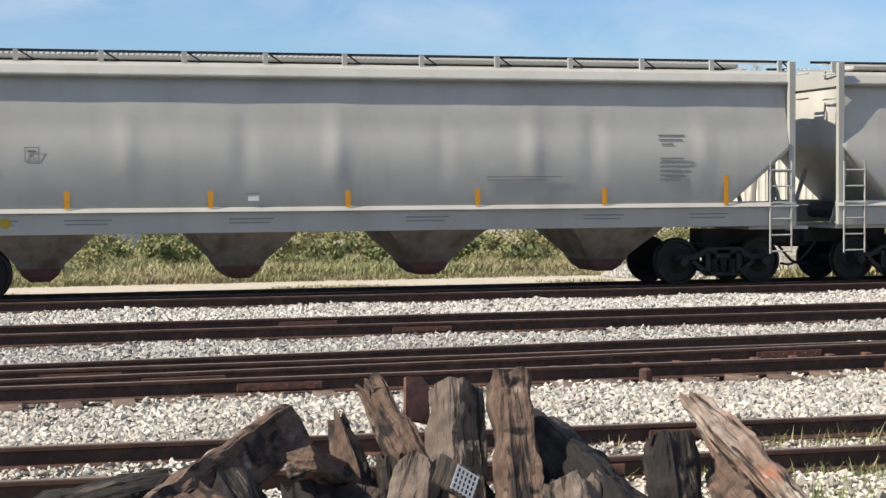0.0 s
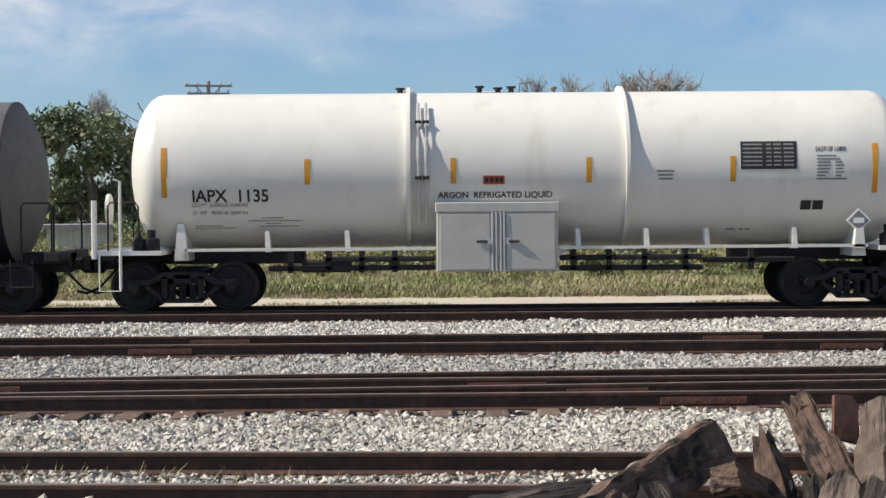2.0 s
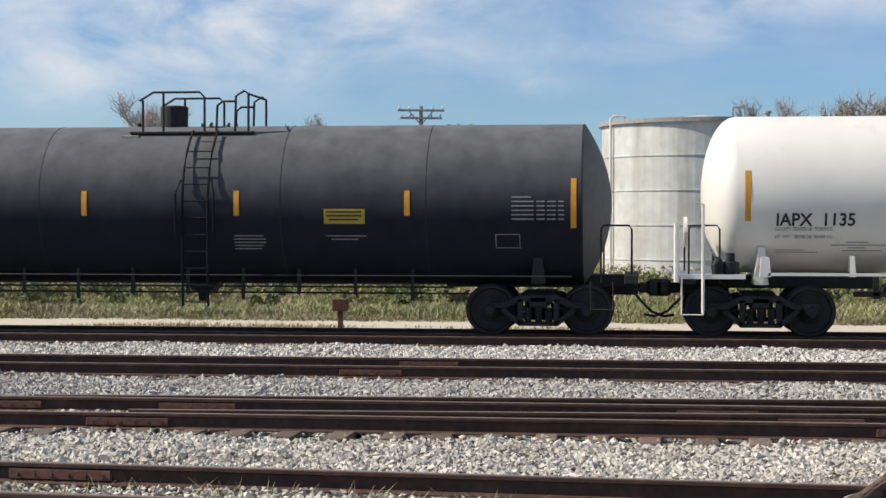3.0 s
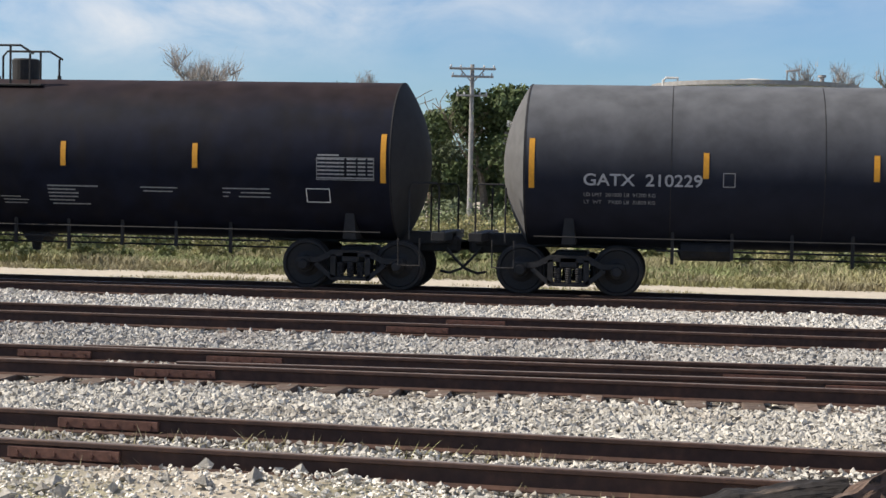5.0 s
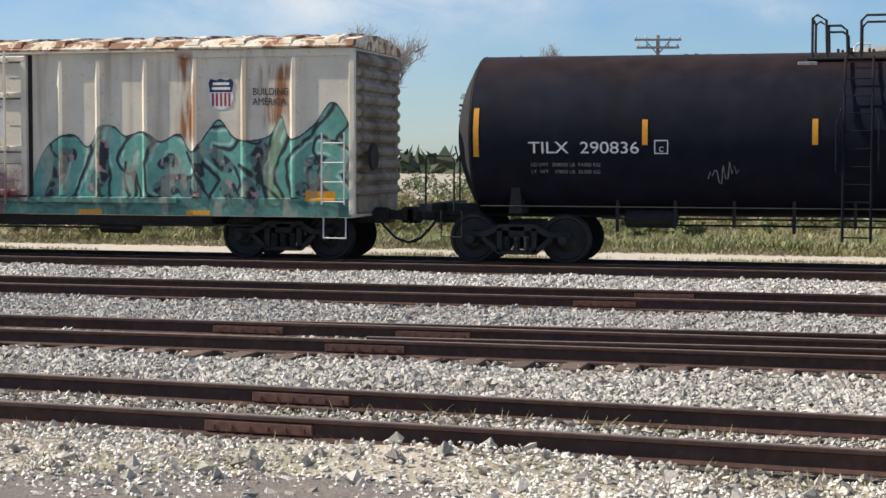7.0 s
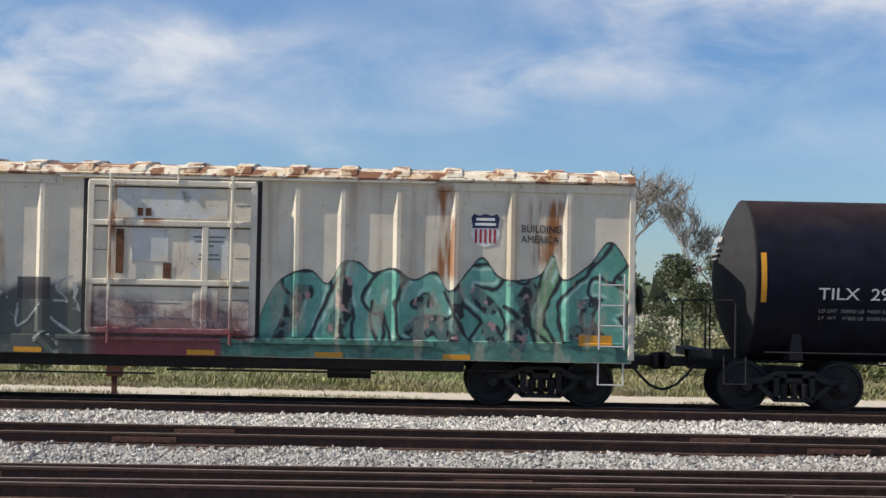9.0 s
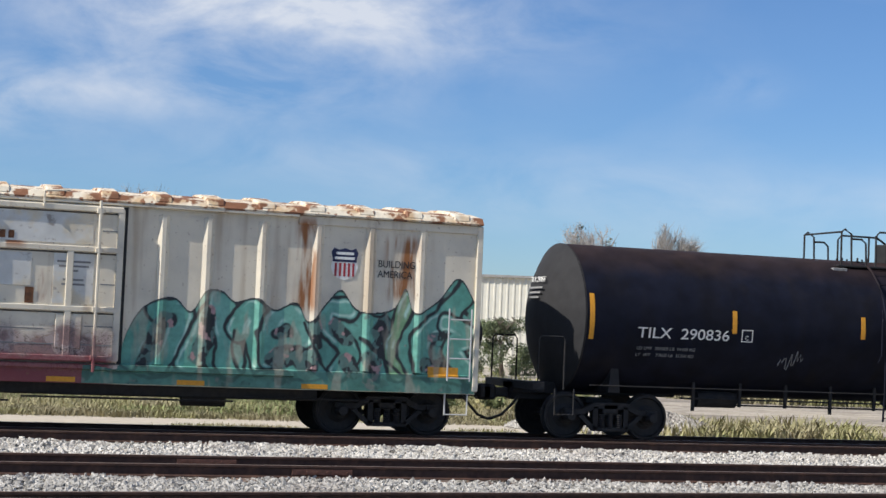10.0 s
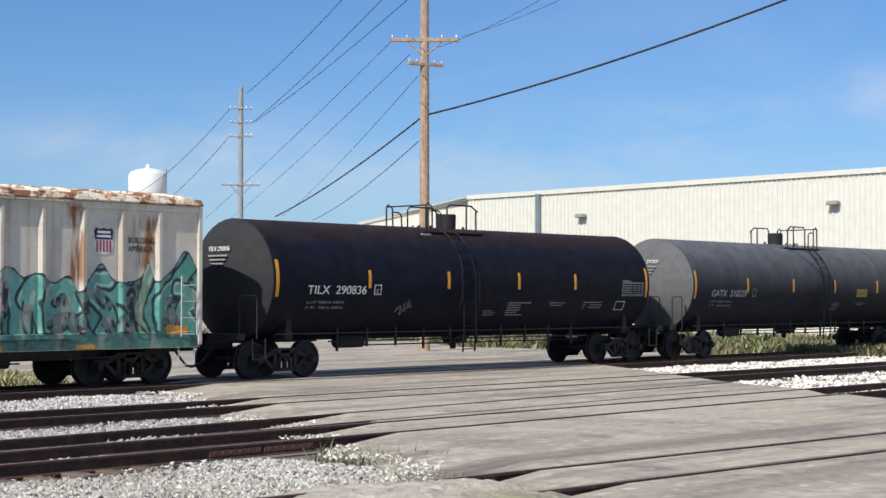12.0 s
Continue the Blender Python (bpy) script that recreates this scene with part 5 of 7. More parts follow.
for x, d in ((-0.68, -1), (-0.18, 1)):
    part("door_handle", tube([(x - d * 0.06, -1.57, 1.27), (x + d * 0.14, -1.58, 1.27)], 0.025), M_INK, cab)
    part("lock_plate", box((x - 0.05 - d * 0.08, -1.56, 1.22), (x + 0.05 - d * 0.08, -1.546, 1.33)), M_GALV, cab)
part("red_placard", box((-0.69, -0.003, -0.08), (-0.30, 0.003, 0.08)), M_RED, iapx, "red placard", pose(0, side_y(2.38, ZI, RI) - 0.004, 2.38, lean(2.38, ZI, RI)))
bars(iapx, -0.66, 2.38, [[(0, .07), (.09, .16), (.19, .25), (.27, .33)]], ZI, RI, M_INK, 0.09, 0.1, 0.010)
lettering("ARGON  REFRIGATED LIQUID", 0.165, M_INK, iapx, on_tank(-1.51, 2.06, ZI, RI), width=0.94, bold=0.003)
lettering("IAPX  1135", 0.34, M_INK, iapx, on_tank(-5.97, 2.02, ZI, RI), width=0.88, bold=0.006)
lettering("LD LMT  201000 LB  91300 KG", 0.10, M_INKGREY, iapx, on_tank(-5.97, 1.93, ZI, RI), width=0.78)
lettering("LT  WT    80200 LB  36400 KG", 0.10, M_INKGREY, iapx, on_tank(-5.97, 1.79, ZI, RI), width=0.78)
bars(iapx, -4.97, 1.72, [[(.25, .65)], [(0, .99)], [(.3, .6)], [(.2, .9)]], ZI, RI, M_INKGREY, 0.02, 0.05)
bars(iapx, -5.95, 1.58, [[(0, .5)], [(0, .75)]], ZI, RI, M_INKGREY, 0.016, 0.04)
bars(iapx, 3.98, 3.01, [[(0, 1.02)] for _ in range(7)], ZI, RI, M_INK, 0.074, 0.072, 0.002)
bars(iapx, 4.02, 2.99, [[(0, .35), (.42, .52), (.56, .7), (.74, .92)] for _ in range(6)], ZI, RI, M_FADED, 0.03, 0.075, 0.006)
lettering("DOT-SP 11803", 0.125, M_INK, iapx, on_tank(5.34, 2.86, ZI, RI), width=0.72)
bars(iapx, 5.36, 2.78, [[(0, .35)], [(0, .42)], [(0, .25), (.34, .46)], [(0, .26), (.34, .5)], [(0, .24), (.34, .48)], [(0, .22), (.34, .5)], [(0, .15), (.34, .45)], [(0, .55)]], ZI, RI, M_INKGREY, 0.028, 0.06)
for x in (5.10, 5.32):
    part("black_panel", box((x, -0.003, -0.10), (x + 0.19, 0.003, 0.09)), M_INK, iapx, m=pose(0, side_y(1.89, ZI, RI) - 0.004, 1.89, lean(1.89, ZI, RI)))
bars(iapx, 2.45, 2.52, [[(0, .32)], [(.03, .3)], [(.05, .3)]], ZI, RI, M_INKGREY, 0.035, 0.07)
bars(iapx, 3.8, 1.45, [[(0, .18), (.24, .32), (.36, .44)]], ZI, RI, M_INKGREY, 0.04)
part("placard_holder", box((-0.16, -0.01, -0.16), (0.16, 0.01, 0.16)), M_LETTER, iapx, "white diamond hazard placard", pose(6.14, -1.36, 1.60, 0, 45, 0))
part("placard_face", box((-0.13, -0.004, -0.13), (0.13, 0.004, 0.13)), M_INKGREY, iapx, "", pose(6.14, -1.375, 1.60, 0, 45, 0))
part("placard_panel", box((-0.10, -0.003, -0.05), (0.10, 0.003, 0.05)), M_LETTER, iapx, "", pose(6.14, -1.383, 1.60))
part("placard_stand", prism([(6.04, 1.1), (6.26, 1.1), (6.20, 1.42), (6.08, 1.42)], -1.38, -1.30), M_CREAM, iapx)
for x0, x1 in ((-6.1, -1.56), (0.70, 6.3)):
    part("side_rail", box((x0, -1.42, 1.12), (x1, -1.34, 1.17)), M_CREAM, iapx)
for x in (-4.6, -3.15, 1.05, 2.3, 3.4, 5.0):
    part("tank_strut", prism([(x - 0.05, 1.1), (x + 0.05, 1.1), (x + 0.02, 1.48), (x - 0.06, 1.48)], -1.30, -1.0), M_CREAM, iapx)
for x0, x1, z in ((0.70, 3.3, 0.96), (0.70, 3.3, 0.77), (-4.6, -1.56, 0.80), (-3.6, -1.56, 0.96), (3.3, 5.0, 0.90)):
    part("frame_beam", box((x0, -1.3, z - 0.05), (x1, -1.2, z + 0.05), None, 0.02), M_STEELDARK, iapx)
for x in (-4.2, -3.5, -2.9, -2.3, 0.95, 1.6, 2.25, 3.0, 4.2):
    part("frame_post", box((x - 0.05, -1.3, 0.72), (x + 0.05, -1.2, 1.15)), M_STEELDARK, iapx)
part("control_box", box((-4.0, -1.25, 0.72), (-3.1, -0.8, 0.94), None, 0.03), M_STEELDARK, iapx)
for s in (-1, 1):
    x = s * 7.25
    part("end_platform", box((min(s * 6.5, s * 7.8), -1.45, 1.06), (max(s * 6.5, s * 7.8), 1.45, 1.14)), M_CREAM, iapx)
    part("end_rail", tube([(x, -1.45, 0.45), (x, -1.45, 2.40), (x - s * -0.12, -1.45, 2.44)], 0.028), M_CREAM, iapx)
    part("end_rail", tube([(s * 7.72, -1.45, 1.0), (s * 7.72, -1.45, 2.06)], 0.05), M_CREAM, iapx)
    part("end_step", tube([(x, -1.47, 1.1), (x, -1.47, 0.42), (x + s * 0.38, -1.47, 0.42), (x + s * 0.38, -1.47, 1.1)], 0.018), M_CREAM, iapx)
    part("valve", lathe([(1.14, 0.16), (1.35, 0.16), (1.38, 0.08), (1.52, 0.08)], "z", 12, None, (s * 6.75, -1.1, 0)), M_STEELDARK, iapx)
    part("valve", lathe([(1.14, 0.10), (1.30, 0.12), (1.46, 0.05)], "z", 12, None, (s * 6.98, -1.2, 0)), M_STEELDARK, iapx)
    part("jack_post", prism([(s * 6.15 - 0.1, 1.1), (s * 6.15 + 0.1, 1.1), (s * 6.15 + 0.07, 1.46), (s * 6.15 - 0.07, 1.46)], -1.42, -1.22), M_CREAM, iapx)
    part("hand_brake", lathe([(-0.03, 0.28), (0.03, 0.28)], "x", 20, None, (s * 7.55, -0.9, 1.9)), M_CREAM, iapx)
for x, h in ((-2.2, 0.05), (-0.7, 0.08), (-0.35, 0.05), (-0.1, 0.07)):
    part("top_valve", lathe([(ZI + RI - 0.03, 0.05), (ZI + RI + h, 0.05), (ZI + RI + h + 0.02, 0.09), (ZI + RI + h + 0.05, 0.09)], "z", 10, None, (x, 0, 0)), M_STEELDARK, iapx)

# ---- turnout, joint bars and hardware on the tracks ----
turnout = thing("track_5", "rusty turnout rails leaving the empty track", "railway track", pose(0, 18.28, 0.0, 0, 0, 3.6), kind="structure")
for dy, a, b in ((-GAUGE / 2, -5.5, 30), (GAUGE / 2, -7, 30)):
    part("rail", rail(0, a, b), None, turnout, m=pose(0, dy, -0.004))
for x, dy in ((1.9, -GAUGE / 2), (-3.4, GAUGE / 2), (9.3, -GAUGE / 2)):
    part("joint_bar", JOINT, None, turnout, m=pose(x, dy - 0.005, 0))
for k in range(11):
    part("slide_plate", box((-0.05, -0.13, -0.172), (0.05, 0.08, -0.11), None, 0.01), M_JOINT, turnout, m=pose(6.2 + 0.52 * k, -GAUGE / 2, 0))
part("switch_stand", lathe([(-0.3, 0.075), (-0.02, 0.07), (0.0, 0.04)], "z", 10), M_RAIL, turnout, m=pose(6.7, -2.15, -0.02))
part("switch_stand", lathe([(-0.3, 0.06), (-0.05, 0.06), (-0.02, 0.04)], "z", 10), M_RAIL, turnout, m=pose(9.7, -2.3, -0.02))
for t, places in ((track_c, ((-5.35, -1), (2.85, -1), (-5.0, 1), (-7.3, 1), (0.9, 1), (14.3, -1), (15.25, -1))), (track_b, ((-3.75, -1), (6.0, -1), (-3.1, 1), (4.6, 1))),
                  (track_d, ((-4.8, 1), (-4.5, -1), (5.6, 1), (4.0, -1))), (track_a, ((-9, -1), (6, -1)))):
    for x, s in places:
        part("joint_bar", JOINT, None, t, m=pose(x, s * GAUGE / 2, 0))

# ---- crossing: worn concrete with the rails let in ----
def road_left(y):
    return 13.3 + (y - 10.9) * 0.535


def road_right(y):
    return 31.4 + max(y - 17.0, -6) * 0.70


def crossing():
    t = thing("road_crossing", "worn pale concrete road over the tracks with dark flangeways", "road", kind="structure")
    r = random.Random(8)
    rails = [-9.0, ("d", -GAUGE / 2), ("d", GAUGE / 2), TRACK_C - GAUGE / 2, TRACK_C + GAUGE / 2, ("t", GAUGE / 2), TRACK_B - GAUGE / 2, TRACK_B + GAUGE / 2,
             TRACK_A - GAUGE / 2, TRACK_A + GAUGE / 2, 62.0]

    def y_of(e, x):
        if isinstance(e, tuple):
            return (12.1 + e[1] - x * 0.0612) if e[0] == "d" else (18.28 + e[1] + x * 0.063)
        return e
    for lo, hi in zip(rails, rails[1:]):
        n = 14
        ga = 0.0 if lo == -9.0 else 0.13
        gb = 0.0 if hi == 62.0 else 0.10

        bm = bmesh.new()
        near, far = [], []
        for k in range(n + 1):
            for row, e, g in ((near, lo, ga), (far, hi, -gb)):
                y0 = y_of(e, 20) + g
                a, b = road_left(y0), road_right(y0)
                side_x = {0: -0.3, 1: 1.1, n - 1: b - a - 0.8, n: b - a}
                x = a + side_x.get(k, (b - a) * k / n)
                if k in (0, 1, n - 1, n):
                    x += r.uniform(-0.35, 0.35)
                row.append(bm.verts.new((x, y_of(e, x) + g + r.uniform(-0.02, 0.02), -0.012 if k not in (0, n) else -0.15)))
        for k in range(n):
            bm.faces.new((near[k], near[k + 1], far[k + 1], far[k]))
        top = list(bm.faces)
        ext = bmesh.ops.extrude_face_region(bm, geom=top)
        bmesh.ops.translate(bm, verts=[v for v in ext["geom"] if isinstance(v, bmesh.types.BMVert)], vec=(0, 0, -0.2))
        bmesh.ops.recalc_face_normals(bm, faces=bm.faces)
        part("slab", bm, M_ROAD, t)
    return t


crossing()
apron = flat("road", [(18, 36), (60, 36), (90, 62), (30, 62)], -0.20, M_ROAD, "pale concrete yard beyond the tracks")


# ---- loose ballast ----
def off_rails(x, y):
    ok = np.ones(len(x), bool)
    ok &= np.abs(y - TRACK_A + 1.58) > 0.10
    for c in (TRACK_A, TRACK_B, TRACK_C):
        for s in (-1, 1):
            ok &= np.abs(y - c - s * GAUGE / 2) > 0.09
    yd = y - (12.1 - x * 0.0612)
    yt = y - (18.28 + x * 0.063)
    for s in (-1, 1):
        ok &= np.abs(yd - s * GAUGE / 2) > 0.09
        ok &= (np.abs(yt - s * GAUGE / 2) > 0.09) | (x < -7)
    ok &= (x < 13.1 + (y - 10.9) * 0.535) | (x > 31.8 + np.maximum(y - 17, -6) * 0.70)
    return ok


def thin_near_ties(x, y):
    """Fewer stones on top of the ties beside the rails."""
    ok = off_rails(x, y)
    for c in (TRACK_A, TRACK_B, TRACK_C):
        ok &= (np.abs(np.abs(y - c) - 1.05) > 0.28) | (rng.uniform(0, 1, len(x)) < (0.14 if c == TRACK_C else 0.35))
    return ok


LBL = "pale crushed limestone ballast between the tracks"
stones("gravel", -10.5, 14.5, 13.15, 16.55, 560, 0.074, -0.195, LBL, thin_near_ties)
stones("gravel", -10.5, 14, 16.55, 18.6, 300, 0.068, -0.20, LBL, thin_near_ties)
stones("gravel", -14, 18.5, 18.6, 22.9, 380, 0.080, -0.19, LBL, thin_near_ties, M_GREYSTONE)
stones("gravel", -14, 18.5, 22.9, 24.7, 170, 0.066, -0.20, LBL, thin_near_ties, M_GREYSTONE)
stones("gravel", -18, 22, 24.7, 30.2, 210, 0.088, -0.19, LBL, thin_near_ties, M_GREYSTONE)
stones("gravel", -18, 24, 30.2, 34.3, 70, 0.08, -0.20, LBL, thin_near_ties, M_GREYSTONE)
stones("gravel", 29, 60, 17.5, 30.2, 45, 0.10, -0.19, LBL, thin_near_ties)
stones("gravel", -9, 13.0, 11.2, 13.15, 330, 0.055, -0.185, "gravel and dust in the old siding", off_rails)


def berm_height(x, y):
    """Dirt piled against the near rail of the old siding."""
    x, y = np.asarray(x, float), np.asarray(y, float)
    edge = 12.1 - GAUGE / 2 - 0.0612 * x - 0.10 - y
    rise = np.clip(1 - edge / 2.2, 0, 1) * np.clip(edge / 0.12, 0, 1)
    lump = 0.55 + 0.45 * np.sin(x * 1.3 + 0.6 * np.sin(y * 2.1)) * np.sin(y * 1.9 + x * 0.4)
    return rise * (0.05 + 0.15 * lump) * (1 - np.clip((x - 9) / 4, 0, 1))


def berm():
    bm = bmesh.new()
    nx, ny = 150, 44
    rows = []
    for i in range(nx + 1):
        x = -11 + 24.5 * i / nx
        near, far = 7.2, 12.1 - GAUGE / 2 - 0.0612 * x - 0.09
        row = []
        for j in range(ny + 1):
            y = near + (far - near) * j / ny
            z = -0.29 + float(berm_height(x, y)) + 0.022 * noise.noise((x * 3.1, y * 3.1, 0)) + 0.012 * noise.noise((x * 11, y * 11, 3))
            row.append(bm.verts.new((x, y, z)))
        rows.append(row)
    for i in range(nx):
        for j in range(ny):
            bm.faces.new((rows[i][j], rows[i + 1][j], rows[i + 1][j + 1], rows[i][j + 1]))
    tagged(part("dirt_bank", bm, M_SAND), "low bank of sandy dirt and rubble along the siding", "dirt", kind="structure")


berm()
stones("gravel", -8, 12.0, 7.6, 11.6, 420, 0.040, -0.275, "thin gravel over sandy ground", lambda x, y: off_rails(x, y) & (y < 12.1 - GAUGE / 2 - 0.0612 * x - 0.1), None, berm_height)
stones("rubble", -8, 10.0, 8.2, 11.5, 14, 0.11, -0.27, "scattered larger rubble on the dirt bank", lambda x, y: off_rails(x, y) & (y < 12.1 - GAUGE / 2 - 0.0612 * x - 0.15), None, berm_height)


def on_road_edge(x, y):
    """A ragged band along the road's edge, clear of the rails."""
    ok = np.abs(x - (13.0 + (y - 10.9) * 0.535) - 0.35 * np.sin(y * 2.3)) < 0.45
    for c in (TRACK_A, TRACK_B, TRACK_C):
        ok &= np.abs(np.abs(y - c) - GAUGE / 2) > 0.24
    ok &= np.abs(np.abs(y - (12.1 - x * 0.0612)) - GAUGE / 2) > 0.24
    return ok & (np.abs(np.abs(y - (18.28 + x * 0.063)) - GAUGE / 2) > 0.24)


stones("gravel_spill", 12.2, 26, 10.5, 30, 110, 0.055, -0.12, "gravel and grit along the worn edge of the road", on_road_edge)


def dirt_patch():
    """Dirt washed over the old siding beside the road."""
    bm = bmesh.new()
    n = 60
    grid = []
    for i in range(n + 1):
        row = []
        for j in range(n + 1):
            u, v = i / n * 2 - 1, j / n * 2 - 1
            d = math.hypot(u, v) * (1 + 0.22 * noise.noise((u * 2.2, v * 2.2, 4.0)))
            h = max(0.0, 1 - d ** 4) * 0.30 + 0.035 * noise.noise((u * 9, v * 9, 2.0)) + 0.02 * noise.noise((u * 25, v * 25, 6.0))
            row.append(bm.verts.new((u * 2.2, v * 1.75, h)))
        grid.append(row)
    for i in range(n):
        for j in range(n):
            bm.faces.new((grid[i][j], grid[i + 1][j], grid[i + 1][j + 1], grid[i][j + 1]))
    tagged(part("dirt_patch", bm, M_SAND, m=pose(12.1, 11.3, -0.27, 0, 0, -4)), "brown dirt and grit washed over the old rails", "dirt", kind="structure")


dirt_patch()


def heap():
    """A heap of crushed rock beside the service road."""
    bm = bmesh.new()
    n = 40
    grid = []
    for i in range(n + 1):
        row = []
        for j in range(n + 1):
            u, v = i / n * 2 - 1, j / n * 2 - 1
            d = math.hypot(u, v)
            h = max(0, 1 - d) ** 0.8 * 0.95 + 0.10 * noise.noise((u * 3, v * 3, 2.0)) * (1 - min(d, 1))
            row.append(bm.verts.new((u * 3.0, v * 2.2, h * 0.85 - 0.02)))
        grid.append(row)
    for i in range(n):
        for j in range(n):
            bm.faces.new((grid[i][j], grid[i + 1][j], grid[i + 1][j + 1], grid[i][j + 1]))
    t = tagged(part("gravel_heap", bm, M_GREYSTONE, m=pose(17.6, 38.2, -0.30)), "low heap of grey crushed rock beside the service road", "gravel heap")
    count = 5200
    u, v = rng.uniform(-1, 1, count), rng.uniform(-1, 1, count)
    d = np.hypot(u, v)
    keep = d < 0.98
    u, v, d = u[keep], v[keep], d[keep]
    h = np.clip(1 - d, 0, 1) ** 0.8 * 0.95
    c = np.stack([u * 3.0, v * 2.2, h * 0.85], -1)
    base = np.array([(1, 0, 0), (-1, 0, 0), (0, 1, 0), (0, -1, 0), (0, 0, 1), (0, 0, -1)], float)
    vv = base[None] * 0.055 * rng.uniform(0.6, 1.4, (len(c), 6, 1)) + rng.normal(0, 0.012, (len(c), 6, 3)) + c[:, None]
    tri = np.array([(0, 2, 4), (2, 1, 4), (1, 3, 4), (3, 0, 4), (2, 0, 5), (1, 2, 5), (3, 1, 5), (0, 3, 5)])
    faces = (tri[None] + 6 * np.arange(len(c))[:, None, None]).reshape(-1, 3)
    tagged(part("rubble", mesh_from("rubble", vv.reshape(-1, 3).tolist(), faces.tolist()), M_GREYSTONE, t), kind="stuff")


heap()


# ---- the far side of the tracks ----
def polar(az, r):
    return r * math.sin(radians(az)), r * math.cos(radians(az))


def silo():
    x, y = polar(2.2, 60)
    t = thing("silo", "weathered pale steel storage silo with ribbed rings", "silo", pose(x, y, -0.3))
    part("wall", lathe([(0, 3.55), (6.0, 3.55), (6.02, 3.5)], "z", 72), M_SILO, t, smooth=False)
    for z in (1.2, 2.4, 3.6, 4.8):
        part("ring_joint", lathe([(z - 0.02, 3.555), (z - 0.02, 3.575), (z + 0.02, 3.575), (z + 0.02, 3.555)], "z", 72), M_SILO, t)
    part("rim", lathe([(5.93, 3.56), (5.93, 3.66), (6.08, 3.66), (6.08, 3.4)], "z", 72), M_GREYPOLE, t)
    part("roof", lathe([(6.0, 3.5), (6.35, 0.3), (6.36, 0.1)], "z", 48), M_SILO, t)
    part("fill_pipe", tube([(-3.2, -1.75, 0.2), (-3.2, -1.75, 6.15), (-3.1, -1.7, 6.25), (-2.7, -1.6, 6.25), (-2.7, -1.6, 6.0)], 0.05), M_CREAM, t)
    part("vent", tube([(1.0, -2.6, 6.0), (1.0, -2.6, 6.45), (1.4, -2.4, 6.5)], 0.05), M_GREYPOLE, t)
    part("vent", lathe([(6.0, 0.08), (6.25, 0.08), (6.27, 0.14), (6.34, 0.14)], "z", 12, None, (2.2, -2.3, 0)), M_GREYPOLE, t)


silo()


def blades(name, label, count, area, height, width, material, seed, cluster=None, keep=None):
    """Grass and weeds: bent blades in tufts, as one mesh."""
    g = np.random.default_rng(seed)
    x0, x1, y0, y1 = area
    px, py = g.uniform(x0, x1, count), g.uniform(y0, y1, count)
    patchy = np.array([noise.noise((a * 0.16, b * 0.22, seed)) for a, b in zip(px, py)])
    sel = patchy > (-1 if cluster is None else cluster)
    if keep is not None:
        sel &= keep(px, py)
    px, py, patchy = px[sel], py[sel], patchy[sel]
    n = len(px)
    k = 7
    a = g.uniform(0, 6.28, (n, k))
    h = height * g.uniform(0.35, 1.1, (n, k)) * (0.75 + 0.6 * np.clip(patchy, -0.5, 1))[:, None]
    spread = g.uniform(0.2, 1.2, (n, k)) * h
    w = width * g.uniform(0.6, 1.3, (n, k))
    bx, by = px[:, None] + g.normal(0, 0.10 + height * 0.12, (n, k)), py[:, None] + g.normal(0, 0.10 + height * 0.12, (n, k))
    dx, dy = np.cos(a), np.sin(a)
    z0 = np.full((n, k), -0.32)
    v = np.stack([
        np.stack([bx - dy * w, by + dx * w, z0], -1), np.stack([bx + dy * w, by - dx * w, z0], -1),
        np.stack([bx + dx * spread * 0.4 - dy * w * 0.8, by + dy * spread * 0.4 + dx * w * 0.8, z0 + h * 0.62], -1),
        np.stack([bx + dx * spread * 0.4 + dy * w * 0.8, by + dy * spread * 0.4 - dx * w * 0.8, z0 + h * 0.62], -1),
        np.stack([bx + dx * spread, by + dy * spread, z0 + h], -1)], -2).reshape(-1, 3)
    m = n * k
    f = 5 * np.arange(m)[:, None]
    faces = np.concatenate([f + np.array([[0, 1, 3]]), f + np.array([[0, 3, 2]]), f + np.array([[2, 3, 4]])]).tolist()
    return tagged(part(name, mesh_from(name, v.tolist(), faces), material), label, "grass", kind="stuff")


M_DRY = mat("dry straw grass", (0.31, 0.275, 0.165), 0.85, 0, (0.8, 0.3), [((0.235, 0.23, 0.10), 0.4, 0.42, 0.6)], spread=0.3)
M_FRESH = mat("fresh weeds", (0.150, 0.175, 0.070), 0.75, 0, (1.5, 0.35), spread=0.35)
blades("tall_grass", "tangled straw-coloured roadside grass", 26000, (-32, 22, 40.5, 56), 0.42, 0.014, M_DRY, 3)
blades("tall_grass", "tangled green roadside grass", 18000, (-32, 22, 40.2, 56), 0.38, 0.015, M_FRESH, 4, -0.05)
blades("grass_verge", "short straw grass along the service road", 9000, (-30, 30, 38.8, 41.5), 0.24, 0.014, M_DRY, 5)
blades("grass_verge", "short weeds between the track and the service road", 3800, (-30, 14, 34.5, 36.6), 0.17, 0.012, M_DRY, 14, -0.02)
blades("far_grass", "dry grass strip beyond the yard", 9000, (30, 110, 56, 70), 0.75, 0.06, M_DRY, 6)
blades("far_grass", "green scrub beyond the yard", 5000, (34, 110, 57, 70), 0.9, 0.06, M_FRESH, 16, -0.05)
blades("dry_weeds", "low dry weeds on the worn road edge", 1500, (13.0, 22.0, 12.0, 26.0), 0.34, 0.010, M_DRY, 15, -0.1, on_road_edge)
blades("green_weeds", "low green weeds on the worn road edge", 500, (13.0, 20.0, 13.0, 19.0), 0.32, 0.012, M_FRESH, 17, -0.1, on_road_edge)
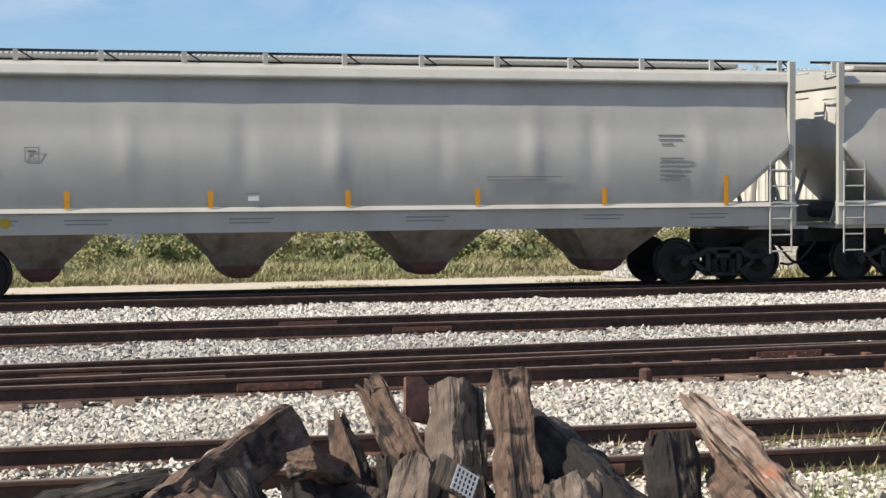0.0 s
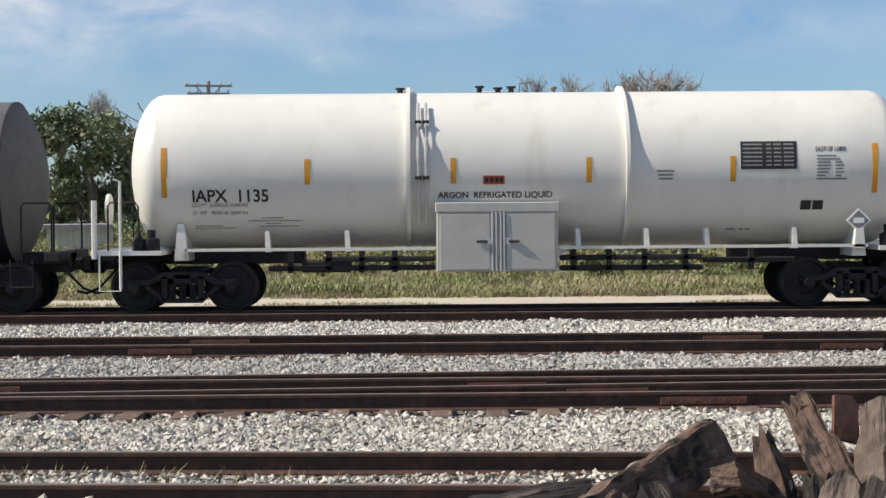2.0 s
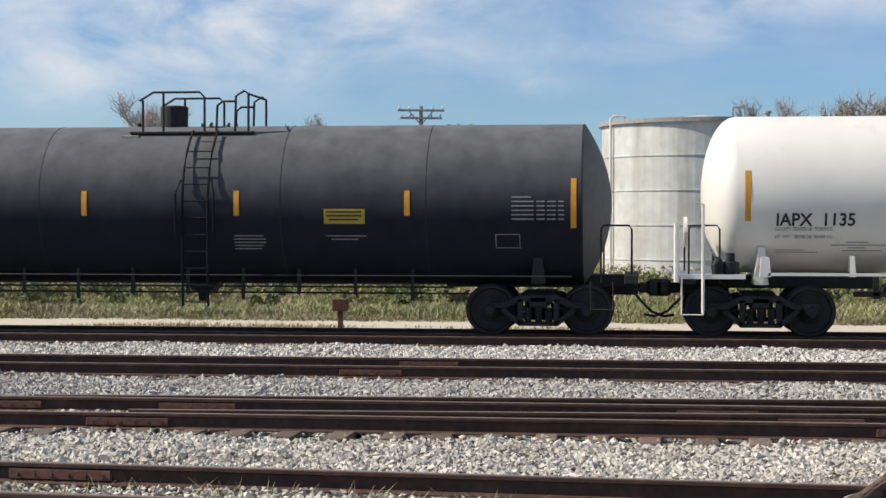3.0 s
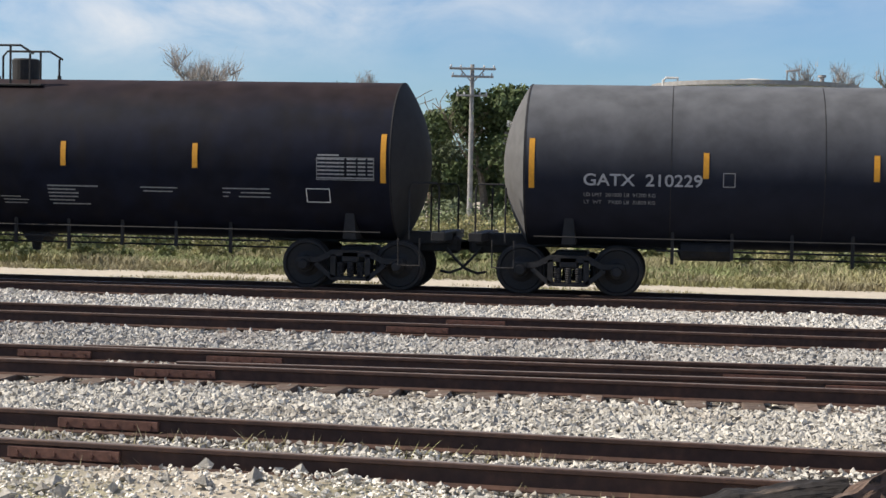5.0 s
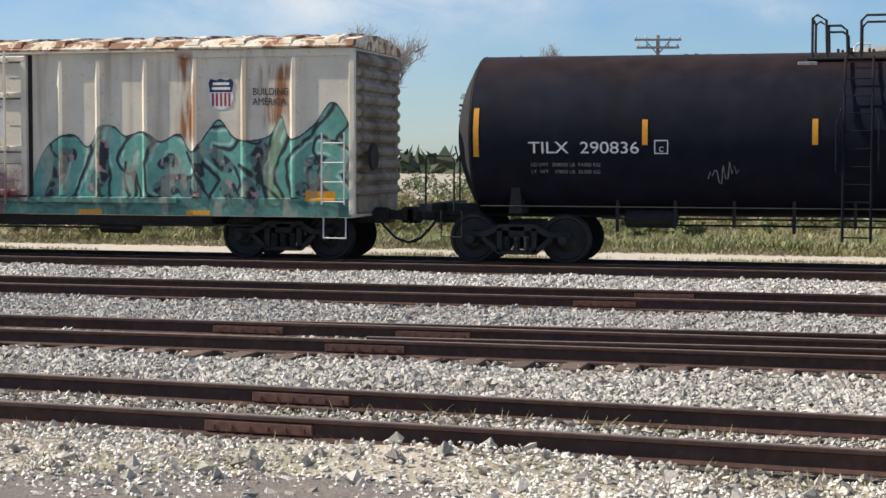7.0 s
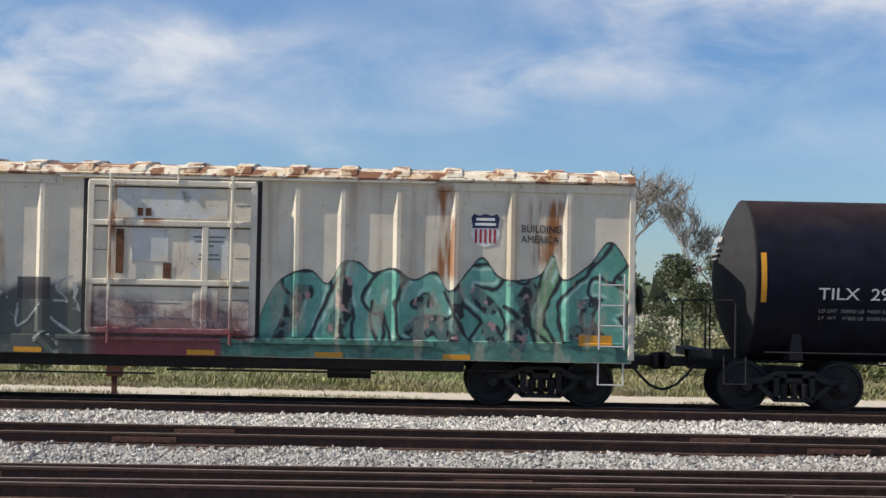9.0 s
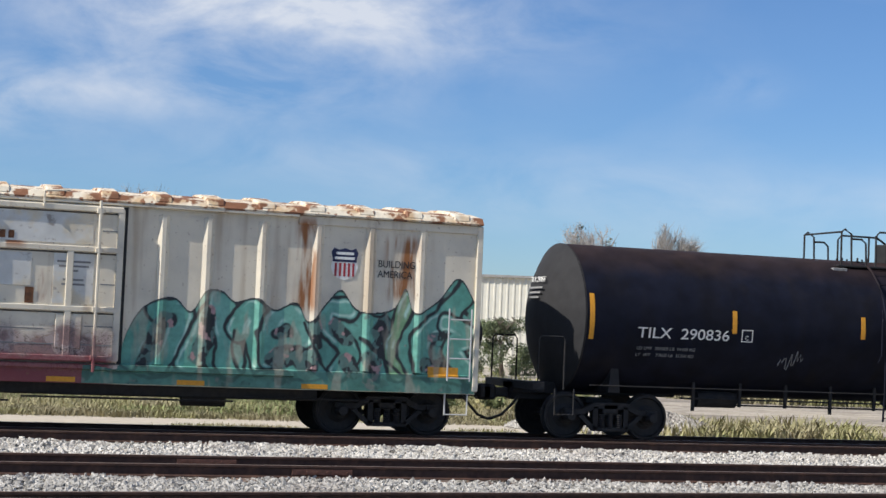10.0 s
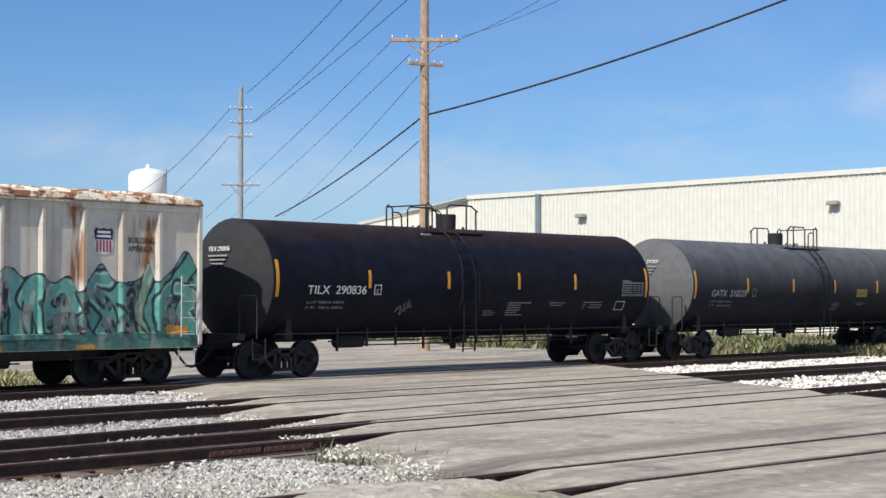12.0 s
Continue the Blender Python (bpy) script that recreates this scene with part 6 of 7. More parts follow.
blades("dry_weeds", "dry weeds along the old siding", 1300, (-9, 12, 10.4, 13.2), 0.26, 0.006, M_DRY, 7, 0.05)
blades("dry_weeds", "sparse dry weeds in sandy gravel", 1300, (-8, 11, 8.2, 10.8), 0.22, 0.006, M_DRY, 8, 0.0)
blades("green_weeds", "green weeds in sandy gravel", 800, (-8, 11, 7.6, 10.6), 0.20, 0.010, M_FRESH, 9, 0.12)
blades("green_weeds", "green weeds beside the heaped ties", 700, (4.6, 8.2, 9.6, 11.0), 0.30, 0.009, M_FRESH, 10, -0.2)
blades("dry_weeds", "dry weeds at the edge of the crossing", 420, (10.5, 15.5, 9.0, 15.5), 0.30, 0.007, M_DRY, 11, 0.0, off_rails)
blades("green_weeds", "green weeds at the edge of the crossing", 160, (17.0, 21.5, 27.5, 31.2), 0.42, 0.016, M_FRESH, 12, 0.0, off_rails)
blades("dry_weeds", "brown dry weeds on the dirt beside the road", 900, (10.6, 14.0, 10.0, 12.9), 0.42, 0.006, M_DRY, 21)
blades("far_grass", "dry grass before the cream warehouse", 8000, (55, 67, 10, 64), 0.80, 0.05, M_DRY, 22)
blades("far_grass", "green weeds before the cream warehouse", 3000, (55, 67, 10, 64), 0.7, 0.05, M_FRESH, 23, -0.05)
blades("dry_weeds", "straw weeds at the edge of the crossing", 500, (16.0, 24.5, 34.0, 40.5), 0.55, 0.03, M_DRY, 13)


def tree(name, label, az, r, height, spread, seed, leafy=1.0, base=0.25, material=None):
    """A tapered trunk with limbs, twigs and a crown of small leaves."""
    rr = random.Random(seed)
    x, y = polar(az, r)
    t = thing(name, label, "tree", pose(x, y, -0.3))
    limbs, tips = bmesh.new(), []

    def limb(p, d, length, rad, depth):
        pts, rads = [p], [rad]
        cur, way = p.copy(), d.copy()
        for k in range(3):
            way = (way + Vector((rr.uniform(-.25, .25), rr.uniform(-.25, .25), rr.uniform(-.05, .2)))).normalized()
            cur = cur + way * length / 3
            pts.append(cur.copy())
            rads.append(rad * (1 - 0.2 * (k + 1)))
        n = 6 if depth < 2 else 4
        rings = []
        for i, q in enumerate(pts):
            dd = (pts[min(i + 1, 3)] - pts[max(i - 1, 0)]).normalized()
            side = dd.cross(Vector((0.3, 1, 0.1))).normalized()
            up = side.cross(dd)
            rings.append([limbs.verts.new(q + (side * math.cos(6.283 * j / n) + up * math.sin(6.283 * j / n)) * max(rads[i], 0.014 if leafy > 0.5 else 0.028)) for j in range(n)])
        for a, b in zip(rings, rings[1:]):
            for j in range(n):
                limbs.faces.new((a[j], a[(j + 1) % n], b[(j + 1) % n], b[j]))
        if depth >= 2:
            tips.extend(pts[1:])
        if depth < (3 if leafy > 0.5 else 4):
            for _ in range(4 if depth < 2 else 3):
                a = rr.uniform(0, 6.283)
                out = Vector((math.cos(a) * spread / height * 2.0, math.sin(a) * spread / height * 2.0, rr.uniform(0.15, 1.0))).normalized()
                start = pts[rr.randint(2, 3)]
                limb(start, (way * 0.35 + out).normalized(), length * rr.uniform(0.5, 0.72), rads[-1] * 0.62, depth + 1)
    limb(Vector((0, 0, 0)), Vector((0, 0, 1)), height * (0.33 if leafy > .5 else .36), height * 0.028, 0)
    k = height / max(q.co.z for q in limbs.verts)
    wide = spread / max(math.hypot(q.co.x, q.co.y) for q in limbs.verts)
    for q in limbs.verts:
        q.co = (q.co.x * wide, q.co.y * wide, height * max(q.co.z * k / height, 0) ** 0.75)
    tips = [Vector((q.x * wide, q.y * wide, height * max(q.z * k / height, 0) ** 0.75)) for q in tips]
    part("trunk", limbs, M_BARK if leafy > 0.5 else M_TWIG, t)
    if leafy < 0.5:
        g = np.random.default_rng(seed + 100)
        src = np.array([q[:] for q in tips])
        src = src[src[:, 2] > height * 0.4]
        n = 2600
        s0 = src[g.integers(0, len(src), n)] + g.normal(0, 0.12, (n, 3))
        out = s0 - np.array([0, 0, height * 0.45])
        out /= np.linalg.norm(out, axis=1, keepdims=True)
        way = out + g.normal(0, 0.45, (n, 3))
        s1 = s0 + way * (height * 0.055 * g.uniform(0.5, 1.3, (n, 1)))
        s1[:, 2] = np.minimum(s1[:, 2], height * 1.04)
        side = g.normal(0, 0.011, (n, 3))
        v = np.stack([s0 - side, s0 + side, s1], 1)
        tagged(part("brush", mesh_from("brush", v.reshape(-1, 3).tolist(), (3 * np.arange(n)[:, None] + np.arange(3)[None]).tolist()), M_TWIG, t), kind="stuff")
    if leafy > 0.5:
        g = np.random.default_rng(seed)
        lumps = 26
        a, u = g.uniform(0, 6.283, lumps), g.uniform(0, 1, lumps)
        z = base + (0.93 - base) * g.uniform(0, 1, lumps) ** 0.8
        wide = spread * np.sqrt(np.clip(1 - ((z - 0.42) / 0.62) ** 2, 0.08, 1)) * np.sqrt(u) * 0.9
        c = np.stack([wide * np.cos(a), wide * np.sin(a), z * height], -1)
        rad = max(height, 1.6 * spread) * g.uniform(0.08, 0.16, lumps)
        count = int(14000 * leafy)
        k = g.integers(0, lumps, count)
        n = g.normal(0, 1, (count, 3))
        n /= np.linalg.norm(n, axis=1, keepdims=True)
        q = c[k] + n * (rad[k] * g.uniform(0.45, 1.12, count))[:, None]
        q[:, 2] = np.clip(q[:, 2], 0.15, height)
        v = q[:, None] + g.normal(0, height * 0.0125, (count, 4, 3))
        f = (4 * np.arange(count)[:, None] + np.arange(4)[None]).tolist()
        tagged(part("crown", mesh_from("crown", v.reshape(-1, 3).tolist(), f), material or M_LEAF, t), kind="stuff")
    elif leafy > 0:
        g = np.random.default_rng(seed)
        base_p = np.array([p[:] for p in tips])
        high = base_p[base_p[:, 2] > height * 0.55]
        spots = high[g.integers(0, len(high), int(240 * leafy))]
        q = (spots[:, None] + g.normal(0, 0.14, (len(spots), 9, 3))).reshape(-1, 3)
        v = q[:, None] + g.normal(0, 0.075, (len(q), 4, 3))
        tagged(part("leaf_clumps", mesh_from("leaf_clumps", v.reshape(-1, 3).tolist(), (4 * np.arange(len(q))[:, None] + np.arange(4)[None]).tolist()), M_LEAF, t), kind="stuff")
    return t


M_LEAF2 = mat("bright tree leaves", (0.125, 0.175, 0.060), 0.7, 0, (0.5, 0.4), spread=0.4)
tree("tree", "dense green tree behind the grass", -11.4, 78, 7.0, 3.6, 11, 1.0, 0.12)
tree("tree", "dense bright green tree behind the grass", -7.0, 76, 6.9, 3.0, 12, 1.0, 0.1, M_LEAF2)
tree("tree", "dark green tree behind the grass", -8.8, 84, 6.2, 3.0, 13, 1.0, 0.1)
tree("tree", "grey-green tree beyond the yard", 11.9, 88, 4.2, 2.6, 14, 1.0, 0.02)
tree("tree", "olive green tree before the white warehouse", 20.7, 95, 3.5, 2.0, 32, 0.8, 0.05)
tree("tree", "green tree beyond the yard", 9.9, 92, 4.9, 4.0, 15, 1.0, 0.02)
tree("bare_tree", "pale bare winter tree over the green tree", 9.6, 97, 8.6, 2.8, 31, 0.06)
tree("tree", "green tree before the white warehouse", 14.6, 95, 3.9, 3.0, 16, 1.0, 0.05)
tree("tree", "green tree before the white warehouse", 16.6, 99, 4.4, 3.0, 17, 1.0, 0.05, M_LEAF2)
tree("tree", "dark green tree behind the small shed", -2.7, 92, 5.6, 3.2, 18, 1.0, 0.05)
tree("tree", "olive green tree behind the small shed", -1.2, 95, 5.4, 3.0, 28, 1.0, 0.05)
tree("tree", "dark green tree behind the small shed", -4.6, 96, 5.6, 3.0, 29, 1.0, 0.05, M_LEAF2)
tree("tree", "dark green tree behind the silo", 6.4, 84, 5.4, 2.0, 19, 0.8, 0.1)
tree("bare_tree", "broad bare winter tree", -17.0, 112, 11.4, 4.2, 21, 0.0)
tree("bare_tree", "small bare winter tree", -11.4, 118, 10.2, 2.0, 22, 0.0)
tree("bare_tree", "bare winter tree with a few leaf clumps", 4.5, 104, 10.4, 3.0, 23, 0.0)
tree("bare_tree", "bare winter tree with dark seed clumps", 7.0, 106, 10.8, 4.6, 24, 0.14)
tree("bare_tree", "bare winter tree beyond the warehouse", 24.2, 110, 10.0, 4.0, 25, 0.08)
tree("bare_tree", "bare winter tree beside the white wall", 26.0, 96, 9.0, 2.6, 26, 0.0)
tree("bare_tree", "small bare tree behind the grey shed", -20.3, 104, 8.0, 2.4, 27, 0.0)


def hedge(name, label, az0, az1, r0, r1, high, count, material, seed, fine=0.055):
    """A low belt of bushes, as leaves in lumps."""
    g = np.random.default_rng(seed)
    lumps = 260
    az, rr = g.uniform(az0, az1, lumps), g.uniform(r0, r1, lumps)
    c = np.stack([rr * np.sin(np.radians(az)), rr * np.cos(np.radians(az)), g.uniform(0, high * 0.7, lumps)], -1)
    rad = g.uniform(0.3, 0.75, lumps) * high * 0.7
    k = g.integers(0, lumps, count)
    n = g.normal(0, 1, (count, 3))
    n /= np.linalg.norm(n, axis=1, keepdims=True)
    q = c[k] + n * (rad[k] * g.uniform(0.4, 1.1, count))[:, None] * np.array([1.6, 1.2, 1.0])
    q[:, 2] = np.maximum(q[:, 2], -0.25)
    v = q[:, None] + g.normal(0, fine, (count, 4, 3))
    ob = part(name, mesh_from(name, v.reshape(-1, 3).tolist(), (4 * np.arange(count)[:, None] + np.arange(4)[None]).tolist()), material)
    return tagged(ob, label, "bushes", kind="stuff")


hedge("bushes", "low belt of green bushes behind the tall grass", -34, 13, 66, 76, 1.5, 30000, M_LEAF, 41)
M_OLIVE = mat("olive scrub", (0.20, 0.20, 0.085), 0.85, 0, (0.9, 0.35), [((0.29, 0.255, 0.13), 0.5, 0.45, 0.65)], spread=0.35)
hedge("scrub", "low olive and straw scrub among the grass", -34, 24, 46, 58, 0.75, 60000, M_OLIVE, 43, 0.036)
hedge("scrub", "low green scrub among the grass", -34, 24, 44, 57, 0.50, 16000, M_FRESH, 44)
hedge("bushes", "low belt of bright green bushes behind the tall grass", -34, 20, 58, 66, 0.9, 46000, M_OLIVE, 42, 0.036)


def ribbed_wall(length, height, pitch=0.3, depth=0.05):
    """Metal cladding with upright ribs, along x, its face towards -y."""
    pts, x = [], 0.0
    while x < length:
        pts += [(x, 0.0), (x + pitch * 0.62, 0.0), (x + pitch * 0.70, -depth), (x + pitch * 0.92, -depth)]
        x += pitch
    pts.append((length, 0.0))
    bm = bmesh.new()
    lo = [bm.verts.new((a, b, 0)) for a, b in pts]
    hi = [bm.verts.new((a, b, height)) for a, b in pts]
    for i in range(len(pts) - 1):
        bm.faces.new((lo[i], lo[i + 1], hi[i + 1], hi[i]))
    box((0, 0.01, 0), (length, 0.3, height), bm)
    return bm


def warehouse():
    t = thing("warehouse", "large cream metal-clad warehouse with wall lamps", "warehouse", pose(71.2, 36.7, -0.3))
    # long wall from the corner towards the camera's side
    part("wall", ribbed_wall(62, 8.25), M_WHITE, t, m=pose(2.75, 28.9, 0, 0, 0, -95.5))
    part("wall", ribbed_wall(36, 8.25), M_WHITE, t, m=pose(2.75 + 19.4 + 0.6, 28.9 + 29.6, 0, 0, 0, -123.5))
    part("fascia", box((0, -0.12, 8.25), (62, 0.4, 8.5)), M_WHITE, t, m=pose(2.75, 28.9, 0, 0, 0, -95.5))
    part("fascia", box((0, -0.12, 8.25), (36, 0.4, 8.5)), M_WHITE, t, m=pose(2.75 + 20.0, 58.5, 0, 0, 0, -123.5))
    part("downpipe", box((5.9, -0.2, 0), (6.25, -0.06, 8.3)), M_BLUEGREY, t, m=pose(2.75, 28.9, 0, 0, 0, -95.5))
    for d in (9.2, 25.9):
        part("wall_lamp", box((d, -0.45, 6.8), (d + 0.6, -0.06, 7.02), None, 0.04), M_GREYPOLE, t, m=pose(2.75, 28.9, 0, 0, 0, -95.5))
    roof = bmesh.new()
    vs = [roof.verts.new(p) for p in ((2.7, 28.9, 8.4), (22.7, 58.5, 8.4), (62, 58, 9.6), (58, -30, 9.6), (-3.2, -32.8, 8.4))]
    roof.faces.new(vs)
    part("roof", roof, M_WHITE, t)


warehouse()


def shed(name, label, az0, az1, r, top, material, depth=12, door=None):
    x0, y0 = polar(az0, r)
    x1, y1 = polar(az1, r)
    length = math.hypot(x1 - x0, y1 - y0)
    turn = math.degrees(math.atan2(y1 - y0, x1 - x0))
    t = thing(name, label, "shed", pose(x0, y0, -0.3, 0, 0, turn))
    part("wall", ribbed_wall(length, top, 0.5, 0.05), material, t)
    part("back", box((0, 0.31, 0), (length, depth, top - 0.01)), material, t)
    part("roof", prism([(-0.2, top), (length + 0.2, top), (length + 0.2, top + 0.18), (-0.2, top + 0.18)], -0.3, depth + 0.2), M_GREYPOLE, t)
    if door:
        part("opening", box((door[0], -0.08, door[2]), (door[1], -0.052, door[3])), M_INK, t, "dark doorway")
    return t


shed("metal_shed", "blue-grey metal shed with a dark opening", -31, -19.3, 85, 5.7, M_BLUEGREY, 14, (14.6, 15.9, 0.8, 3.6))
shed("white_warehouse", "distant white flat-roofed warehouse", 13.2, 32, 128, 6.9, M_WHITE, 30)
shed("white_building", "distant white building above the trees", -3.2, -1.4, 130, 7.0, M_WHITE, 14)
shed("white_building", "distant white building above the trees", 11.2, 12.9, 125, 7.0, M_WHITE, 10)
M_SAGE = mat("sage painted metal", (0.38, 0.42, 0.36), 0.6, 0, (2, 0.08))
shed("container", "pale sage green flat-roofed shed", -3.1, -0.6, 66, 1.6, M_SAGE, 3)
shed("container", "pale sage green storage container", -13.0, -11.0, 64, 1.4, M_SAGE, 3)
ob = part("hanging_sign", box((-0.25, -0.03, -0.45), (0.25, 0.03, 0.45), None, 0.01), M_RED, None, "", pose(*polar(-3.25, 65), 0.45))
tagged(ob, "red and white board leaning by the sage shed", "sign")
part("board_centre", box((-0.12, -0.035, -0.25), (0.12, -0.031, 0.25)), M_LETTER, ob)


def water_tower():
    x, y = polar(37.32, 200)
    t = thing("water_tower", "white elevated water tank on legs", "water tower", pose(x, y, -0.3))
    part("tank", lathe([(14.5, 1.9), (14.7, 2.25), (15.0, 2.3), (17.1, 2.3), (17.5, 2.0), (17.8, 1.2), (17.95, 0.25), (18.4, 0.2)], "z", 32), M_LETTER, t, smooth=True)
    for k in range(4):
        a = math.pi / 4 + k * math.pi / 2
        part("leg", tube([(2.6 * math.cos(a), 2.6 * math.sin(a), 0), (2.0 * math.cos(a), 2.0 * math.sin(a), 15.2)], 0.16), M_LETTER, t)
    part("riser", tube([(0, 0, 0), (0, 0, 14.6)], 0.35), M_LETTER, t)
    part("ladder", tube([(2.45, -0.4, 0), (2.45, -0.4, 18.0)], 0.09), M_GREYPOLE, t)


water_tower()


def cable(a, b, sag, r, label="overhead cable sagging between the poles"):
    a, b = Vector(a), Vector(b)
    pts = [a.lerp(b, k / 14) - Vector((0, 0, sag * 4 * (k / 14) * (1 - k / 14))) for k in range(15)]
    return tagged(part("overhead_cable", tube(pts, r, None, 5), M_WIRE), label, "cable", "overhead cables")


def utility_pole(label, az, r, height, rad, material, arms):
    """arms: height, half width, turn."""
    x, y = polar(az, r)
    t = thing("utility_pole", label, "utility pole", pose(x, y, -0.3), "utility poles")
    part("pole", lathe([(0, rad), (height + 0.3, rad * 0.72)], "z", 14), material, t)
    for z, w, turn, th in arms:
        arm = part("crossarm", box((-w, -0.16, z + 0.3 - th), (w, -0.05, z + 0.3 + th), None, 0.01), material, t, m=pose(0, 0, 0, 0, 0, turn))
        for dx in (-0.92, -0.5, 0.5, 0.92):
            part("insulator", lathe([(z + 0.3 + th, 0.03), (z + 0.3 + th + 0.06, 0.05), (z + 0.3 + th + 0.12, 0.025)], "z", 8, None, (dx * w, -0.1, 0)), M_GALV, arm)
        if w > 1:
            for s in (-1, 1):
                part("arm_brace", tube([(s * w * 0.55, -0.11, z + 0.3), (0, -0.11, z - 0.35)], 0.03), material, arm)
    return t, Vector((x, y, 0))


def height_at(el, r):
    return EYE[2] + el * r


RA, RB = 62, 92
pole_a, pa = utility_pole("tall brown wooden utility pole with crossarms", 46.9, RA, 15.5, 0.21, M_POLE, ((height_at(0.1584, RA), 1.32, -47, 0.07), (height_at(0.1435, RA), 0.75, -20, 0.06)))
pole_b, pb = utility_pole("slim grey utility pole with short arms", 40.5, RB, height_at(0.1285, RB), 0.17, M_GREYPOLE,
                          ((height_at(0.069, RB), 1.08, -40, 0.04), (height_at(0.1153, RB), 0.62, -40, 0.03), (height_at(0.0984, RB), 0.62, -40, 0.03), (height_at(0.1069, RB), 0.62, -40, 0.03)))
utility_pole("short wooden pole with two double crossarms", -7.5, 74, 7.5, 0.13, M_GREYPOLE, ((7.3, 1.05, 12, 0.05), (6.95, 0.95, 12, 0.05), (6.1, 0.7, 12, 0.04)))
utility_pole("grey lamp post beside the metal shed", -20.83, 80, height_at(0.0546, 80), 0.12, M_GREYPOLE, ())


def spot(az, el, r):
    x, y = polar(az, r)
    return (x, y, EYE[2] + el * r)


cable(spot(46.95, 0.1125, RA), spot(64.3, 0.2107, 48), 0.35, 0.040)
cable(spot(46.75, 0.1105, RA), spot(41.7, 0.0500, 96), 0.25, 0.035)
cable(spot(46.7, 0.0966, RA), spot(43.0, 0.0480, 110), 0.3, 0.018)
for a0, e0, a1, e1 in ((40.7, 0.1251, 45.75, 0.2182), (40.9, 0.1072, 47.26, 0.2183), (40.95, 0.1072, 48.51, 0.2183)):
    cable(spot(a0, e0, RB), spot(a1, e1, 52), 0.25, 0.016)
for a0, e0, a1, e1 in ((45.8, 0.1590, 40.96, 0.0787), (46.4, 0.1500, 41.94, 0.0788), (46.67, 0.1365, 43.71, 0.0825)):
    cable(spot(a0, e0, RA), spot(a0 + 1.6 * (a1 - a0), e0 + 1.6 * (e1 - e0), 155), 0.35, 0.013)
for a0, e0, a1, e1 in ((47.3, 0.1539, 52.8, 0.2036), (48.2, 0.1608, 54.5, 0.2090)):
    cable(spot(a0, e0, RA), spot(a1, e1, 50), 0.25, 0.009)
for el in (0.1150, 0.0984):
    cable(spot(40.1, el, RB), spot(36.5, el - 0.055, 150), 0.8, 0.018)


def marker_post():
    x, y = polar(-10.3, 34.6)
    t = thing("marker_post", "rusty track-side post with a small box", "post", pose(x, y, -0.3))
    part("post", box((-0.055, -0.04, 0), (0.055, 0.04, 0.62), None, 0.01), M_GATE, t)
    part("box", box((-0.17, -0.07, 0.52), (0.17, 0.07, 0.78), None, 0.015), M_JOINT, t)


marker_post()

M_FARWOOD = mat("far woods", (0.05, 0.065, 0.035), 0.9, 0, (0.05, 0.3), spread=0.3)
g = np.random.default_rng(31)
cnt = 9000
azs, rs = g.uniform(-75, 95, cnt), g.uniform(260, 330, cnt)
c = np.stack([rs * np.sin(np.radians(azs)), rs * np.cos(np.radians(azs)), g.uniform(-0.3, 6.0, cnt) * (0.6 + 0.4 * np.sin(azs * 0.9))], -1)
v = c[:, None] + g.normal(0, 1.3, (cnt, 4, 3))
tagged(part("far_woods", mesh_from("far_woods", v.reshape(-1, 3).tolist(), (4 * np.arange(cnt)[:, None] + np.arange(4)[None]).tolist()), M_FARWOOD), "distant low belt of trees along the horizon", "woods", kind="stuff")


# ---- the heap of old ties in front ----
def old_tie(name, label, top, foot, w, d, material, seed, split=0.0, roll=0.0, category="railway tie"):
    """A weathered tie from foot to top, its end checked and worn."""
    top, foot = Vector(top), Vector(foot)
    length = (top - foot).length
    bm = bmesh.new()
    nu, nv, nl = 9, 8, 34
    rr = random.Random(seed)
    rings = []
    off = rr.uniform(0, 50)
    ring_uv = [(i / nu, 0) for i in range(nu)] + [(1, j / nv) for j in range(nv)] + [(1 - i / nu, 1) for i in range(nu)] + [(0, 1 - j / nv) for j in range(nv)]
    for k in range(nl + 1):
        u = k / nl
        ring = []
        for a, b in ring_uv:
            x, y = (a - 0.5) * w, (b - 0.5) * d
            fib = noise.noise((x * 22 + off, y * 22, u * length * 1.2)) * 0.024 + noise.noise((x * 7 + off, y * 7, u * length * 6)) * 0.032 + noise.noise((x * 18 + off, y * 18, u * length * 17)) * 0.012
            corner = 1 - 0.07 * (abs(a - 0.5) > 0.45 and abs(b - 0.5) > 0.45)
            worn = 1 - split * max(0, u - 0.7) / 0.3 * (0.5 + 0.5 * noise.noise((a * 3 + off, b * 3, 7)))
            q = Vector((x * corner * worn, y * corner * worn, 0))
            n = q.normalized() if q.length else q
            end = (noise.noise((x * 16 + off, y * 16, 3.3)) * (0.03 + 0.16 * split)) * (u > 0.93)
            ring.append(bm.verts.new(q + n * fib + Vector((0, 0, u * length + end))))
        rings.append(ring)
    k = len(ring_uv)
    for a, b in zip(rings, rings[1:]):
        for i in range(k):
            bm.faces.new((a[i], a[(i + 1) % k], b[(i + 1) % k], b[i]))
    bm.faces.new(rings[0][::-1])
    bm.faces.new(rings[-1])
    way = (top - foot).normalized()
    m = Matrix.Translation(foot) @ way.to_track_quat("Z", "Y").to_matrix().to_4x4() @ pose(0, 0, 0, 0, 0, roll)
    return tagged(part(name, bm, material, None, "", m), label, category, "heaped old ties")


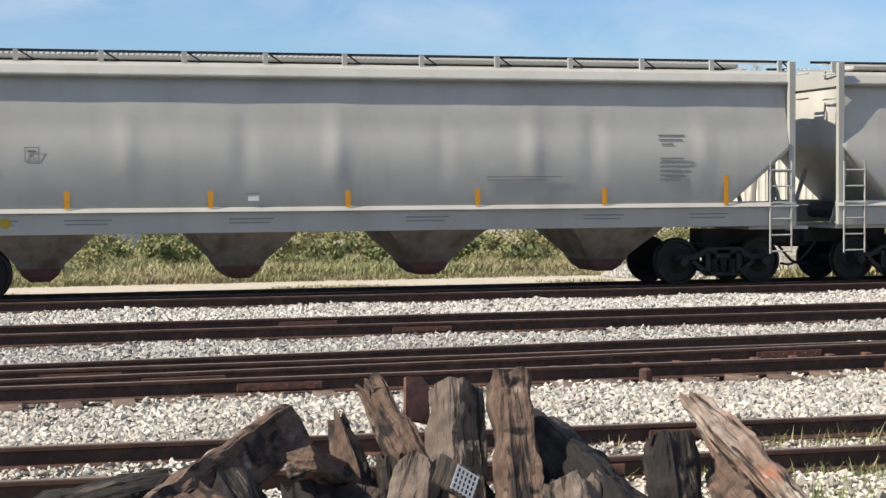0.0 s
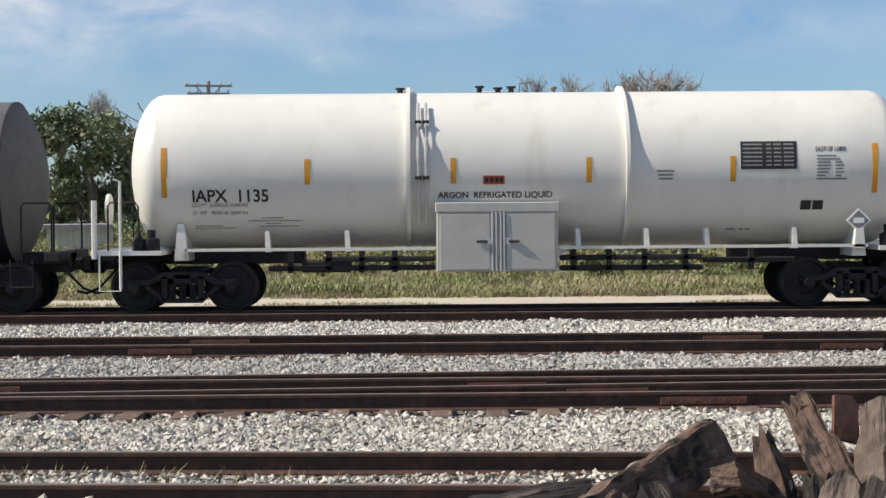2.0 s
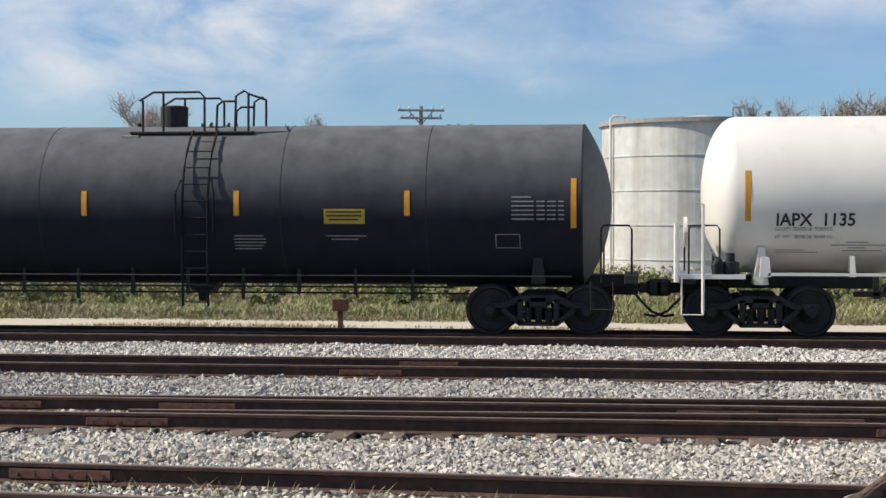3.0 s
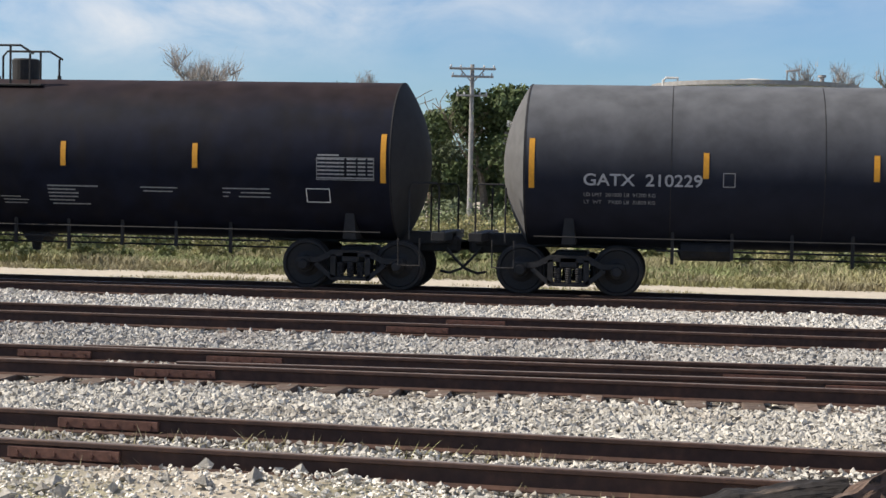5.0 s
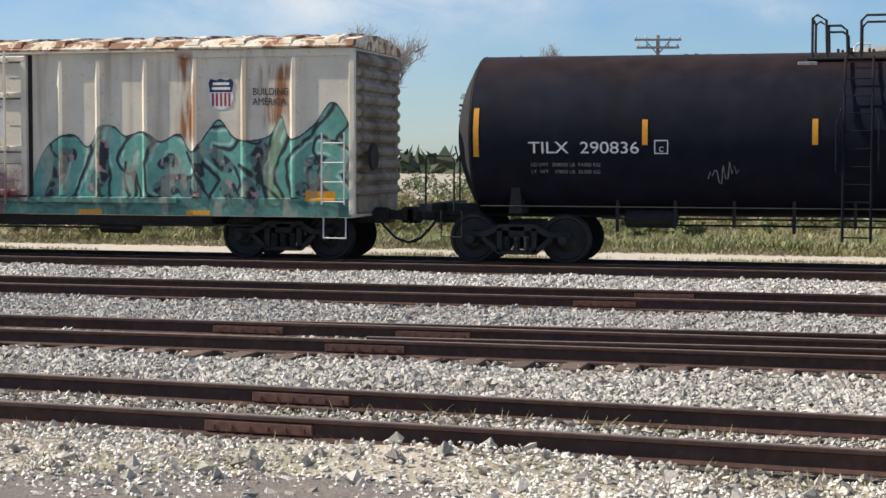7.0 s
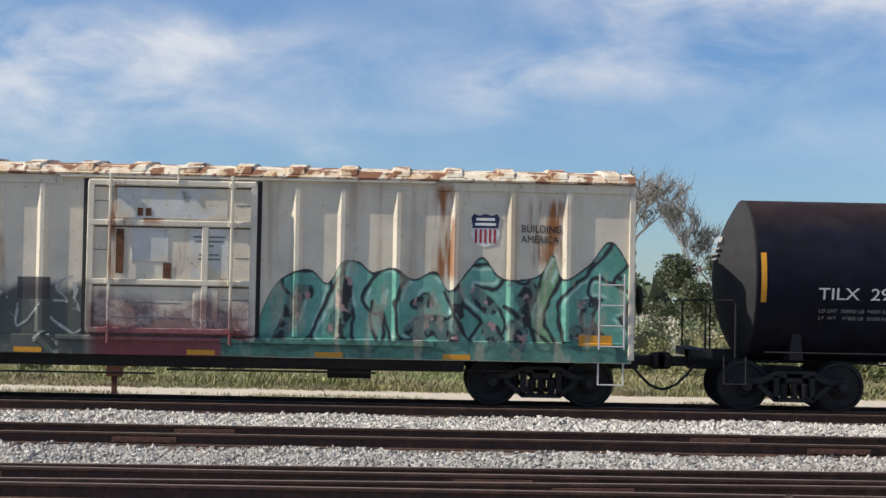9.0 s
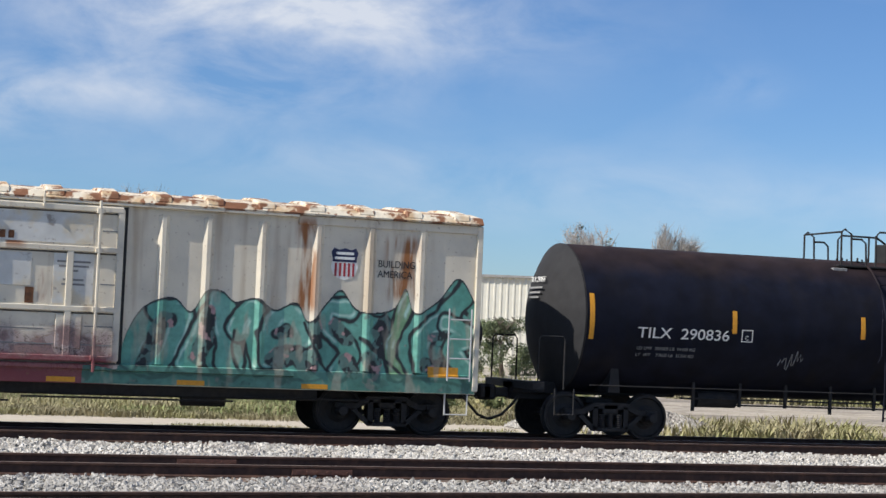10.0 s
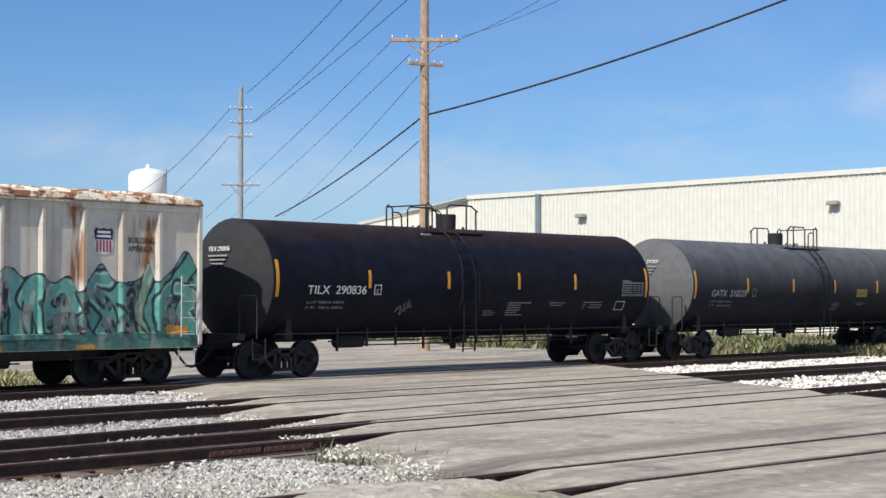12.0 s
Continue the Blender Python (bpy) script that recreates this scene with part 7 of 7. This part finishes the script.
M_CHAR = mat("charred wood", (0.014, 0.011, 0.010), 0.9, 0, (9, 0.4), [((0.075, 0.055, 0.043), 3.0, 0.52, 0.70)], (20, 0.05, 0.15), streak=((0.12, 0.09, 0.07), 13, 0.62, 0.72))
M_GREYTIE = mat("grey weathered wood", (0.135, 0.105, 0.085), 0.95, 0, (10, 0.35), [((0.10, 0.07, 0.052), 2.2, 0.45, 0.66)], (26, 0.05, 0.10), streak=[((0.02, 0.015, 0.012), 18, 0.52, 0.59), ((0.22, 0.18, 0.145), 9, 0.58, 0.70)])


def at(az, el, r):
    x, y = polar(az, r)
    return (x, y, EYE[2] + el * r)


old_tie("old_tie", "long brown weathered tie lying slanted on the heap", at(9.9, -0.146, 9.9), at(3.6, -0.222, 8.6), 0.30, 0.24, M_OLDTIE, 1, 0.15, 62)
old_tie("tie_stub", "short broken brown tie end in the heap", at(10.3, -0.165, 9.0), at(12.4, -0.185, 9.6), 0.19, 0.16, M_OLDTIE, 2, 0.2, 20)
old_tie("old_tie", "narrow split tie leaning in the heap", at(11.6, -0.141, 9.6), at(13.2, -0.235, 9.1), 0.16, 0.15, M_OLDTIE, 3, 0.6, 30)
old_tie("old_tie", "split reddish tie leaning across the heap", at(12.7, -0.121, 9.8), at(16.0, -0.225, 9.0), 0.24, 0.19, M_OLDTIE, 4, 0.55, 65)
old_tie("old_tie", "thick squared tie standing corner-on in the heap", at(15.75, -0.123, 9.6), at(15.9, -0.245, 8.9), 0.27, 0.24, M_GREYTIE, 5, 0.12, 38)
old_tie("old_tie", "squared brown tie standing upright in the heap", at(17.6, -0.1155, 9.5), at(18.3, -0.245, 8.8), 0.235, 0.19, M_OLDTIE, 6, 0.06, 4)
old_tie("old_tie", "charred black tie slumped in the heap", at(18.6, -0.150, 9.9), at(22.0, -0.215, 9.0), 0.42, 0.34, M_CHAR, 7, 0.5, 30)
old_tie("old_tie", "charred black stump beside the heap", at(23.2, -0.1525, 9.4), at(23.9, -0.245, 9.2), 0.24, 0.22, M_CHAR, 8, 0.35, 15)
old_tie("old_tie", "splintered red-brown tie leaning away from the heap", at(24.0, -0.130, 9.9), at(28.9, -0.222, 8.8), 0.26, 0.16, M_REDTIE, 9, 0.75, 70)
old_tie("old_tie", "broken tie at the foot of the splintered one", at(25.0, -0.172, 9.5), at(27.0, -0.225, 8.6), 0.22, 0.2, M_OLDTIE, 10, 0.5, 40)
old_tie("old_tie", "dark tie half buried at the edge of the heap", at(5.6, -0.178, 9.9), at(0.9, -0.196, 9.8), 0.22, 0.18, M_CHAR, 11, 0.4, 20)
# near-black mound, added as dark mass behind and below the ties
def debris_mound():
    bm = bmesh.new()
    n = 44
    grid = []
    for i in range(n + 1):
        row = []
        for j in range(n + 1):
            u, v = i / n * 2 - 1, j / n * 2 - 1
            d = math.hypot(u, v)
            h = max(0, 1 - d * d) * (0.50 + 0.22 * noise.noise((u * 4, v * 4, 5))) + 0.14 * noise.noise((u * 11, v * 9, 1.0)) * (d < 0.9)
            row.append(bm.verts.new((u * 1.75, v * 0.85, max(h, -0.05))))
        grid.append(row)
    for i in range(n):
        for j in range(n):
            bm.faces.new((grid[i][j], grid[i + 1][j], grid[i + 1][j + 1], grid[i][j + 1]))
    return tagged(part("debris_mound", bm, M_CHAR, m=pose(2.25, 8.95, -0.31)), "near-black mound filling the heap under the ties", "debris")


debris_mound()
# broken pieces, mostly near-black, added to darken the heap between the ties
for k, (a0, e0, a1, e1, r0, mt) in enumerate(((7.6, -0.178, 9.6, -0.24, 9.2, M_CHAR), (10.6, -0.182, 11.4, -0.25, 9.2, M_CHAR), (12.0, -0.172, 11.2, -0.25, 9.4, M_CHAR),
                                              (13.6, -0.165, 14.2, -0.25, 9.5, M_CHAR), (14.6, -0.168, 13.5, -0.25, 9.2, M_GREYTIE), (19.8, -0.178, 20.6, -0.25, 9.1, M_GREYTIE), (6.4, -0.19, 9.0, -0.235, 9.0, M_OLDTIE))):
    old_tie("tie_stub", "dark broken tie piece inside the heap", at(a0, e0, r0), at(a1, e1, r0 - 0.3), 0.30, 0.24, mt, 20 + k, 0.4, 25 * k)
tagged(part("tie_plate", prism([(-0.09, -0.14), (0.09, -0.14), (0.10, 0.10), (0.05, 0.15), (-0.07, 0.13)], -0.012, 0.012), M_JOINT, None, "", Matrix.Translation(at(14.35, -0.129, 9.7)) @ pose(0, 0, 0, -25, 15, 20)),
       "rusty steel tie plate sticking out of the heap", "tie plate")
grille = tagged(part("nail_plate", box((-0.13, -0.010, -0.09), (0.13, 0.010, 0.09), None, 0.004), M_GREYTIE, None, "", Matrix.Translation(at(15.75, -0.178, 8.72)) @ pose(0, 0, 0, -25, 32, 5)), "wooden offcut with a steel nail plate", "nail plate")
for i in range(6):
    part("plate_rib", box((-0.02 + 0.026 * i, -0.014, -0.07), (-0.008 + 0.026 * i, -0.010, 0.075)), M_GALV, grille)
for j in range(5):
    part("plate_rib", box((-0.02, -0.0155, -0.065 + 0.032 * j), (0.125, -0.0115, -0.057 + 0.032 * j)), M_GALV, grille)


# ---- what moves ----
def motions():
    for car, place in CARS:
        walk(car, [(t, pose(place + s, TRACK_A, 0)) for t, s in SHIFT])
    at = np.array(SHIFT)
    times = np.arange(0, 12.0001, 0.1)
    turns = np.degrees(np.interp(times, at[:, 0], at[:, 1]) / 0.457)
    for w, dx in WHEELSETS:
        walk(w, [(t, pose(dx, 0, 0.457, 0, a, 0)) for t, a in zip(times.tolist(), turns.tolist())])


motions()
